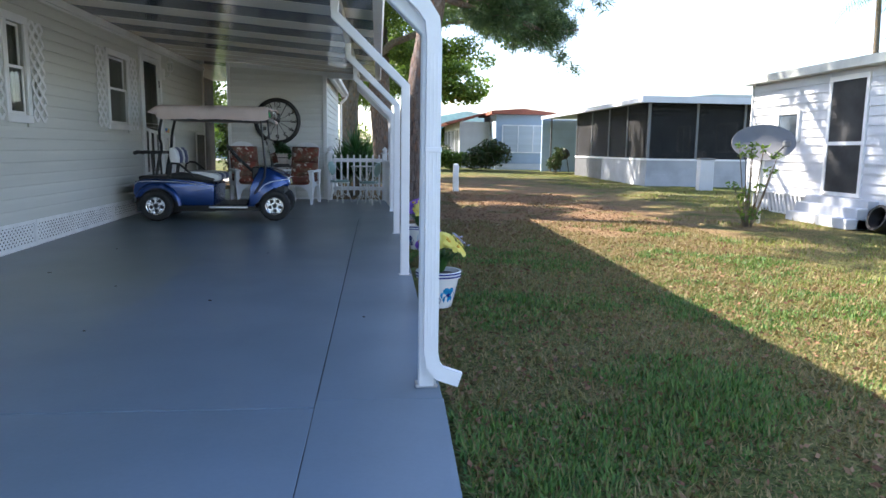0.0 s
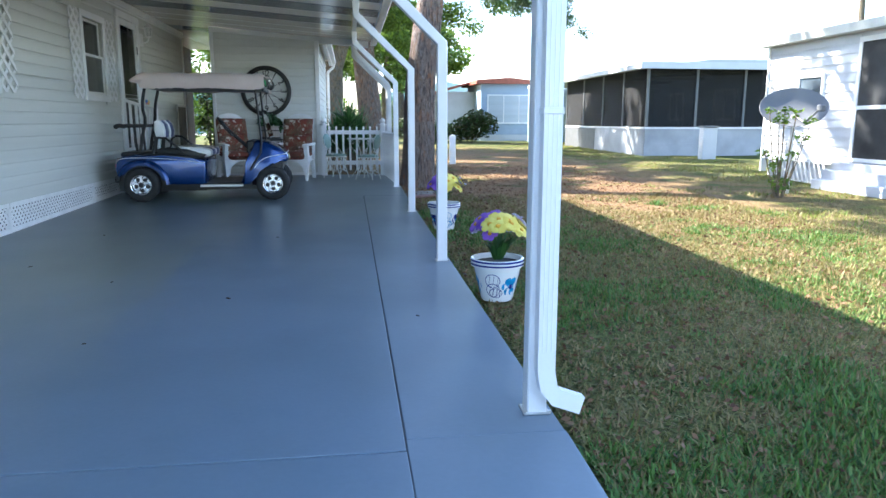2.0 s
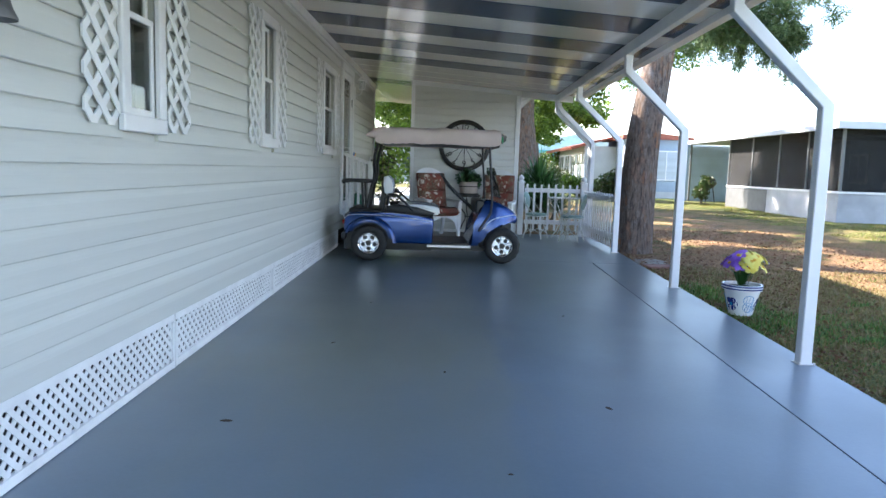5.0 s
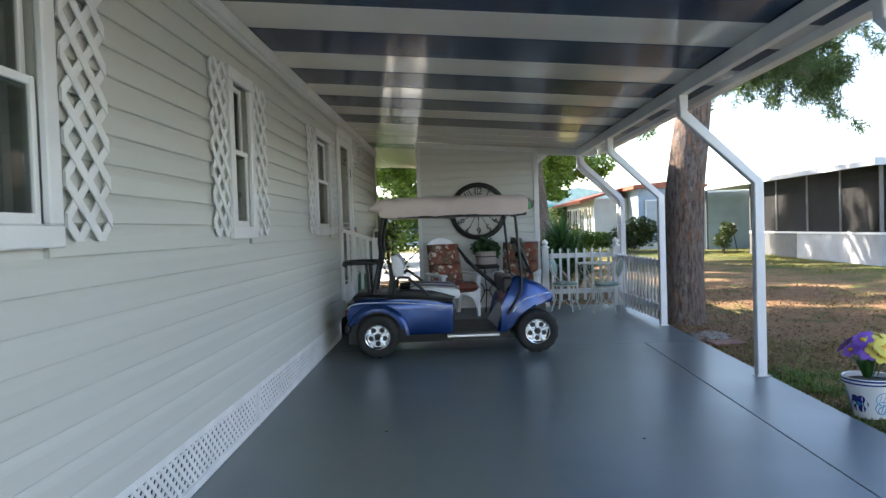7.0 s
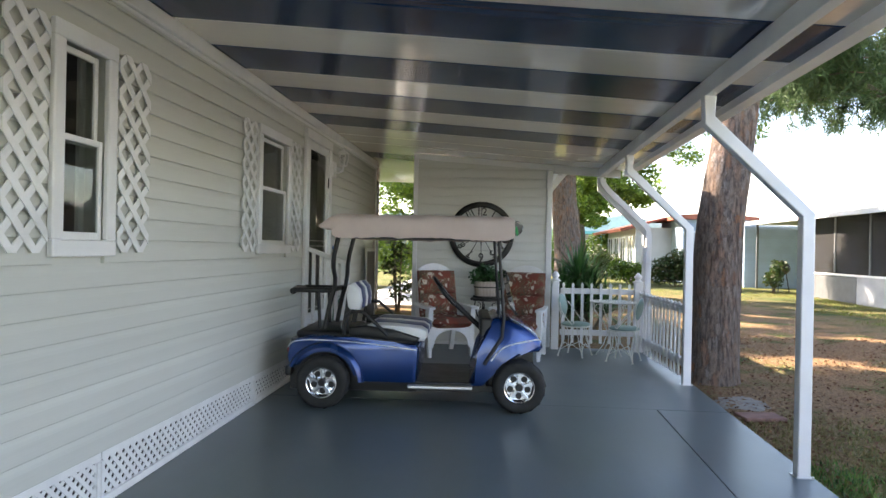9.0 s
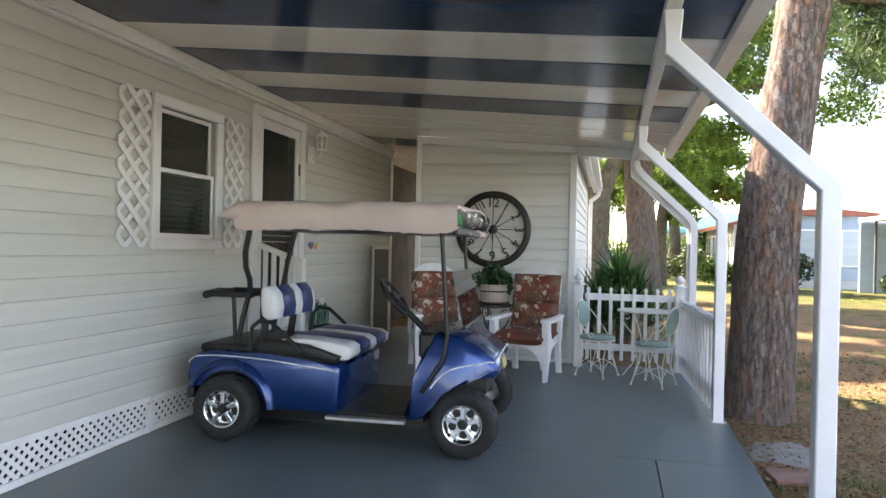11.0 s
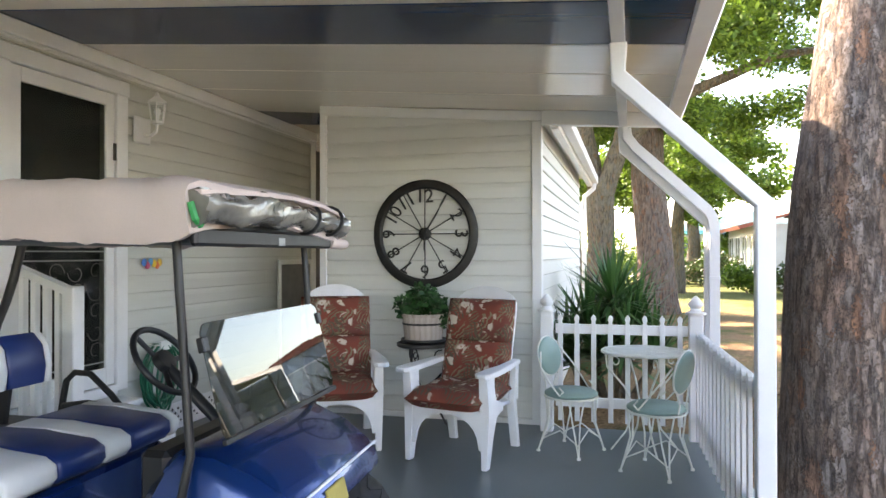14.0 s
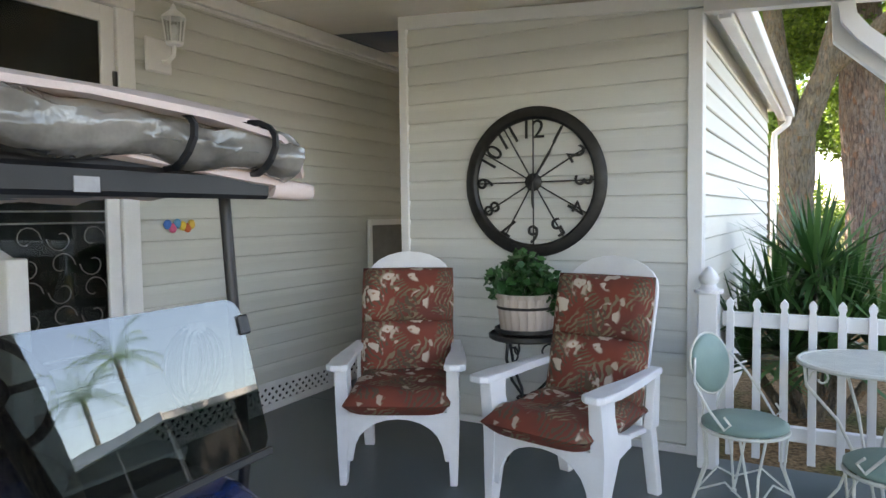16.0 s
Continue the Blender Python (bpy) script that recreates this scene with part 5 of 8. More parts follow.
def patio_chair(x, y, rz, seed):
    ch = thing("patio_chair", x, y, floor_z(y), rz, label="white resin high-back patio chair on the carport floor", category="chair", group="patio chairs by the clock")
    bm = bmesh.new()
    prism(bm, [(-0.27, 0.36), (0.22, 0.335), (0.22, 0.36), (-0.25, 0.395), (-0.28, 0.385)], -0.26, 0.26, "x", 0.006)
    part("seat", bm, M_RESIN, ch)
    # tall back with a rounded top, leaning
    bm = bmesh.new()
    outline = [(-0.24, 0.0), (0.24, 0.0), (0.25, 0.61)] + [(0.25 * math.cos(radians(a)) * 1.0, 0.66 + 0.155 * math.sin(radians(a))) for a in range(0, 181, 15)] + [(-0.25, 0.61)]
    prism(bm, outline, -0.012, 0.012, "y", 0.005, m=pose(0, 0.21, 0.37, -14, 0, 0))
    part("backrest", bm, M_RESIN, ch)
    # front apron arched between the legs
    bm = bmesh.new()
    arch = [(0.236 * math.cos(radians(a)), 0.13 + 0.215 * math.sin(radians(a)) ** 0.8) for a in range(0, 181, 15)]
    prism(bm, [(0.275, 0.12), (0.285, 0.375), (-0.285, 0.375), (-0.275, 0.12), (-0.24, 0.12)] + arch[::-1] + [(0.24, 0.12)], -0.297, -0.272, "y", 0.004)
    part("apron", bm, M_RESIN, ch)
    for s in (-1, 1):
        bm = bmesh.new()
        prism(bm, [(-0.315, 0.0), (-0.255, 0.0), (-0.225, 0.20), (-0.17, 0.33), (-0.05, 0.345), (-0.05, 0.40), (-0.185, 0.43), (-0.215, 0.52), (-0.20, 0.605), (-0.33, 0.605), (-0.315, 0.48), (-0.30, 0.36), (-0.305, 0.2)], s * 0.285 - 0.034, s * 0.285 + 0.030, "x", 0.008)
        for v in bm.verts:
            if v.co.z < 0.36:
                v.co.x = s * 0.283 + (v.co.x - s * 0.283) * (0.62 + 0.38 * v.co.z / 0.36)
        part("front_leg", bm, M_RESIN, ch)
        bm = bmesh.new()
        prism(bm, [(0.215, 0.39), (0.275, 0.39), (0.355, 0.0), (0.31, 0.0)], s * 0.25 - 0.03, s * 0.25 + 0.03, "x", 0.006)
        part("rear_leg", bm, M_RESIN, ch)
        bm = bmesh.new()
        outline = [(s * 0.242, -0.36), (s * 0.27, -0.385), (s * 0.325, -0.385), (s * 0.352, -0.36), (s * 0.352, -0.22), (s * 0.335, 0.0), (s * 0.31, 0.28), (s * 0.25, 0.28), (s * 0.262, 0.0), (s * 0.245, -0.22)]
        prism(bm, outline, 0.603, 0.638, "z", 0.010)
        for v in bm.verts:
            v.co.z += 0.03 * max(0.0, v.co.y + 0.05)
        part("armrest", bm, M_RESIN, ch)
        bm = bmesh.new()
        prism(bm, [(0.20, 0.36), (0.28, 0.36), (0.295, 0.61), (0.235, 0.61)], s * 0.275 - 0.025, s * 0.275 + 0.02, "x", 0.006)
        part("arm_support", bm, M_RESIN, ch)
    cu = thing("chair_cushion", x, y, floor_z(y), rz, label="rust-red floral high-back cushion on a white chair", category="cushion", group="floral chair cushions")
    part("seat_pad", soft(0.55, 0.62, 0.15, seed, 0.035), M_FLORAL, cu, m=pose(0, -0.085, 0.438, 1, 0, 0), smooth=60)
    part("back_pad", soft(0.54, 0.34, 0.13, seed + 3, 0.03), M_FLORAL, cu, m=pose(0, 0.195, 0.615, 76, 0, 0), smooth=60)
    part("head_pad", soft(0.54, 0.33, 0.13, seed + 5, 0.03), M_FLORAL, cu, m=pose(0, 0.267, 0.912, 76, 0, 0), smooth=60)
    return ch


patio_chair(-2.46, 13.66, 26, 1.0)
patio_chair(-1.46, 13.60, -12, 4.0)

M_BASKET = material("bleached_basket", (0.50, 0.43, 0.38), 0.8, vary=0.1, scale=8, fine=60, tint=(0.34, 0.27, 0.23), stretch=(3, 3, 0.4))
stand = thing("plant_stand", -1.92, 14.12, floor_z(14.12), 0, label="black wrought-iron plant stand against the shed", category="plant stand")
bm = bmesh.new()
lathe(bm, [(0.0, 0.665), (0.20, 0.665), (0.215, 0.675), (0.215, 0.695), (0.205, 0.70), (0.20, 0.685), (0, 0.685)], 28)
part("top", bm, M_BLACK, stand, smooth=40)
for i in range(3):
    bm = bmesh.new()
    tube(bm, [(0.19, 0, 0.665), (0.205, 0, 0.58), (0.15, 0, 0.45), (0.06, 0, 0.36), (0.05, 0, 0.28), (0.12, 0, 0.16), (0.17, 0, 0.06), (0.21, 0, 0.008), (0.24, 0, 0.02), (0.235, 0, 0.05)], 0.009, 7)
    leg = part("leg", bm, M_BLACK, stand, smooth=60, m=pose(0, 0, 0, 0, 0, 120 * i - 100))
    bm = bmesh.new()
    tube(bm, [(0.13 + r * math.cos(a), 0, 0.58 + r * math.sin(a)) for a, r in [(1.2 + 0.55 * k, 0.055 - 0.004 * k) for k in range(12)]], 0.006, 6)
    part("scroll", bm, M_BLACK, leg)
bm = bmesh.new()
tube(bm, [(0.055 * math.cos(a), 0.055 * math.sin(a), 0.32) for a in [6.28319 * i / 16 for i in range(16)]], 0.007, 6, closed=True)
part("ring", bm, M_BLACK, stand)

basket = thing("basket_planter", -1.92, 14.12, floor_z(14.12) + 0.7, 0, label="whitewashed slatted basket planter on the iron stand", category="planter")
bm = bmesh.new()
lathe(bm, [(0, 0.0), (0.165, 0.0), (0.18, 0.012), (0.18, 0.03), (0.165, 0.03), (0.16, 0.015), (0, 0.015)], 26)
part("saucer", bm, M_BLACK, basket, smooth=40)
for i in range(22):
    a = 360 / 22 * i
    bm = bmesh.new()
    prism(bm, [(-0.0205, 0.015), (0.0205, 0.015), (0.0235, 0.225), (-0.0235, 0.225)], 0.0, 0.008, "y", 0.002)
    for v in bm.verts:
        v.co.y += 0.138 + 0.025 * v.co.z / 0.225
    part("stave", bm, M_BASKET, basket, m=pose(0, 0, 0, 0, 0, a))
bm = bmesh.new()
lathe(bm, [(0.163, 0.14), (0.168, 0.142), (0.169, 0.155), (0.164, 0.157)], 26)
part("band", bm, M_BLACK, basket)
bm = bmesh.new()
lathe(bm, [(0.165, 0.20), (0.175, 0.202), (0.176, 0.225), (0.166, 0.227)], 26)
part("rim", bm, M_BASKET, basket)
part("soil", lathe(bmesh.new(), [(0, 0.2), (0.155, 0.2)], 20), M_DARK, basket)


def leaf_cloud(rng, centres, radii, count, size, shape=0.5, flat=0.6):
    """Many small folded leaves scattered in round clumps: arrays of points and quads."""
    centres, radii = np.asarray(centres, float), np.asarray(radii, float)
    pick = rng.choice(len(centres), count, p=(radii[:, 0] ** 2) / (radii[:, 0] ** 2).sum())
    d = rng.normal(size=(count, 3))
    d /= np.linalg.norm(d, axis=1)[:, None]
    r = rng.random(count) ** 0.42
    pos = centres[pick] + d * r[:, None] * radii[pick]
    ax = rng.normal(size=(count, 3)) * (1, 1, flat)
    ax /= np.linalg.norm(ax, axis=1)[:, None]
    up = rng.normal(size=(count, 3))
    sd = np.cross(ax, up)
    sd /= np.linalg.norm(sd, axis=1)[:, None] + 1e-9
    s = size * (0.6 + 0.8 * rng.random(count))[:, None]
    v = np.stack([pos - ax * s, pos + sd * s * shape, pos + ax * s, pos - sd * s * shape], 1).reshape(-1, 3)
    f = np.arange(count * 4).reshape(-1, 4)
    return v, f


RNG = np.random.default_rng(7)
M_IVY = leafy("ivy_leaf", [(0.012, 0.05, 0.015), (0.03, 0.11, 0.03), (0.05, 0.15, 0.05)], 0.4, 0.15)
ivy = thing("potted_ivy", -1.92, 14.12, floor_z(14.12) + 0.9, 0, label="bushy dark green ivy growing in the basket planter", category="plant")
v, f = leaf_cloud(RNG, [(0, 0, 0.14), (0.1, -0.05, 0.1), (-0.12, -0.04, 0.08), (0.16, -0.02, 0.0), (-0.02, 0.05, 0.2)], [(0.14, 0.14, 0.12), (0.12, 0.12, 0.1), (0.11, 0.1, 0.12), (0.07, 0.07, 0.1), (0.1, 0.1, 0.08)], 520, 0.03, 0.7)
soup("leaves", v, f, M_IVY, ivy)
bm = bmesh.new()
for i in range(9):
    a = 0.7 * i
    tube(bm, [(0, 0, 0), (0.05 * math.cos(a), 0.05 * math.sin(a), 0.1), (0.13 * math.cos(a), 0.1 * math.sin(a), 0.16)], 0.003, 4)
part("stem", bm, M_IVY, ivy)

# ---- bistro set ----
M_CREAM = material("cream_wire", (0.72, 0.72, 0.66), 0.45, vary=0.06, scale=10)
M_SAGE = material("sage_vinyl", (0.22, 0.33, 0.29), 0.45, vary=0.07, scale=4, fine=150, bump=0.1, depth=0.001)


def bistro_chair(x, y, rz):
    """A wire bistro chair: round padded seat and back, paired wire legs, scrolled arms. It faces -y."""
    ch = thing("bistro_chair", x, y, floor_z(y), rz, label="cream wire bistro chair with sage round seat and back", category="chair", group="bistro set")
    bm = bmesh.new()
    lathe(bm, [(0, 0.395), (0.17, 0.395), (0.187, 0.405), (0.187, 0.42), (0.16, 0.437), (0, 0.442)], 30)
    part("seat", bm, M_SAGE, ch, smooth=60)
    bm = bmesh.new()
    tube(bm, [(0.185 * math.cos(a), 0.185 * math.sin(a), 0.39) for a in [6.28319 * i / 28 for i in range(28)]], 0.008, 6, closed=True)
    part("seat_ring", bm, M_CREAM, ch)
    bm = bmesh.new()
    lathe(bm, [(0, -0.012), (0.125, -0.012), (0.138, -0.004), (0.138, 0.006), (0.12, 0.018), (0, 0.022)], 30, pose(0, 0.185, 0.66, 80, 0, 0))
    part("backrest", bm, M_SAGE, ch, smooth=60)
    bm = bmesh.new()
    bp = pose(0, 0.185, 0.66, 80, 0, 0)
    tube(bm, [bp @ Vector((0.142 * math.cos(a), 0.142 * math.sin(a), 0)) for a in [6.28319 * i / 26 for i in range(26)]], 0.006, 6, closed=True)
    part("back_ring", bm, M_CREAM, ch)
    for s in (-1, 1):
        bm = bmesh.new()
        tube(bm, [(s * 0.06, 0.175, 0.40), (s * 0.05, 0.18, 0.46), (s * 0.09, 0.175, 0.55)], 0.006, 6)
        part("back_wire", bm, M_CREAM, ch)
        bm = bmesh.new()
        tube(bm, [(s * 0.13, 0.17, 0.70), (s * 0.20, 0.12, 0.60), (s * 0.205, 0.04, 0.50), (s * 0.19, -0.03, 0.42), (s * 0.19, -0.06, 0.45), (s * 0.195, -0.03, 0.48)], 0.006, 6)
        part("arm_scroll", bm, M_CREAM, ch)
    for i in range(4):
        a = radians(45 + 90 * i)
        c, s = math.cos(a), math.sin(a)
        for k in (-0.3, 0.3):
            bm = bmesh.new()
            tube(bm, [(0.18 * math.cos(a + k), 0.18 * math.sin(a + k), 0.39), (0.165 * math.cos(a + k * 0.5), 0.165 * math.sin(a + k * 0.5), 0.22), (0.235 * c, 0.235 * s, 0.012)], 0.006, 6)
            part("leg_wire", bm, M_CREAM, ch)
        bm = bmesh.new()
        lathe(bm, [(0, 0), (0.014, 0.002), (0.014, 0.016), (0, 0.02)], 8, pose(0.235 * c, 0.235 * s, 0))
        part("foot", bm, M_CREAM, ch)
        b = radians(45 + 90 * (i + 1))
        bm = bmesh.new()
        tube(bm, [(0.21 * c, 0.21 * s, 0.09), (0.10 * (c + math.cos(b)), 0.10 * (s + math.sin(b)), 0.17), (0.21 * math.cos(b), 0.21 * math.sin(b), 0.09)], 0.005, 5)
        part("brace_wire", bm, M_CREAM, ch)
    return ch


bistro_chair(-0.74, 13.84, 62)
bistro_chair(-0.17, 13.52, -118)
table = thing("bistro_table", -0.24, 13.99, floor_z(13.99), 0, label="round cream wire mesh bistro table", category="table", group="bistro set")
bm = bmesh.new()
tube(bm, [(0.29 * math.cos(a), 0.29 * math.sin(a), 0.70) for a in [6.28319 * i / 36 for i in range(36)]], 0.011, 6, closed=True)
part("rim", bm, M_CREAM, table)
bm = bmesh.new()
for i in range(-17, 18):
    c = i * 0.0165
    h = math.sqrt(max(0.0, 0.285 ** 2 - c * c))
    box(bm, (c - 0.0028, -h, 0.701), (c + 0.0028, h, 0.704))
    box(bm, (-h, c - 0.0028, 0.704), (h, c + 0.0028, 0.707))
part("mesh_top", bm, M_CREAM, table)
for i in range(4):
    a = 90 * i + 20
    bm = bmesh.new()
    tube(bm, [(0.28, 0, 0.70), (0.27, 0, 0.60), (0.14, 0, 0.45), (0.07, 0, 0.30), (0.13, 0, 0.14), (0.24, 0, 0.01)], 0.007, 6)
    lg = part("leg_wire", bm, M_CREAM, table, m=pose(0, 0, 0, 0, 0, a))
    bm = bmesh.new()
    tube(bm, [(0.21 + r * math.cos(t), 0, 0.63 + r * math.sin(t)) for t, r in [(0.6 * k, 0.05 - 0.004 * k) for k in range(11)]], 0.005, 5)
    part("scroll", bm, M_CREAM, lg)
bm = bmesh.new()
tube(bm, [(0.075 * math.cos(a), 0.075 * math.sin(a), 0.30) for a in [6.28319 * i / 16 for i in range(16)]], 0.006, 6, closed=True)
part("ring", bm, M_CREAM, table)

# ---- picket fence ----
M_VINYL = material("white_vinyl_fence", (0.80, 0.80, 0.80), 0.35, vary=0.03, scale=4, fine=100, bump=0.05, depth=0.001)


def picket(name, parent, x, y, h, z, rz=0.0, w=0.038):
    bm = bmesh.new()
    t = w / 2
    prism(bm, [(-t, 0), (t, 0), (t, h - 0.075), (t * 0.55, h - 0.065), (t * 0.55, h - 0.055), (t * 1.05, h - 0.04), (t * 0.9, h - 0.02), (0, h), (-t * 0.9, h - 0.02), (-t * 1.05, h - 0.04), (-t * 0.55, h - 0.055), (-t * 0.55, h - 0.065), (-t, h - 0.075)], -0.011, 0.011, "y", 0.003)
    return part(name, bm, M_VINYL, parent, m=pose(x, y, z, 0, 0, rz))


def gate_post(x, y, parent):
    gp = part("post", boxes(((-0.05, -0.05, 0.0), (0.05, 0.05, 0.94)), bev=0.006), M_VINYL, parent, m=pose(x, y, 0))
    bm = bmesh.new()
    lathe(bm, [(0, 0.94), (0.075, 0.94), (0.075, 0.955), (0.045, 0.965), (0.035, 0.985), (0.052, 1.005), (0.055, 1.02), (0.035, 1.05), (0.012, 1.075), (0, 1.08)], 16)
    part("finial", bm, M_VINYL, gp, smooth=50)


fz = floor_z(14.35)
fence = thing("picket_fence", -0.4, 14.35, fz, 0, label="low white vinyl picket fence at the back of the carport", category="fence", group="picket fence panels")
for zz in (0.20, 0.77):
    part("rail", boxes(((-0.50, -0.02, zz), (0.49, 0.02, zz + 0.075)), bev=0.004), M_VINYL, fence)
for i in range(8):
    picket("picket", fence, -0.46 + 0.127 * i, -0.033, 0.83, 0.095)
gate_post(0.54, -0.04, fence)
gate_post(-0.57, 0.0, fence)
ang = math.degrees(math.atan2(12.26 - 14.22, 0.25 - 0.17))
side = thing("picket_fence", 0.17, 14.22, floor_z(13.3), ang, label="low white vinyl picket panel between two posts", category="fence", group="picket fence panels")
for zz in (0.16, 0.73):
    part("rail", boxes(((0.0, -0.02, zz), (1.93, 0.02, zz + 0.09)), bev=0.004), M_VINYL, side)
for i in range(13):
    picket("picket", side, 0.07 + 0.149 * i, -0.034, 0.80, 0.05, 0.0, 0.034)

# ---- flower pots ----
M_GLAZE = material("white_glaze", (0.78, 0.79, 0.80), 0.18, vary=0.03, scale=6, fine=40, bump=0.03, coat=0.4)
M_COBALT = material("cobalt_glaze", (0.02, 0.035, 0.22), 0.2, vary=0.15, scale=20, bump=0.0, coat=0.4)
M_SKY = material("turquoise_glaze", (0.02, 0.30, 0.62), 0.2, vary=0.2, scale=18, bump=0.0, coat=0.4)
M_PURPLE = leafy("purple_petal", [(0.20, 0.07, 0.50), (0.32, 0.14, 0.66), (0.42, 0.26, 0.72)], 0.6, 0.25)
M_YELLOW = leafy("yellow_petal", [(0.75, 0.55, 0.05), (0.82, 0.72, 0.16), (0.84, 0.80, 0.40)], 0.6, 0.25)
M_LILAC = leafy("lilac_petal", [(0.45, 0.42, 0.75), (0.62, 0.60, 0.82), (0.75, 0.75, 0.85)], 0.6, 0.25)
M_STEM = leafy("flower_leaf", [(0.02, 0.07, 0.015), (0.04, 0.13, 0.025), (0.07, 0.17, 0.04)], 0.5, 0.2)


def on_pot(u, v, r0, r1, h0, h1, lift):
    """A place on the cone of the pot: u in radians round it, v in metres up it."""
    f = (v - h0) / (h1 - h0)
    r = r0 + (r1 - r0) * f + lift
    return (r * math.sin(u), -r * math.cos(u), v)


def decal(outline, parent, mat, name, lift=0.0015):
    bm = bmesh.new()
    vs = [bm.verts.new(on_pot(u, v, 0.113, 0.172, 0.01, 0.25, lift)) for u, v in outline]
    bm.faces.new(vs)
    part(name, bm, mat, parent)


def flower(parent, p, tilt, az, mat, core, size):
    fl = new("flower")
    fl.parent = parent
    fl.matrix_basis = pose(p[0], p[1], p[2], 0, 0, az) @ pose(0, 0, 0, tilt, 0, 0)
    n = 6
    vs, fs = [], []
    for k in range(n):
        a = 6.28319 * k / n
        c, s = math.cos(a), math.sin(a)
        for r, w, z in ((0.12, 0.10, 0.0), (0.55, 0.42, 0.10), (0.92, 0.34, 0.06), (1.05, 0.0, -0.04)):
            for sg in ((-1, 1) if w else (0,)):
                vs.append(((r * c - sg * w * s) * size, (r * s + sg * w * c) * size, (z + 0.04 * (sg or 0) * (k % 2)) * size))
        b = k * 7
        fs += [(b, b + 2, b + 3, b + 1), (b + 2, b + 4, b + 5, b + 3), (b + 4, b + 6, b + 6, b + 5)]
    bm = bmesh.new()
    bv = [bm.verts.new(q) for q in vs]
    for q in fs:
        bm.faces.new([bv[i] for i in dict.fromkeys(q)])
    part("petals", bm, mat, fl, smooth=70)
    bm = bmesh.new()
    lathe(bm, [(0.22 * size, -0.05 * size), (0.26 * size, 0.14 * size), (0.12 * size, 0.2 * size), (0, 0.18 * size)], 8)
    part("flower_centre", bm, core, fl)


M_CORE = material("flower_core", (0.75, 0.40, 0.03), 0.7, vary=0.1)


def flower_pot(x, y, rz, dark):
    z = ground_z(y) + 0.012
    pot = thing("flower_pot", x, y, z, rz, label="white glazed pot with hand-painted blue flowers beside the slab", category="flower pot", group="painted flower pots")
    bm = bmesh.new()
    lathe(bm, [(0, 0.0), (0.112, 0.0), (0.115, 0.01), (0.172, 0.25), (0.190, 0.252), (0.194, 0.30), (0.188, 0.308), (0.172, 0.305), (0.168, 0.27), (0, 0.265)], 40)
    part("pot_body", bm, M_GLAZE, pot, smooth=40)
    for zz, r in ((0.262, 0.1915), (0.288, 0.1938)):
        bm = bmesh.new()
        lathe(bm, [(r, zz), (r + 0.0018, zz + 0.002), (r + 0.0018, zz + 0.012), (r, zz + 0.014)], 40)
        part("painted_band", bm, M_COBALT, pot)
    for u0 in (0.35, 2.4, 4.5):
        main = M_COBALT if dark else M_SKY
        for k in range(6):
            a = 6.28319 * k / 6
            cu, cv = u0 + 0.30 * math.cos(a), 0.115 + 0.042 * math.sin(a)
            decal([(cu + 0.21 * math.cos(t) , cv + 0.030 * math.sin(t)) for t in [6.28319 * i / 10 for i in range(10)]], pot, main, "painted_petal", 0.0012 + 0.0004 * (k % 3))
        decal([(u0 + 0.12 * math.cos(t), 0.115 + 0.018 * math.sin(t)) for t in [6.28319 * i / 10 for i in range(10)]], pot, M_SKY if dark else M_COBALT, "painted_eye", 0.004)
        for sg, v0 in ((1, 0.16), (-1, 0.07), (1, 0.09)):
            u1 = u0 - 0.95 + (0.15 if sg < 0 else 0)
            leaf = [(u1 + 0.36 * math.cos(t) , v0 + 0.05 * math.sin(t) * (1 if sg > 0 else 0.7)) for t in [6.28319 * i / 12 for i in range(13)]]
            bm = bmesh.new()
            tube(bm, [on_pot(u, vv, 0.113, 0.172, 0.01, 0.25, 0.001) for u, vv in leaf], 0.0028, 5)
            for q in (-0.2, 0.0, 0.2):
                tube(bm, [on_pot(u1 + q, v0 - 0.035, 0.113, 0.172, 0.01, 0.25, 0.001), on_pot(u1 + q + 0.08, v0 + 0.035, 0.113, 0.172, 0.01, 0.25, 0.001)], 0.0018, 4)
            part("painted_leaf", bm, M_COBALT if not dark else M_SKY, pot)
    part("soil", lathe(bmesh.new(), [(0, 0.272), (0.168, 0.272)], 20), M_DARK, pot)
    rnd = random.Random(int(100 * y))
    bunch = thing("silk_flowers", x, y, z + 0.27, rz, label="bunch of purple, yellow and lilac silk flowers in a painted pot", category="flowers", group="silk flower bunches")
    for i in range(26):
        a = rnd.uniform(0, 6.28)
        r = rnd.uniform(0.06, 0.15)
        bm = bmesh.new()
        h = rnd.uniform(0.12, 0.20)
        w = 0.013
        c, s = math.cos(a), math.sin(a)
        pts = [(0.3 * r * c, 0.3 * r * s, 0), (0.7 * r * c, 0.7 * r * s, h * 0.7), (1.35 * r * c, 1.35 * r * s, h)]
        va = [bm.verts.new((p[0] - s * w * k, p[1] + c * w * k, p[2])) for p, k in zip(pts, (0.6, 1.2, 0.1))]
        vb = [bm.verts.new((p[0] + s * w * k, p[1] - c * w * k, p[2])) for p, k in zip(pts, (0.6, 1.2, 0.1))]
        for q in range(2):
            bm.faces.new((va[q], va[q + 1], vb[q + 1], vb[q]))
        part("leaf", bm, M_STEM, bunch)
    spots = []
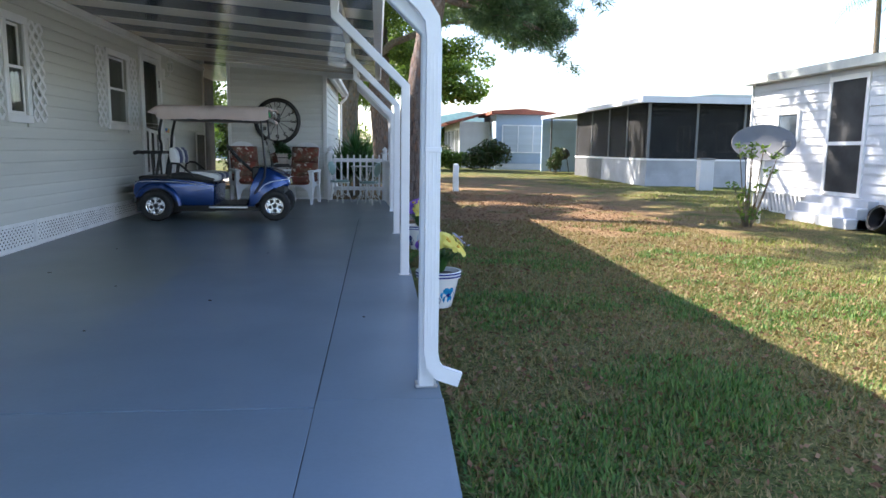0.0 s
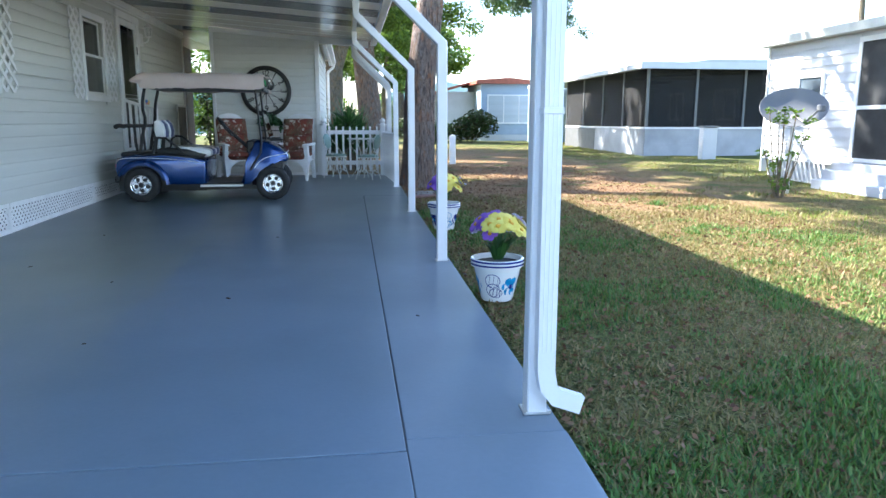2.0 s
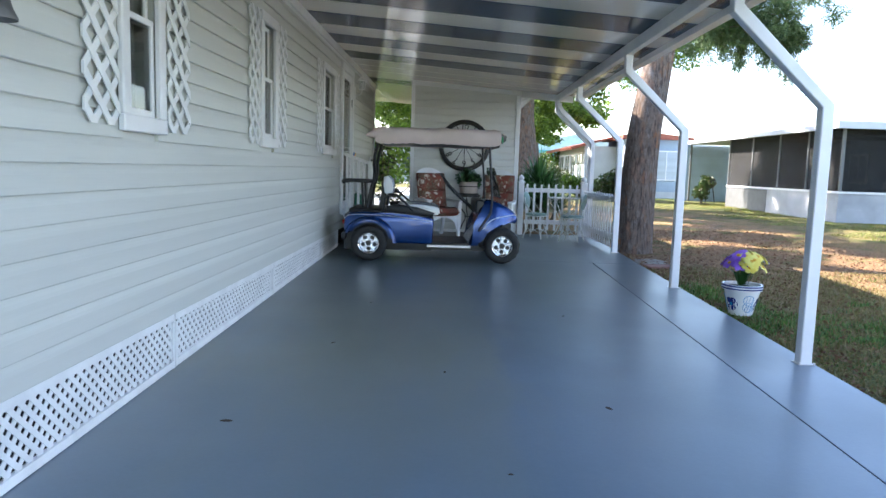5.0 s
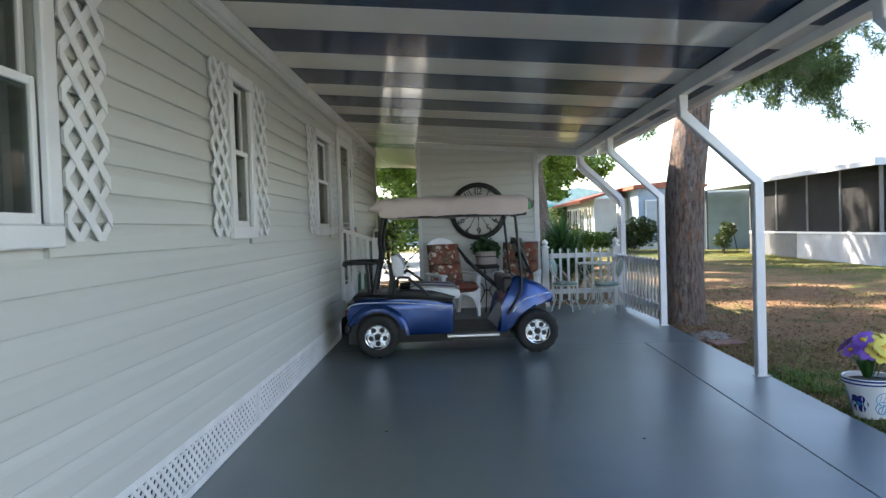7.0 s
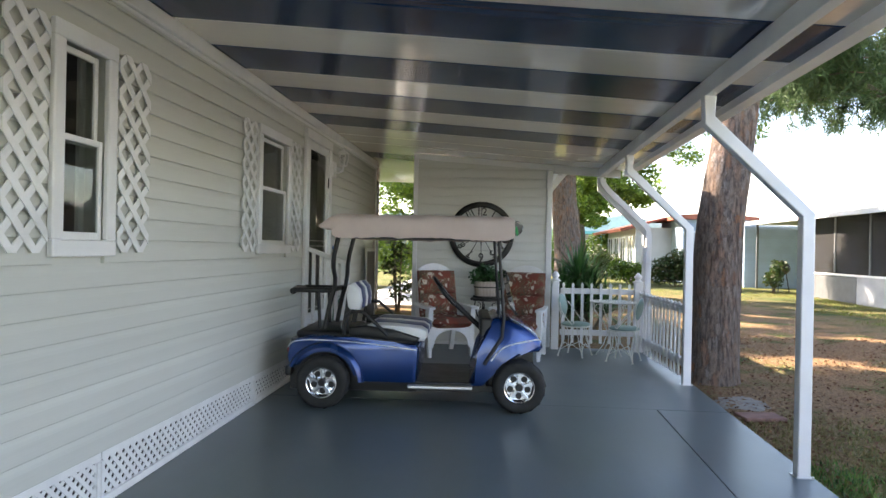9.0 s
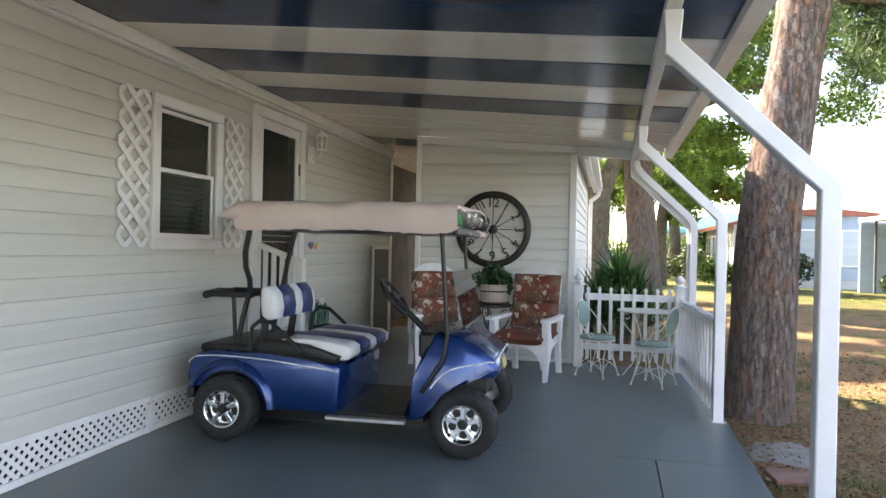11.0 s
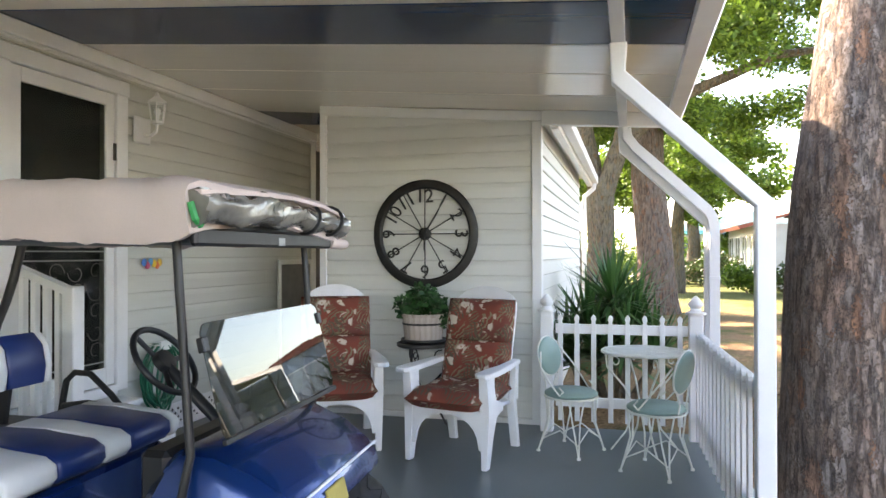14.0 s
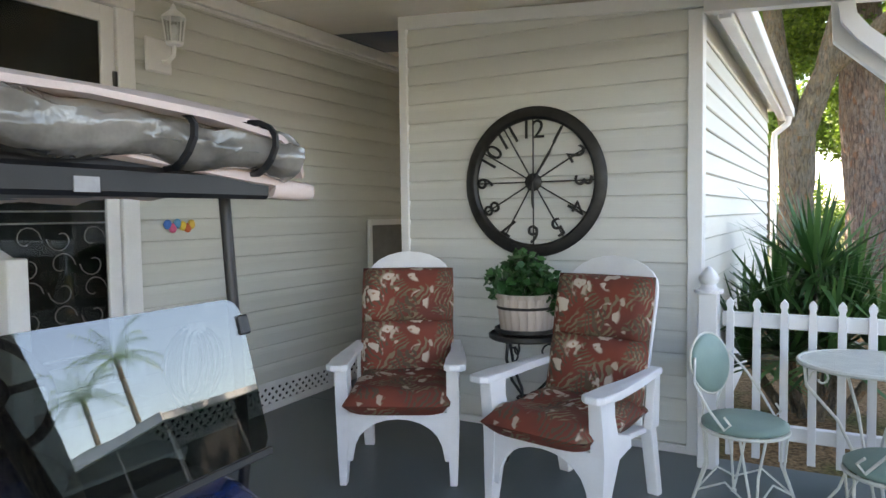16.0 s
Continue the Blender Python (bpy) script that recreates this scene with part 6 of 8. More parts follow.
    for mat, az, spread, n in ((M_PURPLE, 200, 45, 11), (M_YELLOW, -45, 60, 15), (M_LILAC, 75, 70, 7), (M_YELLOW, 250, 40, 4), (M_PURPLE, 120, 40, 4)):
        for i in range(n):
            a = radians(az - rz + rnd.uniform(-spread, spread))
            r = rnd.uniform(0.05, 0.19)
            spots.append((mat, r * math.cos(a), r * math.sin(a), 0.33 - 1.7 * r * r - rnd.uniform(0, 0.09)))
    for mat, px, py, pz in spots:
        az = math.degrees(math.atan2(py, px)) + 90
        flower(bunch, (px, py, pz), 20 + 170 * math.hypot(px, py), az, mat, M_CORE, rnd.uniform(0.058, 0.075))
    for px, py, pz in ((0.22, 0.06, 0.24), (0.25, 0.02, 0.22), (0.2, 0.12, 0.28)):
        c, s = math.cos(radians(-rz)), math.sin(radians(-rz))
        q = (px * c - py * s, px * s + py * c, pz)
        flower(bunch, q, 40, rnd.uniform(0, 360), M_LILAC, M_VINW, 0.016)
        bm = bmesh.new()
        tube(bm, [(0, 0, 0), (q[0] * 0.6, q[1] * 0.6, q[2] * 0.7), q], 0.0025, 4)
        part("stem", bm, M_STEM, bunch)

    for ob in (pot, bunch):
        ob.matrix_basis = ob.matrix_basis @ Matrix.Diagonal((0.92, 0.92, 0.92, 1))


flower_pot(0.47, 5.30, 10, False)
flower_pot(0.49, 8.12, 40, True)

# ---- trees and plants ----
def bark(name, light, dark, scale):
    """Bark: upright fissures between uneven plates, each plate its own shade."""
    mat = bpy.data.materials.new(name)
    mat.use_nodes = True
    n, l = mat.node_tree.nodes, mat.node_tree.links
    p = n["Principled BSDF"]
    p.inputs["Roughness"].default_value = 0.92
    p.inputs["Specular IOR Level"].default_value = 0.25
    co = n.new("ShaderNodeTexCoord")

    def field(kind, stretch, detail=5):
        mp = n.new("ShaderNodeMapping")
        mp.inputs["Scale"].default_value = stretch
        l.new(co.outputs["Object"], mp.inputs[0])
        t = n.new(kind)
        t.inputs["Scale"].default_value = scale
        if kind == "ShaderNodeTexNoise":
            t.inputs["Detail"].default_value, t.inputs["Roughness"].default_value = detail, 0.62
        l.new(mp.outputs[0], t.inputs[0])
        return t
    crack = field("ShaderNodeTexNoise", (1.5, 1.5, 0.28), 6)
    cross = field("ShaderNodeTexNoise", (0.8, 0.8, 1.3), 4)
    plate = field("ShaderNodeTexVoronoi", (0.9, 0.9, 0.35))
    grain = field("ShaderNodeTexNoise", (4, 4, 3), 5)

    def span(src, a, b, c=0.0, d=1.0):
        r = n.new("ShaderNodeMapRange")
        r.inputs[1].default_value, r.inputs[2].default_value, r.inputs[3].default_value, r.inputs[4].default_value = a, b, c, d
        l.new(src, r.inputs[0])
        return r.outputs[0]

    def join(op, x, y):
        m = n.new("ShaderNodeMath")
        m.operation = op
        l.new(x, m.inputs[0])
        l.new(y, m.inputs[1])
        return m.outputs[0]
    warp = n.new("ShaderNodeMix")
    warp.data_type = "VECTOR"
    warp.inputs[0].default_value = 0.10
    mp = n.new("ShaderNodeMapping")
    mp.inputs["Scale"].default_value = (1.0, 1.0, 0.42)
    l.new(co.outputs["Object"], warp.inputs[4])
    l.new(grain.outputs["Color"], warp.inputs[5])
    l.new(warp.outputs[1], mp.inputs[0])
    for t in (plate, ):
        l.new(mp.outputs[0], t.inputs[0])
    seam = n.new("ShaderNodeTexVoronoi")
    seam.feature = "DISTANCE_TO_EDGE"
    seam.inputs["Scale"].default_value = scale
    l.new(mp.outputs[0], seam.inputs[0])
    flake = join("MINIMUM", span(crack.outputs[0], 0.36, 0.52, 0.25), span(cross.outputs[0], 0.30, 0.42, 0.65))
    deep = join("MULTIPLY", span(seam.outputs["Distance"], 0.0, 0.06, 0.5), flake)
    mx = n.new("ShaderNodeMix")
    mx.data_type = "RGBA"
    mx.inputs[6].default_value, mx.inputs[7].default_value = (*dark, 1), (*light, 1)
    l.new(deep, mx.inputs[0])
    sep = n.new("ShaderNodeSeparateColor")
    l.new(plate.outputs["Color"], sep.inputs[0])
    hs = n.new("ShaderNodeHueSaturation")
    rust = n.new("ShaderNodeMix")
    rust.data_type = "RGBA"
    rust.inputs[7].default_value = (light[0] * 1.35, light[1] * 0.95, light[2] * 0.75, 1)
    l.new(mx.outputs[2], rust.inputs[6])
    l.new(join("MULTIPLY", span(sep.outputs[2], 0.8, 0.95, 0.0, 0.7), deep), rust.inputs[0])
    l.new(join("MULTIPLY", span(sep.outputs[0], 0, 1, 0.88, 1.12), span(grain.outputs[0], 0.3, 0.7, 0.7, 1.3)), hs.inputs["Value"])
    l.new(span(sep.outputs[1], 0, 1, 0.7, 1.3), hs.inputs["Saturation"])
    l.new(rust.outputs[2], hs.inputs["Color"])
    l.new(hs.outputs[0], p.inputs["Base Color"])
    bp = n.new("ShaderNodeBump")
    bp.inputs["Strength"].default_value, bp.inputs["Distance"].default_value = 1.0, 0.02
    l.new(join("ADD", deep, span(grain.outputs[0], 0, 1, 0, 0.35)), bp.inputs["Height"])
    l.new(bp.outputs[0], p.inputs["Normal"])
    return mat


M_PINE = bark("pine_bark", (0.235, 0.18, 0.15), (0.05, 0.036, 0.03), 21)
M_OAK = bark("oak_bark", (0.20, 0.172, 0.125), (0.06, 0.048, 0.036), 24)
M_OAKLEAF = leafy("oak_leaf", [(0.05, 0.10, 0.012), (0.11, 0.20, 0.025), (0.20, 0.30, 0.04)], 0.5, 0.45)
M_HEDGE = leafy("hedge_leaf", [(0.02, 0.045, 0.012), (0.045, 0.09, 0.02), (0.06, 0.05, 0.02)], 0.5, 0.3)
M_NEEDLE = leafy("pine_needle", [(0.03, 0.07, 0.025), (0.06, 0.12, 0.035), (0.10, 0.16, 0.05)], 0.5, 0.25)
M_YUCCA = leafy("yucca_blade", [(0.02, 0.07, 0.018), (0.04, 0.12, 0.03), (0.08, 0.18, 0.05)], 0.4, 0.2)
M_PALM = leafy("palm_frond", [(0.04, 0.10, 0.03), (0.08, 0.17, 0.05), (0.13, 0.22, 0.07)], 0.45, 0.3)


def trunk(bm, pts, radii, n=20, rough=0.04, seed=0.0):
    """A tapered, uneven stem."""
    k0 = len(bm.verts)
    fine, fr = [], []
    for i in range(len(pts) - 1):
        for j in range(5):
            f = j / 5
            fine.append(Vector(pts[i]).lerp(Vector(pts[i + 1]), f))
            fr.append(radii[i] + (radii[i + 1] - radii[i]) * f)
    fine.append(Vector(pts[-1]))
    fr.append(radii[-1])
    tube(bm, fine, fr, n)
    bm.verts.ensure_lookup_table()
    for v in bm.verts[k0:]:
        d = rough * noise.noise((v.co.x * 3 + seed, v.co.y * 3, v.co.z * 0.8)) + rough * 0.35 * noise.noise((v.co.x * 14, v.co.y * 14 + seed, v.co.z * 4))
        v.co.x += d
        v.co.y += d * 0.7


def needle_tufts(rng, spots, per, length):
    """Sprays of needles round the tips of twigs: thin triangles."""
    spots = np.repeat(np.asarray(spots, float), per, 0)
    n = len(spots)
    d = rng.normal(size=(n, 3)) + (0, 0, -0.25)
    d /= np.linalg.norm(d, axis=1)[:, None]
    L = length * (0.6 + 0.6 * rng.random(n))[:, None]
    sd = np.cross(d, rng.normal(size=(n, 3)))
    sd /= np.linalg.norm(sd, axis=1)[:, None] + 1e-9
    o = spots + rng.normal(size=(n, 3)) * 0.05
    v = np.stack([o - sd * 0.0085, o + sd * 0.0085, o + d * L], 1).reshape(-1, 3)
    return v, np.arange(n * 3).reshape(-1, 3)


def pine(x, y, pts, radii, limbs, label, seed):
    """A pine: scaly trunk, bare limbs, needle sprays at the twigs."""
    rng = np.random.default_rng(seed)
    z = ground_z(y) - 0.03
    tree = thing("pine_tree", x, y, z, 0, label=label, category="tree")
    bm = bmesh.new()
    trunk(bm, pts, radii, 26, 0.045, seed)
    part("trunk", bm, M_PINE, tree, smooth=80)
    spots = []
    for p0, p1, droop in limbs:
        p0, p1 = Vector(p0), Vector(p1)
        L = (p1 - p0).length
        bm = bmesh.new()
        path = [p0.lerp(p1, f) + Vector((0.10 * L * noise.noise((f * 3 + seed, p0.z, 0)), 0.10 * L * noise.noise((0, f * 3, p0.z)), -droop * math.sin(3.14 * f) * 0.4 + 0.06 * L * noise.noise((p0.z, 0, f * 4)))) for f in [i / 9 for i in range(10)]]
        path[0] = p0
        tube(bm, path, [0.055 * (1 - 0.85 * i / 9) * min(1.6, L / 2.5) + 0.006 for i in range(10)], 7)
        for i in range(3, 10):
            for _ in range(3):
                d = Vector(rng.normal(size=3)) * 0.42
                d.z = d.z * 0.6 - 0.05
                q = path[i] + d * (0.7 + 0.3 * L / 3)
                tube(bm, [path[i], path[i].lerp(q, 0.5) + Vector((0, 0, 0.05)), q], [0.012, 0.008, 0.004], 4)
                for f in (0.55, 0.8, 1.0):
                    spots.append(path[i].lerp(q, f))
                    spots.append(path[i].lerp(q, f) + Vector(rng.normal(size=3)) * 0.14)
        part("limb", bm, M_PINE, tree)
    v, f = needle_tufts(rng, spots, 44, 0.22)
    soup("crown", v, f, M_NEEDLE, tree, kind="")
    return tree


pine(0.63, 12.62, [(0.0, 0.0, -0.1), (0.01, 0, 0.12), (0.02, 0, 0.6), (0.07, 0, 1.8), (0.26, 0.02, 3.2), (0.56, 0.1, 5.5), (0.8, 0.2, 9.0), (0.9, 0.2, 13.0)], [0.33, 0.285, 0.255, 0.245, 0.215, 0.18, 0.14, 0.04],
     [((0.32, 0.05, 3.9), (2.3, 1.7, 3.7), 0.3), ((0.35, 0.05, 4.2), (3.6, 2.2, 3.6), 0.4), ((0.40, 0.05, 4.9), (3.0, 3.3, 4.2), 0.4), ((0.42, 0.05, 5.0), (1.9, 3.6, 4.9), 0.3), ((0.40, 0.05, 4.0), (3.4, 5.4, 4.5), 0.5), ((0.42, 0.05, 4.4), (4.9, 3.2, 5.2), 0.5), ((0.45, 0.05, 4.7), (2.6, -2.2, 4.7), 0.6), ((0.5, 0.1, 5.2), (5.2, 0.2, 6.3), 0.4), ((0.6, 0.1, 6.4), (4.0, 3.2, 7.4), 0.3), ((0.6, 0.1, 6.8), (1.2, -3.4, 7.6), 0.3), ((0.7, 0.1, 7.6), (-2.4, -1.5, 8.8), 0.2), ((0.7, 0.1, 8.2), (3.6, -1.2, 9.4), 0.2), ((0.8, 0.2, 9.4), (0.2, 3.2, 10.6), 0.2), ((0.8, 0.2, 10.4), (3.2, 1.4, 11.4), 0.1), ((0.85, 0.2, 11.2), (-1.6, 1.0, 12.3), 0.1), ((0.88, 0.2, 12.2), (1.8, -1.4, 13.4), 0.1), ((0.55, 0.1, 5.8), (3.6, -2.4, 7.0), 0.3), ((0.6, 0.1, 6.1), (-1.8, -1.6, 7.2), 0.3), ((0.62, 0.1, 7.2), (2.6, 2.6, 8.4), 0.3), ((0.65, 0.1, 7.9), (-0.6, 3.4, 9.0), 0.2), ((0.72, 0.15, 8.8), (2.8, -2.6, 9.8), 0.2)],
     "tall pine with scaly reddish bark beside the slab", 11)
pine(0.28, 25.5, [(0, 0, -0.1), (0.0, 0, 0.3), (-0.05, 0, 1.2), (-0.22, 0, 3.0), (-0.3, 0, 6.0), (-0.2, 0, 10.0), (0, 0, 15.0)], [0.55, 0.45, 0.40, 0.37, 0.32, 0.22, 0.05],
     [((-0.3, 0, 6.5), (3.2, -1.5, 7.4), 0.3), ((-0.3, 0, 7.2), (-3.4, 0.8, 8.4), 0.3), ((-0.3, 0, 8.2), (2.6, 2.4, 9.4), 0.3), ((-0.2, 0, 9.4), (-2.2, -2.2, 10.6), 0.2), ((-0.2, 0, 10.6), (2.6, -0.6, 11.8), 0.2), ((-0.1, 0, 12.0), (-2.0, 1.2, 13.2), 0.1), ((0, 0, 13.2), (1.4, -1.2, 14.4), 0.1)],
     "tall pine trunk standing in the yard behind the fence", 12)


def broadleaf(name, x, y, stems, clumps, count, size, label, mat, seed, barkm=None):
    rng = np.random.default_rng(seed)
    tree = thing(name, x, y, ground_z(y) - 0.02, 0, label=label, category="tree")
    for pts, radii in stems:
        bm = bmesh.new()
        trunk(bm, pts, radii, 14, 0.05, seed)
        part("trunk" if pts[0][2] < 0.3 else "limb", bm, barkm or M_OAK, tree, smooth=80)
    c = [q[:3] for q in clumps]
    r = [(q[3], q[3], q[3] * 0.7) for q in clumps]
    # break each clump into smaller ones
    cc, rr = [], []
    for p, q in zip(c, r):
        for _ in range(9):
            d = rng.normal(size=3)
            d /= np.linalg.norm(d)
            cc.append(np.array(p) + d * np.array(q) * rng.random() ** 0.5)
            rr.append(np.array(q) * rng.uniform(0.25, 0.5))
    v, f = leaf_cloud(rng, cc, rr, count, size, 0.55, 0.7)
    soup("crown", v, f, mat, tree)
    return tree


broadleaf("oak_tree", -0.95, 24.0, [([(0.0, 0, -0.1), (0.02, 0, 0.4), (0.0, 0, 1.6), (0.0, 0, 2.6)], [0.42, 0.33, 0.27, 0.30]), ([(0.0, 0, 2.5), (0.45, 0.0, 3.7), (0.75, -0.2, 5.2), (1.6, -0.4, 7.0)], [0.24, 0.19, 0.14, 0.05]), ([(-0.02, 0, 2.5), (-0.3, 0.1, 3.9), (-0.5, 0.2, 5.4), (-1.3, 0.4, 7.2)], [0.22, 0.16, 0.12, 0.05]), ([(0.4, 0.0, 3.6), (1.4, -0.8, 4.4), (3.2, -1.4, 5.0), (4.6, -1.8, 5.0)], [0.13, 0.11, 0.08, 0.03])],
          [(0.6, -0.4, 6.8, 2.2), (-1.8, 0.6, 6.2, 2.1), (2.6, -1.2, 5.8, 1.9), (-0.2, 1.6, 5.4, 1.8), (-3.2, 0.2, 5.0, 1.6), (1.2, 1.8, 4.6, 1.5), (-1.4, 2.6, 4.2, 1.4), (0.4, 2.8, 3.4, 1.3), (2.4, 2.4, 4.4, 1.5), (-4.4, 1.0, 4.2, 1.3), (4.0, -3.0, 6.2, 1.5), (3.6, 3.0, 6.2, 1.8), (5.0, 2.0, 5.2, 1.5), (2.0, 4.5, 7.5, 1.8), (0.5, 4.0, 6.4, 1.7), (6.0, 1.0, 6.4, 1.4)],
          90000, 0.055, "spreading oak with forked trunk behind the shed", M_OAKLEAF, 21)
broadleaf("oak_tree", -9.0, 30.0, [([(0.0, 0, -0.1), (0.1, 0, 1.4), (0.0, 0, 3.0), (0.4, 0, 6.0)], [0.4, 0.28, 0.24, 0.06])], [(0, 0, 5.4, 2.6), (2.4, -0.6, 4.2, 2.0), (-2.2, 0.4, 4.4, 2.0), (4.4, -1.2, 3.4, 1.7), (5.4, -2.2, 2.6, 1.3), (1.0, -1.6, 3.0, 1.6)],
          26000, 0.07, "leafy yellow-green tree beyond the passage", M_OAKLEAF, 22)
# out of view; added so its crown darkens the lawn behind the fence
broadleaf("oak_tree", -7.8, 25.5, [([(0, 0, -0.1), (0, 0, 3), (0.3, 0, 7)], [0.4, 0.3, 0.1])], [(0, 0, 8.0, 2.4), (2.4, 0, 7.0, 1.9), (-2.4, 0.5, 7.2, 2.0), (3.6, 1.4, 8.2, 1.7), (1.0, -2.0, 7.4, 1.8), (0.6, 2.2, 7.0, 1.8)], 22000, 0.08, "unseen oak added beyond the mobile home to shade the yard", M_OAKLEAF, 26)
# this oak is never in view, placed up-sun to throw dappled shade
broadleaf("oak_tree", -6.2, 20.6, [([(0, 0, -0.1), (0, 0, 3.2), (0.3, 0, 7.4)], [0.38, 0.3, 0.08]), ([(0.1, 0, 3.4), (2.0, -0.4, 5.8), (4.2, 0.4, 7.4)], [0.2, 0.13, 0.04]), ([(0.05, 0, 3.2), (1.2, -1.4, 5.6), (2.2, -2.2, 7.6)], [0.18, 0.12, 0.04])],
          [(0.7, -3.1, 8.6, 1.2), (3.6, -2.0, 8.0, 1.5), (2.0, 0.0, 8.2, 1.7), (4.7, 1.0, 7.6, 1.5), (-0.4, -0.4, 8.2, 2.0), (3.4, 2.6, 8.0, 1.6), (5.4, -0.6, 8.4, 1.1)], 30000, 0.075, "tall unseen oak set behind the mobile home to dapple the yard", M_OAKLEAF, 27)
broadleaf("oak_tree", 1.2, 33.5, [([(0, 0, -0.1), (0, 0, 2.2), (0.2, 0, 5)], [0.25, 0.2, 0.06])], [(0, 0, 4.4, 1.6), (1.8, -0.5, 4.6, 1.3), (-1.8, 0.4, 4.4, 1.6), (0.6, 0.3, 6.0, 1.6), (-3.0, 0.2, 3.6, 1.2), (0.4, -0.4, 2.9, 1.0)], 16000, 0.075, "small sunlit yellow-green tree in the back yard", M_OAKLEAF, 28)
broadleaf("oak_tree", 2.5, 44.0, [([(0.0, 0, -0.1), (0.1, 0, 1.6), (0.0, 0, 3.4), (0.4, 0, 7.0)], [0.4, 0.3, 0.25, 0.06])], [(0, 0, 6.0, 2.8), (2.4, -0.6, 5.0, 2.2), (-2.6, 0.4, 5.4, 2.4), (-4.8, -0.8, 5.0, 2.0), (0.6, -1.6, 4.2, 1.6)],
          12000, 0.14, "leafy tree across the far yard", M_OAKLEAF, 23)


def shrub(x, y, clumps, count, size, mat, label, seed, name="shrub"):
    rng = np.random.default_rng(seed)
    sh = thing(name, x, y, ground_z(y) - 0.01, 0, label=label, category="shrub")
    bm = bmesh.new()
    for q in clumps:
        tube(bm, [(q[0] * 0.2, q[1] * 0.2, 0), (q[0] * 0.7, q[1] * 0.7, q[2] * 0.6), (q[0], q[1], q[2])], [0.025, 0.018, 0.008], 5)
    part("stems", bm, M_OAK, sh)
    v, f = leaf_cloud(rng, [q[:3] for q in clumps], [(q[3], q[3], q[3] * 0.9) for q in clumps], count, size, 0.55)
    soup("foliage", v, f, mat, sh)


shrub(5.0, 32.5, [(0, 0, 0.7, 0.7), (0.6, 0, 0.8, 0.65), (-0.5, 0.1, 0.6, 0.6), (0.2, -0.2, 1.1, 0.5)], 2600, 0.08, M_HEDGE, "dark reddish-green shrub in front of the blue house", 31)
shrub(3.5, 33.5, [(0, 0, 0.5, 0.5), (0.5, 0, 0.5, 0.45), (-0.5, 0.1, 0.6, 0.5)], 1400, 0.08, M_OAKLEAF, "yellow-green shrub in the far yard", 32)
shrub(-3.86, 19.0, [(-0.12, 0, 1.0, 0.26), (0.08, 0, 0.5, 0.3), (-0.12, 0.1, 1.6, 0.24), (0.06, 0, 1.3, 0.2)], 620, 0.045, M_HEDGE, "dark leafy shrub at the end of the passage", 33)
shrub(-4.6, 27.0, [(0, 0, 1.2, 1.0), (1.4, 0.2, 1.0, 0.9), (-1.4, 0, 1.4, 1.1), (0.6, 0, 2.0, 0.8)], 4000, 0.08, M_OAKLEAF, "bright green hedge beyond the passage", 34)
# leggy plant by the satellite dish
rngp = random.Random(5)
sh = thing("shrub", 5.75, 10.35, ground_z(10.35) - 0.01, 0, label="leggy plant with pale stems and yellow-green leaf rosettes", category="shrub")
tips = []
for i in range(11):
    a = rngp.uniform(0, 6.28)
    h = rngp.uniform(0.45, 1.35)
    r = rngp.uniform(0.08, 0.38)
    bm = bmesh.new()
    tube(bm, [(0.05 * math.cos(a), 0.05 * math.sin(a), 0), (r * 0.6 * math.cos(a), r * 0.6 * math.sin(a), h * 0.5), (r * math.cos(a), r * math.sin(a), h)], [0.014, 0.01, 0.007], 5)
    part("stem", bm, M_OAK, sh)
    tips.append((r * math.cos(a), r * math.sin(a), h, 0.11))
v, f = leaf_cloud(np.random.default_rng(6), [t[:3] for t in tips] + [(0, 0, 0.2)], [(0.11, 0.11, 0.08)] * 11 + [(0.2, 0.2, 0.16)], 420, 0.034, 0.45)
soup("foliage", v, f, M_OAKLEAF, sh)


def blades(rng, origin, n, length, width, up, bend):
    """Long pointed leaves that arch out from one place: three segments each."""
    vs, fs = [], []
    for i in range(n):
        a = rng.uniform(0, 6.28319)
        e = rng.uniform(up[0], up[1])
        L = length * rng.uniform(0.7, 1.15)
        p = np.array(origin, float)
        d = np.array((math.cos(a) * math.cos(e), math.sin(a) * math.cos(e), math.sin(e)))
        s = np.array((-math.sin(a), math.cos(a), 0.0))
        b = len(vs)
        for k, w in enumerate((0.6, 1.0, 0.75, 0.02)):
            vs += [p - s * width * w, p + s * width * w]
            p = p + d * L / 3
            d = d - np.array((0, 0, bend * rng.uniform(0.5, 1.3)))
            d /= np.linalg.norm(d)
        fs += [(b + 2 * k, b + 2 * k + 1, b + 2 * k + 3, b + 2 * k + 2) for k in range(3)]
    return vs, fs


yu = thing("yucca", -0.5, 15.75, ground_z(15.75), 0, label="spiky dark green yucca clump behind the picket fence", category="plant")
ryu = random.Random(9)
ry_ = np.random.default_rng(9)
for i, (x, y, h) in enumerate(((0, 0, 1.05), (0.22, 0.15, 0.8), (-0.24, 0.1, 0.75), (0.1, -0.2, 0.55), (-0.15, -0.15, 0.5), (0.4, 0.0, 0.5), (-0.42, 0.0, 0.45), (0.0, 0.3, 0.9))):
    bm = bmesh.new()
    tube(bm, [(x * 0.4, y * 0.4, -0.02), (x * 0.8, y * 0.8, h * 0.5), (x, y, h)], 0.035, 7)
    part("stem", bm, M_OAK, yu)
    vs, fs = blades(ry_, (x, y, h - 0.12), 85, 0.70, 0.019, (-0.25, 1.45), 0.13)
    soup("leaf_rosette", vs, fs, M_YUCCA, yu)


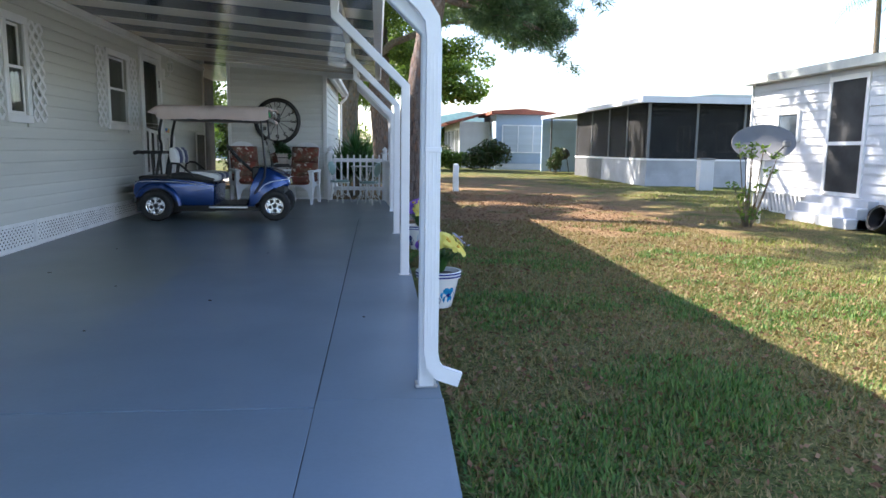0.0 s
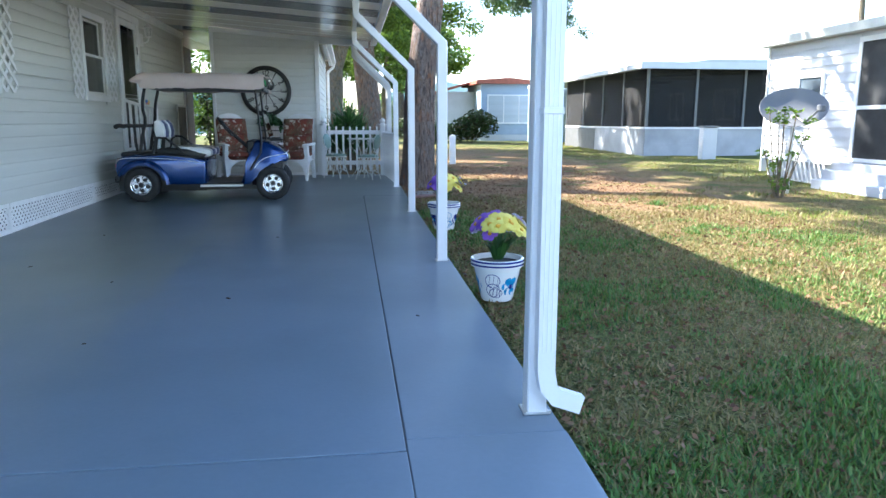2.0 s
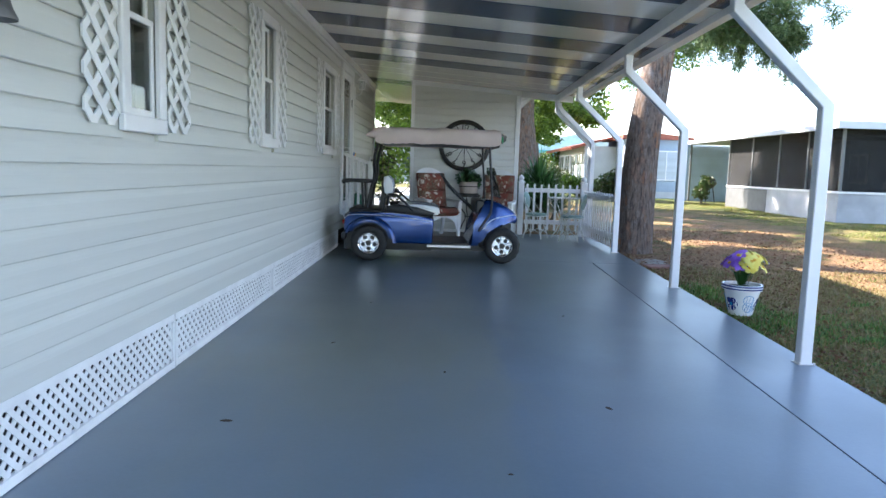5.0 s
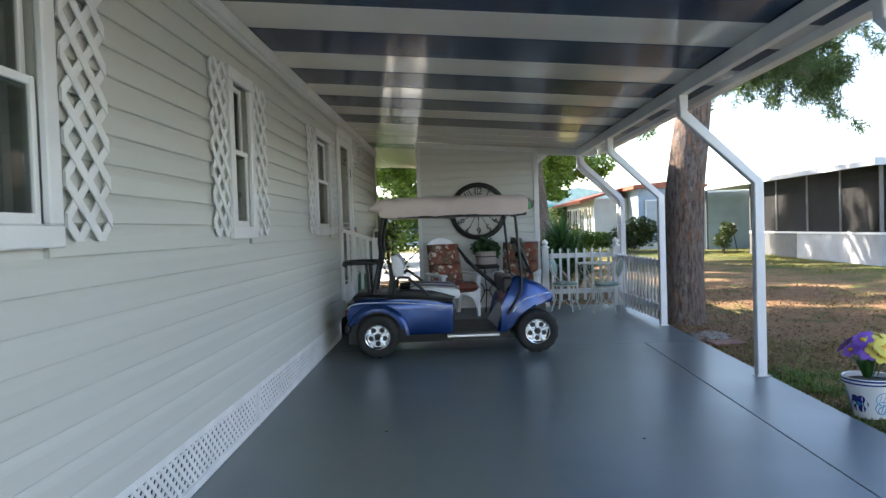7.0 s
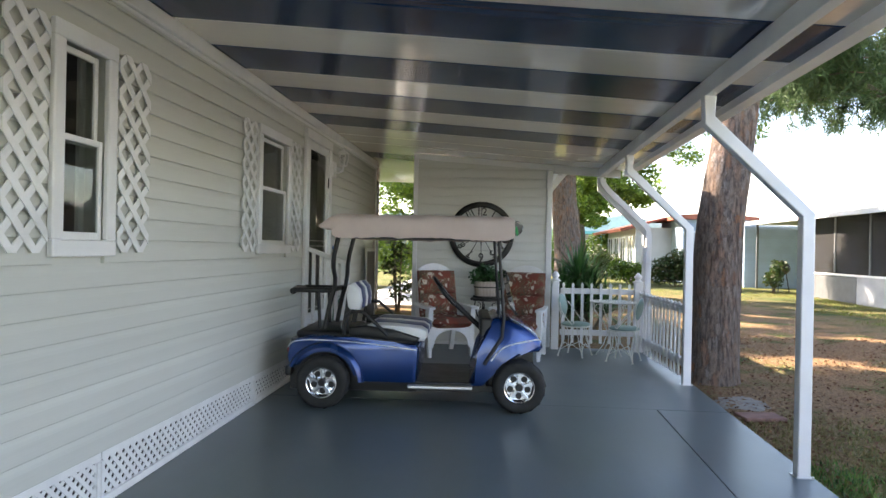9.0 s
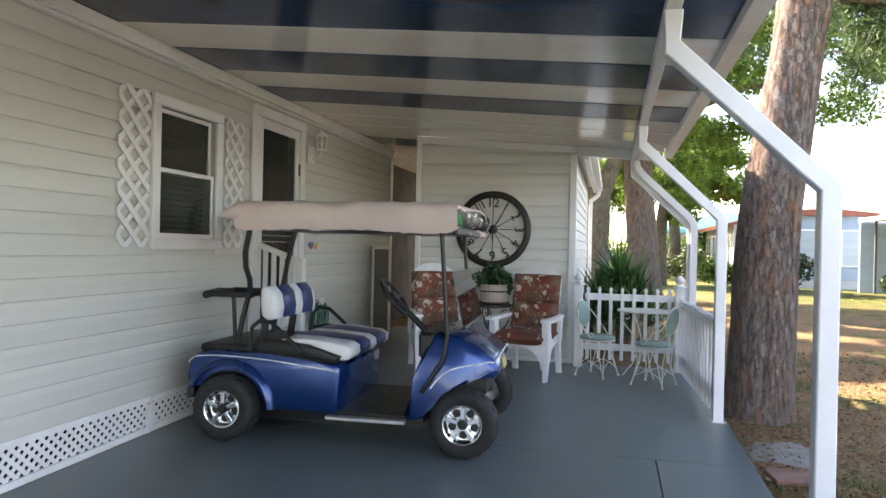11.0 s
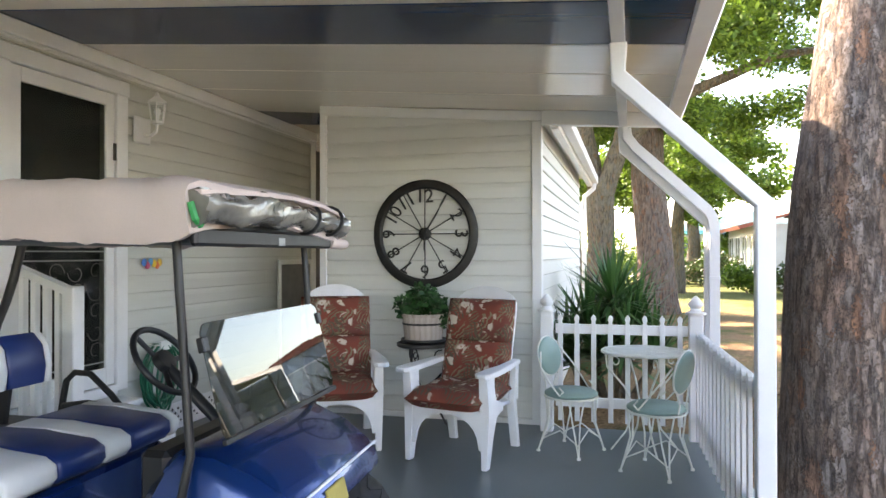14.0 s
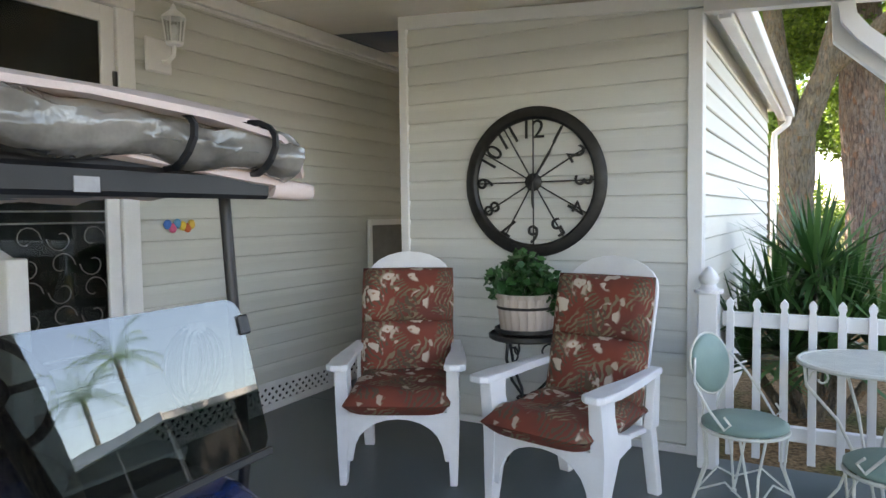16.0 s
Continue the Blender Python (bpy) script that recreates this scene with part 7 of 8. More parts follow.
def palm(x, y, h, seed):
    rng = np.random.default_rng(seed)
    pl = thing("palm_tree", x, y, ground_z(y), 0, label="tall palm with a slender trunk beyond the houses", category="tree", group="palms beyond the houses")
    bm = bmesh.new()
    trunk(bm, [(0, 0, -0.1), (0.1, 0, h * 0.5), (0.0, 0.1, h)], [0.22, 0.16, 0.13], 10, 0.02, seed)
    part("trunk", bm, M_OAK, pl, smooth=80)
    for i in range(20):
        a = 6.28319 * i / 20 + rng.uniform(-0.1, 0.1)
        e = rng.uniform(-0.3, 1.2)
        p = np.array((0.0, 0.1, h))
        d = np.array((math.cos(a) * math.cos(e), math.sin(a) * math.cos(e), math.sin(e)))
        s = np.array((-math.sin(a), math.cos(a), 0.0))
        vs, fs = [], []
        for k in range(16):
            for sg in (-1, 1):
                q = p + s * sg * 0.5 * (1 - abs(k - 6) / 12) + d * 0.25 - np.array((0, 0, 0.32))
                b = len(vs)
                vs += [p, p + d * 0.06, q]
                fs.append((b, b + 1, b + 2))
            p = p + d * 0.17
            d = d - np.array((0, 0, 0.085))
            d /= np.linalg.norm(d)
        soup("frond", vs, fs, M_PALM, pl)


palm(27.0, 36.8, 9.6, 41)
palm(29.6, 36.2, 8.6, 42)
mast = thing("antenna_mast", 12.2, 20.4, 2.9, 0, label="thin grey antenna mast above the porch roof", category="mast")
part("pole", tube(bmesh.new(), [(0, 0, -0.1), (0, 0, 6.0)], 0.02, 6), M_ALU, mast)
broadleaf("oak_tree", 21.0, 15.0, [([(0, 0, -0.1), (0, 0, 3), (0.3, 0, 6)], [0.3, 0.22, 0.06])], [(0, 0, 5.2, 2.0), (1.5, 0, 4.4, 1.6), (-1.5, 0.5, 4.2, 1.7)], 5000, 0.12, "round leafy tree beyond the white house", M_HEDGE, 24)

broadleaf("oak_tree", -2.5, 36.0, [([(0, 0, -0.1), (0, 0, 2.5), (0.3, 0, 6)], [0.4, 0.3, 0.1])], [(0, 0, 6.5, 2.4), (2.6, 0, 5.0, 2.0), (-2.6, 0.5, 5.0, 2.2), (4.4, -1.0, 4.2, 1.5), (-4.8, 0, 4.0, 1.8), (1.2, -1.4, 3.6, 1.4), (-1.4, -1.4, 3.4, 1.4)], 26000, 0.08, "sunlit yellow-green tree in the back yards", M_OAKLEAF, 25)
for i, (x, y) in enumerate(((-2.8, 40.0), (0.6, 41.5), (2.6, 39.0), (-6.5, 39.0))):
    shrub(x, y, [(0, 0, 0.6, 0.7), (0.9, 0.2, 0.7, 0.7), (-0.9, 0, 0.6, 0.6), (0.3, 0, 1.2, 0.5)], 2200, 0.07, M_OAKLEAF if i % 2 else M_HEDGE, "leafy garden shrub in the back yards", 70 + i)
for i, (x, y) in enumerate(((-1.6, 45.0), (1.4, 46.5), (4.3, 45.5))):
    shrub(x, y, [(0, 0, 0.9, 0.9), (1.0, 0.2, 1.1, 0.9), (-1.0, 0, 1.0, 0.9), (0.3, 0, 2.0, 0.8), (-0.6, 0.1, 1.8, 0.7)], 2600, 0.09, M_OAKLEAF, "tall sunlit shrub along the far road", 80 + i)
# ---- neighbours ----
def pane_window(parent, axis, fixed, a0, a1, z0, z1, sign, mat, nx=2):
    """A framed window on a wall in the plane axis = fixed."""
    w = new("window")
    w.parent = parent

    def bx(a, b, za, zb, d0, d1):
        d0, d1 = sorted((fixed + sign * d0, fixed + sign * d1))
        return ((d0, a, za), (d1, b, zb)) if axis == "x" else ((a, d0, za), (b, d1, zb))
    t = 0.06
    part("frame", boxes(bx(a0, a1, z1 - t, z1, 0.0, 0.05), bx(a0, a1, z0, z0 + t, 0.0, 0.06), bx(a0, a0 + t, z0 + t, z1 - t, 0.0, 0.05), bx(a1 - t, a1, z0 + t, z1 - t, 0.0, 0.05)), M_WHITE, w)
    for i in range(nx):
        p0 = a0 + t + (a1 - a0 - 2 * t) * i / nx
        p1 = a0 + t + (a1 - a0 - 2 * t) * (i + 1) / nx
        part("pane", boxes(bx(p0 + 0.02, p1 - 0.02, z0 + t, z1 - t, 0.005, 0.02)), mat, w)
        if i:
            part("mullion", boxes(bx(p0 - 0.02, p0 + 0.02, z0 + t, z1 - t, 0.0, 0.045)), M_WHITE, w)
    return w


M_PANE = material("dark_window_pane", (0.10, 0.13, 0.16), 0.12, vary=0.15, scale=2, bump=0.02)
M_PANEB = material("blinds_behind_glass", (0.45, 0.50, 0.54), 0.2, vary=0.06, scale=2, fine=20, stretch=(0.1, 0.1, 3))

rh = thing("white_house", 0, 0, 0, label="white sided mobile home with a screened door", category="house")
RXW = 7.6
holes = [(12.12, 12.84, 1.52, 2.08), (10.38, 11.36, 0.62, 2.58)]
part("wall", boxes(((RXW + 0.02, -2.0, 0.55), (RXW + 4.0, 13.78, 2.68))), M_NWALL, rh)
courses(rh, M_NWALL, "x", RXW + 0.019, -2.0, 13.78, 0.55, 2.66, 0.15, -1, holes)
part("corner_board", boxes(((RXW - 0.02, 13.785, 0.3), (RXW + 0.10, 13.83, 2.7))), M_WHITE, rh)
bm = bmesh.new()
prism(bm, [(RXW - 0.22, 2.66), (RXW - 0.22, 2.80), (RXW + 2.0, 3.1), (RXW + 4.2, 2.8), (RXW + 4.2, 2.66)], -2.2, 13.95, "y", 0.01)
part("roof", bm, M_ROOFN, rh)
part("skirt", boxes(((RXW + 0.08, -2.0, 0.0), (RXW + 3.9, 13.7, 0.545))), M_NWALL, rh)
pane_window(rh, "x", RXW + 0.01, 12.12, 12.84, 1.52, 2.08, -1, M_PANE, 1)
dr = part("door", boxes(((RXW - 0.02, 10.38, 0.62), (RXW + 0.015, 10.45, 2.58)), ((RXW - 0.02, 11.29, 0.62), (RXW + 0.015, 11.36, 2.58)), ((RXW - 0.02, 10.45, 2.5), (RXW + 0.015, 11.29, 2.58)), ((RXW - 0.02, 10.45, 0.62), (RXW + 0.015, 11.29, 0.68)), ((RXW - 0.02, 10.45, 1.45), (RXW + 0.0, 11.29, 1.51))), M_WHITE, rh)
part("door_screen", boxes(((RXW - 0.002, 10.45, 0.68), (RXW + 0.012, 11.29, 2.5))), M_SCREEN, dr)
st = thing("door_steps", RXW - 0.35, 10.8, ground_z(10.8), label="white masonry steps below the neighbour's door", category="steps")
for i, (x0, h) in enumerate(((-0.15, 0.16), (0.02, 0.32), (0.18, 0.44))):
    part("step", boxes(((x0, -0.85, 0.0), (0.42, 0.75, h)), bev=0.01), M_NWALL, st)
lt = thing("lattice_skirt", RXW - 0.02, 11.75, ground_z(12.5), 0, label="white slatted skirting panels leaning at the wall", category="skirting")
for i in range(12):
    part("slat", prism(bmesh.new(), [(i * 0.13, 0.02), (i * 0.13 + 0.04, 0.02), (i * 0.13 + 0.18, 0.36), (i * 0.13 + 0.14, 0.36)], -0.03, -0.015, "x"), M_WHITE, lt)
part("frame", boxes(((-0.035, -0.05, 0.0), (-0.012, 1.75, 0.03)), ((-0.035, -0.05, 0.36), (-0.012, 1.75, 0.39))), M_WHITE, lt)
ac = thing("vent_pipe", 7.45, 9.62, ground_z(9.75), 0, label="black drain hose opening beside the white house", category="vent")
bm = bmesh.new()
lathe(bm, [(0.16, -0.12), (0.2, -0.12), (0.2, 0.12), (0.16, 0.12), (0.13, 0.0)], 20, pose(0, 0, 0.2, 0, -70, 0))
part("drum", bm, M_BLKP, ac, smooth=40)

dish = thing("satellite_dish", 6.15, 10.75, ground_z(10.75), 0, label="grey satellite dish on a short pole in the lawn", category="satellite dish")
M_DISH = material("grey_dish", (0.13, 0.135, 0.14), 0.5, vary=0.06, scale=4)
bm = bmesh.new()
tube(bm, [(0, 0, -0.05), (0, 0, 1.2)], 0.03, 10)
part("pole", bm, M_ALU, dish, smooth=60)
bm = bmesh.new()
dm = pose(0.0, 0.02, 1.30, 0, 0, -28) @ pose(0, 0, 0, 58, 0, 0) @ Matrix.Diagonal((1.0, 0.72, 1, 1))
lathe(bm, [(0, -0.07), (0.2, -0.055), (0.35, -0.02), (0.47, 0.03), (0.475, 0.025), (0.35, -0.03), (0.2, -0.065), (0, -0.08)], 36, dm)
part("reflector", bm, M_DISH, dish, smooth=50)
bm = bmesh.new()
tube(bm, [(0, 0, 1.2), (0.02, -0.25, 1.08), (0.05, -0.52, 1.28)], 0.015, 6)
box(bm, (0.0, -0.6, 1.24), (0.10, -0.5, 1.34), 0.02)
part("feed_arm", bm, M_DISH, dish)


def mesh_screen(name, alpha):
    mat = bpy.data.materials.new(name)
    mat.use_nodes = True
    n, l = mat.node_tree.nodes, mat.node_tree.links
    p = n["Principled BSDF"]
    p.inputs["Base Color"].default_value = (0.010, 0.0105, 0.011, 1)
    p.inputs["Roughness"].default_value = 0.8
    tr = n.new("ShaderNodeBsdfTransparent")
    mx = n.new("ShaderNodeMixShader")
    co = n.new("ShaderNodeTexCoord")
    ns = n.new("ShaderNodeTexNoise")
    ns.inputs["Scale"].default_value = 1.5
    l.new(co.outputs["Object"], ns.inputs[0])
    mr = n.new("ShaderNodeMapRange")
    mr.inputs[3].default_value, mr.inputs[4].default_value = alpha - 0.12, alpha + 0.12
    l.new(ns.outputs[0], mr.inputs[0])
    l.new(mr.outputs[0], mx.inputs[0])
    l.new(tr.outputs[0], mx.inputs[1])
    l.new(p.outputs[0], mx.inputs[2])
    l.new(mx.outputs[0], n["Material Output"].inputs[0])
    return mat


M_MESH = mesh_screen("insect_screen", 0.66)
PX, PY = 8.1, 20.6
pz = ground_z(20)
# greyer than the neighbour white: the porch front's shade is in this colour
M_KNEE = material("shaded_white_panel", (0.42, 0.43, 0.45), 0.6, vary=0.12, scale=1.5, fine=40)
M_PALEBLUE = material("pale_blue_siding", (0.48, 0.60, 0.72), 0.5, vary=0.04, scale=2, piece=0.03)
ph = thing("porch_house", 0, 0, 0, label="mobile home with a dark screened porch and white kneewall", category="house")
part("kneewall", boxes(((PX, PY, pz - 0.1), (PX + 6.5, PY + 0.08, 1.04)), ((PX, PY + 0.08, pz - 0.1), (PX + 0.08, 24.9, 1.04))), M_KNEE, ph)
part("dark_panel", boxes(((PX - 0.012, 24.9, 0.30), (PX + 0.08, 28.3, 1.02))), M_DISH, ph)
part("sill_beam", boxes(((PX - 0.03, PY - 0.03, 1.043), (PX + 6.5, PY + 0.1, 1.10)), ((PX - 0.03, PY + 0.1, 1.043), (PX + 0.1, 28.3, 1.10))), M_WHITE, ph)
for x in (0.0, 1.5, 3.0, 4.5, 6.2):
    part("porch_post", boxes(((PX + x, PY, 1.10), (PX + x + 0.07, PY + 0.07, 2.78))), M_DISH, ph)
for y in (22.4, 24.2, 26.2, 28.23, 32.6):
    part("porch_post", boxes(((PX, y, 1.10 if y < 30 else 0.2), (PX + 0.07, y + 0.07, 2.78))), M_DISH, ph)
for k in range(4):
    part("screen", boxes(((PX + 0.07 + 1.5 * k, PY + 0.03, 1.10), (PX + 1.5 * (k + 1), PY + 0.035, 2.78))), M_MESH, ph)
for a, b in zip((20.67, 22.47, 24.27, 26.27), (22.4, 24.2, 26.2, 28.23)):
    part("screen", boxes(((PX + 0.03, a, 1.10), (PX + 0.035, b, 2.78))), M_MESH, ph)
part("porch_floor", boxes(((PX + 0.1, PY + 0.1, 0.3), (PX + 6.5, 28.2, 0.42))), M_DISH, ph)
part("inner_wall", boxes(((PX + 3.6, PY + 0.1, 0.42), (PX + 6.4, 32.0, 2.9)), ((PX + 0.1, 28.2, 0.42), (PX + 3.6, 28.3, 2.9))), M_BLUE, ph)
pane_window(ph, "x", PX + 3.59, 22.0, 23.4, 1.3, 2.3, -1, M_PANEB, 2)
pane_window(ph, "x", PX + 3.59, 25.5, 26.6, 1.3, 2.3, -1, M_PANEB, 2)
bm = bmesh.new()
prism(bm, [(PX - 0.35, 2.78), (PX + 1.8, 3.02), (PX + 6.6, 3.02), (PX + 6.6, 2.80), (PX + 0.0, 2.78)], PY - 0.35, 33.0, "y", 0.02)
part("porch_roof", bm, M_ROOFN, ph)
part("back_wall", boxes(((PX - 0.3, 33.1, 0.2), (PX + 3.0, 33.2, 2.78))), M_PALEBLUE, ph)
courses(ph, M_PALEBLUE, "y", 33.099, PX - 0.3, PX + 1.6, 0.3, 2.75, 0.15, -1)
for yy in (21.5, 24.0, 26.5):
    part("roof_rafter", boxes(((PX + 0.1, yy, 2.66), (PX + 3.5, yy + 0.06, 2.76))), M_DISH, ph)
table = thing("porch_table", PX + 1.9, 22.6, 0.42, label="dark round table on the screened porch", category="table")
part("top", lathe(bmesh.new(), [(0, 0.74), (0.5, 0.74), (0.52, 0.725), (0.5, 0.71), (0, 0.71)], 24), M_DISH, table)
part("pedestal", lathe(bmesh.new(), [(0.25, 0.0), (0.24, 0.03), (0.05, 0.08), (0.04, 0.71)], 14), M_DISH, table)
for px_, py_, a in ((1.3, 23.3, 40), (2.7, 23.0, -60)):
    pc = thing("porch_chair", PX + px_, py_, 0.42, a, label="white chair on the screened porch", category="chair", group="porch chairs")
    part("seat", boxes(((-0.22, -0.22, 0.42), (0.22, 0.22, 0.46)), bev=0.01), M_WHITE, pc)
    part("backrest", boxes(((-0.22, 0.19, 0.47), (0.22, 0.22, 0.95)), bev=0.01), M_WHITE, pc)
    for lx in (-0.2, 0.17):
        for ly in (-0.2, 0.17):
            part("leg", boxes(((lx, ly, 0.0), (lx + 0.03, ly + 0.03, 0.42))), M_WHITE, pc)
part("fascia", boxes(((PX - 0.38, PY - 0.40, 2.74), (PX + 6.6, PY - 0.355, 2.93)), ((PX - 0.40, PY - 0.35, 2.74), (PX - 0.36, 33.0, 2.88))), M_NWALL, ph)
part("lower_siding", boxes(((PX - 0.02, PY - 0.02, 0.1), (PX + 6.5, PY - 0.003, 0.62))), M_KNEE, ph)
ub = thing("utility_box", 9.0, 18.6, ground_z(18.6), 0, label="pale grey utility box by the porch", category="utility box")
part("cabinet", boxes(((-0.2, -0.12, 0.0), (0.2, 0.12, 0.85)), bev=0.02), M_NWALL, ub)
part("lid", boxes(((-0.22, -0.14, 0.85), (0.22, 0.14, 0.9)), bev=0.01), M_DISH, ub)

bh = thing("blue_house", 0, 0, 0, label="blue-grey mobile home with white windows and a red roof edge", category="house")
bz = ground_z(36)
holes = [(6.2, 8.6, 1.15, 2.55)]
part("wall", boxes(((5.9, 35.02, bz - 0.1), (8.7, 39.0, 3.1))), M_BLUE, bh)
courses(bh, M_BLUE, "y", 35.019, 5.9, 8.7, bz + 0.35, 3.0, 0.2, -1, holes)
part("base_board", boxes(((5.85, 34.96, bz - 0.1), (8.7, 35.0, bz + 0.3))), M_NWALL, bh)
pane_window(bh, "y", 35.0, 6.2, 8.6, 1.15, 2.55, -1, M_PANEB, 3)
part("side_wing", boxes(((4.3, 37.0, bz - 0.1), (5.9, 46.0, 2.75))), M_NWALL, bh)
for k in range(4):
    pane_window(bh, "x", 4.3, 37.4 + 2.0 * k, 38.9 + 2.0 * k, 1.0, 2.4, -1, M_PANE, 2)
bm = bmesh.new()
prism(bm, [(5.6, 3.05), (8.9, 3.05), (8.9, 3.16), (7.2, 3.34), (5.6, 3.22)], 34.6, 39.3, "y")
part("roof", bm, M_REDROOF, bh)
bm = bmesh.new()
prism(bm, [(3.6, 2.55), (5.9, 3.22), (6.0, 3.32), (3.5, 2.68)], 36.6, 46.3, "y")
part("wing_roof", bm, M_REDROOF, bh)

stub = thing("marker_post", 1.98, 17.75, ground_z(17.75) - 0.02, 0, label="short white painted post in the yard", category="post")
part("post", boxes(((-0.07, -0.07, 0.0), (0.07, 0.07, 0.68)), bev=0.01), M_WHITE, stub)
bm = bmesh.new()
lathe(bm, [(0.08, 0.68), (0.08, 0.70), (0.0, 0.72)], 4, pose(0, 0, 0, 0, 0, 45))
part("cap", bm, M_WHITE, stub)

grill = thing("barbecue_grill", 8.0, 30.0, ground_z(30), 0, label="black kettle barbecue beside the porch", category="barbecue")
bm = bmesh.new()
lathe(bm, [(0, 0.6), (0.2, 0.65), (0.32, 0.8), (0.33, 0.86), (0.28, 1.0), (0.15, 1.1), (0, 1.13)], 18)
part("kettle", bm, M_BLKP, grill, smooth=50)
for a in (0, 120, 240):
    bm = bmesh.new()
    tube(bm, [(0.2 * math.cos(radians(a)), 0.2 * math.sin(radians(a)), 0.68), (0.32 * math.cos(radians(a)), 0.32 * math.sin(radians(a)), 0)], 0.018, 6)
    part("leg", bm, M_BLKP, grill)
shrub(7.4, 29.0, [(0, 0, 0.5, 0.35), (0.2, 0.1, 0.9, 0.3)], 500, 0.07, M_HEDGE, "potted plants beside the porch", 35)

# paving stone by the tree
pv = thing("paving_stone", 0.55, 10.93, ground_z(10.93), 8, label="reddish concrete paver lying in the pine litter", category="paver")
part("paver", boxes(((-0.17, -0.12, 0.0), (0.20, 0.12, 0.035)), bev=0.008), material("red_paver", (0.26, 0.13, 0.10), 0.85, vary=0.15, scale=8, fine=90), pv)
bm = bmesh.new()
lathe(bm, [(0, 0.010), (0.08, 0.009), (0.15, 0.006), (0.22, -0.004), (0.26, -0.02)], 22, Matrix.Diagonal((1.0, 1.4, 1, 1)))
for v in bm.verts:
    k = 1 + 0.5 * noise.noise((v.co.x * 9, v.co.y * 9, 2))
    v.co.x *= k
    v.co.y *= k
tagged(part("sand_patch", bm, material("pale_sand", (0.27, 0.245, 0.215), 0.95, vary=0.15, scale=8, fine=120, bump=0.5), None, m=pose(0.62, 11.55, ground_z(11.55) + 0.004)), "pale sandy patch at the slab edge", "sand", kind="stuff")

# far side: road and two houses
rd = boxes(((-40, 50, ground_z(50) + 0.004), (40, 55, ground_z(50) + 0.02)))
tagged(part("road", rd, material("pale_asphalt", (0.32, 0.32, 0.31), 0.9, vary=0.08, scale=1, fine=60)), "pale worn asphalt road across the far yard", "road", kind="structure")
M_TEAL = material("teal_paint", (0.10, 0.36, 0.36), 0.6, vary=0.06)
for x0, mat, lab in ((1.5, M_NWALL, "white house with teal carport across the road"), (-16.0, M_NWALL, "white house across the road"), (-34.0, M_BLUE, "blue-grey house across the road")):
    fh = thing("far_house", x0, 60, ground_z(60), 0, label=lab, category="house")
    part("wall", boxes(((0, 0, -0.1), (12, 6, 2.9))), mat, fh)
    bm = bmesh.new()
    prism(bm, [(-0.5, 2.9), (6.0, 4.2), (12.5, 2.9)], -0.6, 6.5, "y")
    part("roof", bm, M_ROOFN, fh)
    for k in range(4):
        pane_window(fh, "y", 0.0, 1.0 + 2.8 * k, 2.4 + 2.8 * k, 1.0, 2.3, -1, M_PANE, 2)
    for k in range(3):
        part("carport_post", boxes(((1.0 + 3 * k, -3.0, -0.1), (1.15 + 3 * k, -2.85, 2.6))), M_TEAL, fh)
    part("carport_roof", boxes(((0.5, -3.2, 2.6), (8.0, -0.1, 2.8))), M_TEAL, fh)

# ---- grass ----
def lawn_z(a, b):
    return ground_z(b) + (0.03 * noise.noise((a * 0.7, b * 0.7, 0)) if a > 0.6 else 0)


def grass(name, n, box_, size, width, seed, colours, label, cut, patch, near=1.25):
    rng = np.random.default_rng(seed)
    x = box_[0] + (box_[1] - box_[0]) * rng.random(n)
    y = box_[2] + (box_[3] - box_[2]) * rng.random(n) ** near
    keep = np.array([noise.noise((a * patch, b * patch, 3)) + 0.6 * noise.noise((a * patch * 3.7, b * patch * 3.7, 5)) for a, b in zip(x, y)]) + rng.normal(size=n) * 0.12
    bare = np.clip((y - 7.0) / 5.0, 0, 1) * np.clip((7.5 - x) / 3.0, 0, 1) * 0.95
    ok = (keep > cut + bare) & (np.hypot(x - 0.7, y - 12.6) > 0.45)
    x, y, keep = x[ok], y[ok], keep[ok]
    n = len(x)
    z = np.array([lawn_z(a, b) for a, b in zip(x, y)]) - 0.004
    a = rng.random(n) * 6.28319
    L = size * (0.5 + rng.random(n)) * (0.75 + np.clip(keep - cut, 0, 0.8))
    lean = 0.25 + 0.9 * rng.random(n)
    w = width * (0.7 + 0.6 * rng.random(n))
    o = np.stack([x, y, z], 1)
    s = np.stack([-np.sin(a), np.cos(a), 0 * a], 1) * w[:, None]
    t = o + np.stack([np.cos(a) * lean * L, np.sin(a) * lean * L, L * np.clip(1.05 - 0.75 * lean, 0.15, 1)], 1)
    v = np.stack([o - s, o + s, t], 1).reshape(-1, 3)
    return tagged(soup(name, v, np.arange(3 * n).reshape(-1, 3), leafy(name + "_blade", colours, 0.6, 0.3)), label, "grass", kind="stuff")


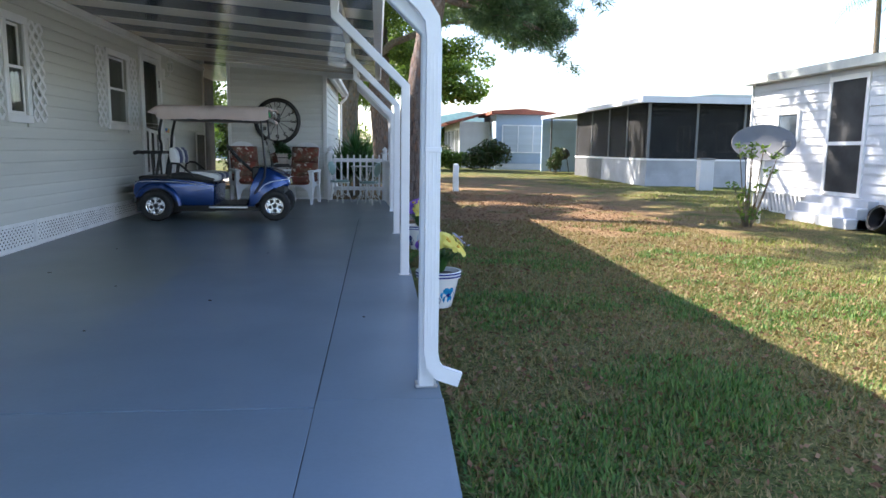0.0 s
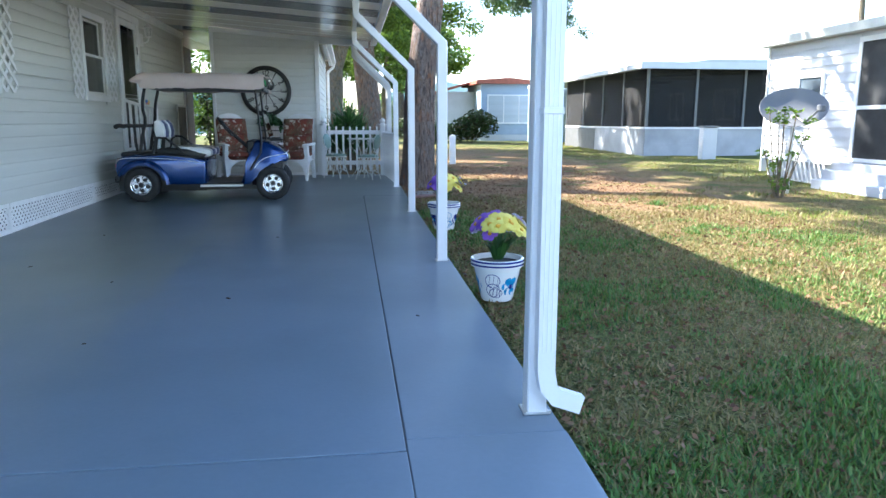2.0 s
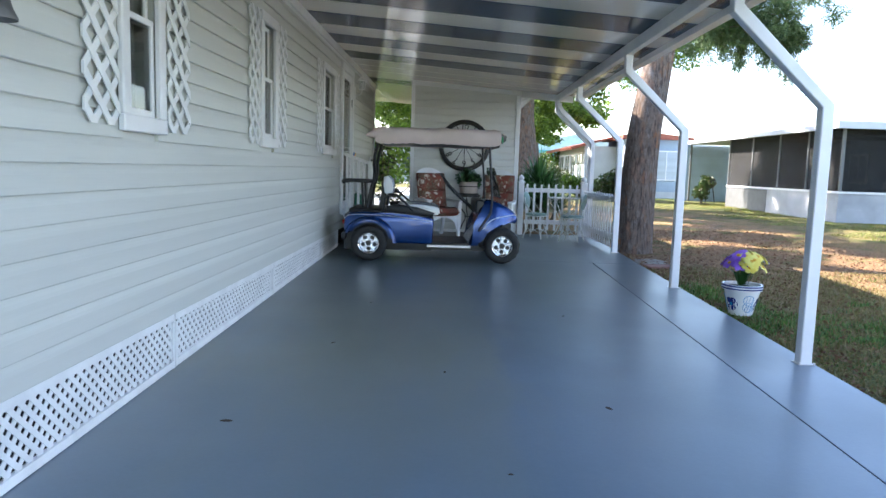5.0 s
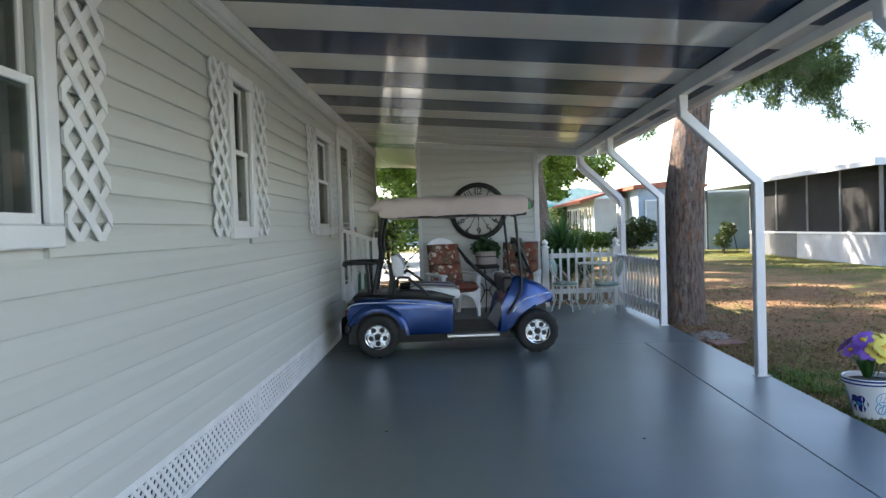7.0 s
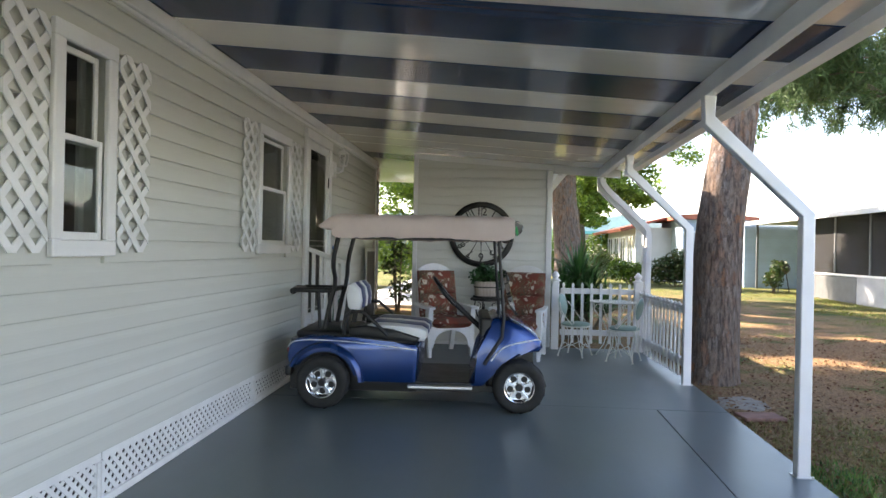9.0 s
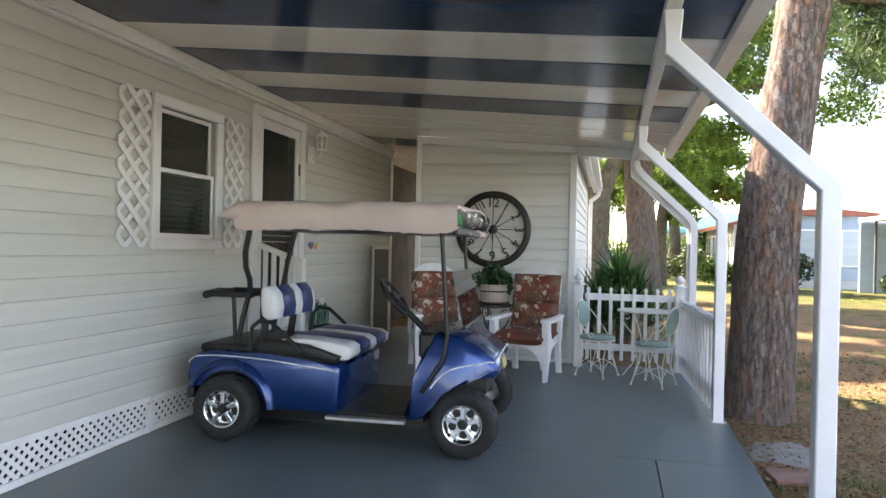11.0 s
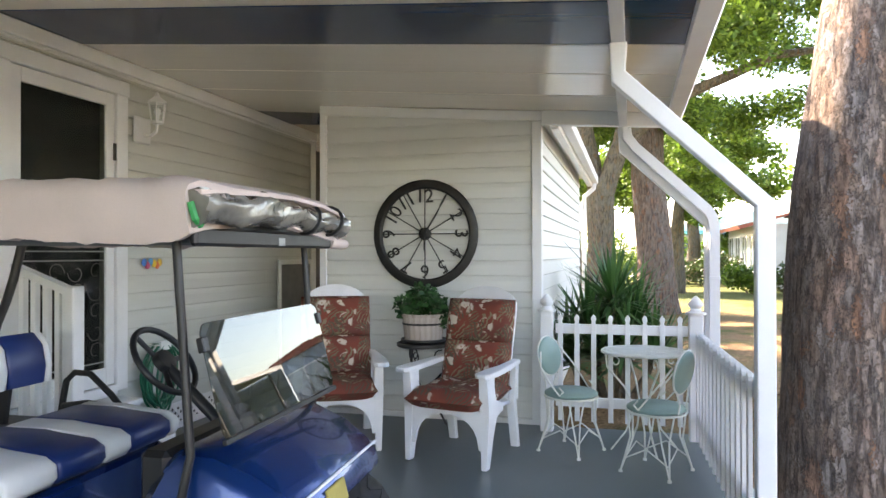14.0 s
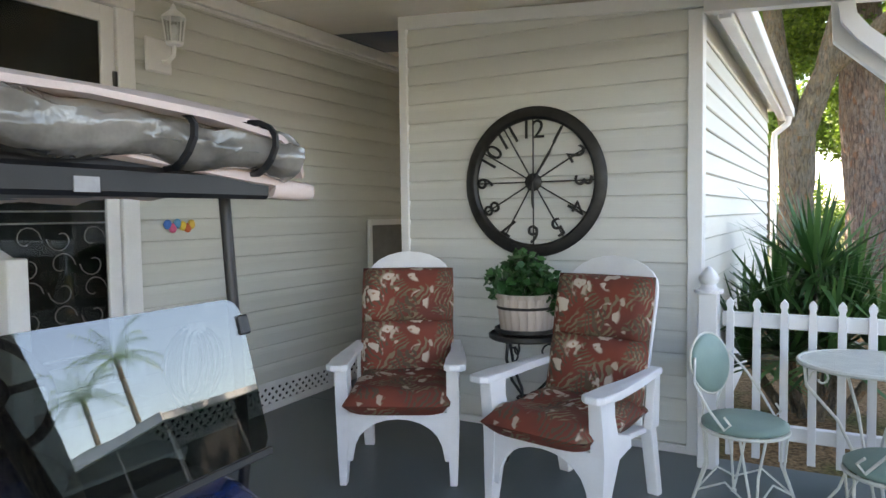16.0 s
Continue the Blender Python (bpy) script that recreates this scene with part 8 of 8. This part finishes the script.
DRY = [(0.188, 0.115, 0.048), (0.163, 0.144, 0.043), (0.25, 0.178, 0.076), (0.125, 0.144, 0.028), (0.375, 0.276, 0.123)]
GREEN = [(0.024, 0.066, 0.012), (0.068, 0.172, 0.026), (0.115, 0.225, 0.04), (0.18, 0.225, 0.055)]
grass("dry_grass", 150000, (0.36, 4.8, 0.6, 11.0), 0.032, 0.006, 51, DRY, "thin dry and olive lawn grass beside the slab", -0.9, 0.8)
grass("green_grass", 300000, (0.34, 4.8, 0.6, 11.5), 0.05, 0.0075, 53, GREEN, "fresh green grass tufts in the lawn", 0.10, 0.85)
# yellower, brighter greens than GREEN: sun on the open lawn is in the colour
grass("far_grass", 150000, (3.4, 9.2, 2.0, 30.0), 0.05, 0.007, 52, DRY[1:] + [(0.12, 0.20, 0.025), (0.20, 0.27, 0.035), (0.26, 0.27, 0.06)], "short straw and green lawn grass further off, brightened for the sunlit part", -0.2, 0.7)
# fallen leaves and pine litter
rl = np.random.default_rng(61)
n = 12000
x, y = 0.36 + 4.2 * rl.random(n) ** 1.2, 1.5 + 15 * rl.random(n) ** 0.8
c = np.stack([x, y, np.array([lawn_z(a, b) for a, b in zip(x, y)]) + 0.010 + 0.012 * rl.random(n)], 1)
v, f = leaf_cloud(rl, [(0, 0, 0)], [(0.001, 0.001, 0.001)], n, 0.018, 0.5, 0.25)
v = (v.reshape(n, 4, 3) + c[:, None, :]).reshape(-1, 3)
tagged(soup("leaf_litter", v, f, leafy("dead_leaf", [(0.10, 0.045, 0.025), (0.19, 0.09, 0.045), (0.26, 0.16, 0.09)], 0.8, 0.1)), "brown fallen leaves and pine litter on the lawn", "leaf litter", kind="stuff")

# specks on the painted floor
specks = [(-3.27, 5.09, 0.035), (-3.0, 6.6, 0.02), (-2.2, 6.0, 0.018), (-1.3, 5.45, 0.03), (-2.6, 4.3, 0.015), (-1.2, 7.7, 0.015), (-2.9, 8.0, 0.015), (0.36, 5.95, 0.03), (-0.1, 4.9, 0.014), (-1.9, 4.6, 0.014)]
bm = bmesh.new()
for i, (x, y, r) in enumerate(specks):
    lathe(bm, [(0, 0.006), (r * 0.6, 0.004), (r, 0.0)], 7, pose(x, y, floor_z(y), 0, 0, 40 * i) @ Matrix.Diagonal((1.0, 0.45, 1, 1)))
tagged(part("floor_litter", bm, material("dead_leaf_bit", (0.08, 0.06, 0.045), 0.9)), "small dry leaf bits on the painted floor", "leaf litter", kind="stuff")

# pine straw round the trunk and along the back of the lawn
rs = np.random.default_rng(62)
n = 26000
x, y = 0.36 + 4.6 * rs.random(n) ** 1.1, 9.2 + 9.5 * rs.random(n)
ok = (rs.random(n) < np.clip((y - 9.0) / 2.5, 0.1, 1)) & (x > np.where(y < 14.5, 0.34, -0.9))
x, y = x[ok], y[ok]
n = len(x)
a = rs.random(n) * 6.28319
L = 0.05 + 0.07 * rs.random(n)
o = np.stack([x, y, np.array([ground_z(q) + (0.03 * noise.noise((p * 0.7, q * 0.7, 0)) if p > 0.6 else 0) for p, q in zip(x, y)]) + 0.004 + 0.014 * rs.random(n)], 1)
d = np.stack([np.cos(a) * L, np.sin(a) * L, 0.012 * rs.normal(size=n)], 1)
s = np.stack([-np.sin(a), np.cos(a), 0 * a], 1) * 0.0028
v = np.stack([o - s, o + s, o + d], 1).reshape(-1, 3)
tagged(soup("pine_straw", v, np.arange(3 * n).reshape(-1, 3), leafy("pine_straw_needle", [(0.16, 0.08, 0.04), (0.27, 0.15, 0.08), (0.36, 0.23, 0.13)], 0.8, 0.1)), "reddish-brown pine straw on the bare ground", "pine straw", kind="stuff")
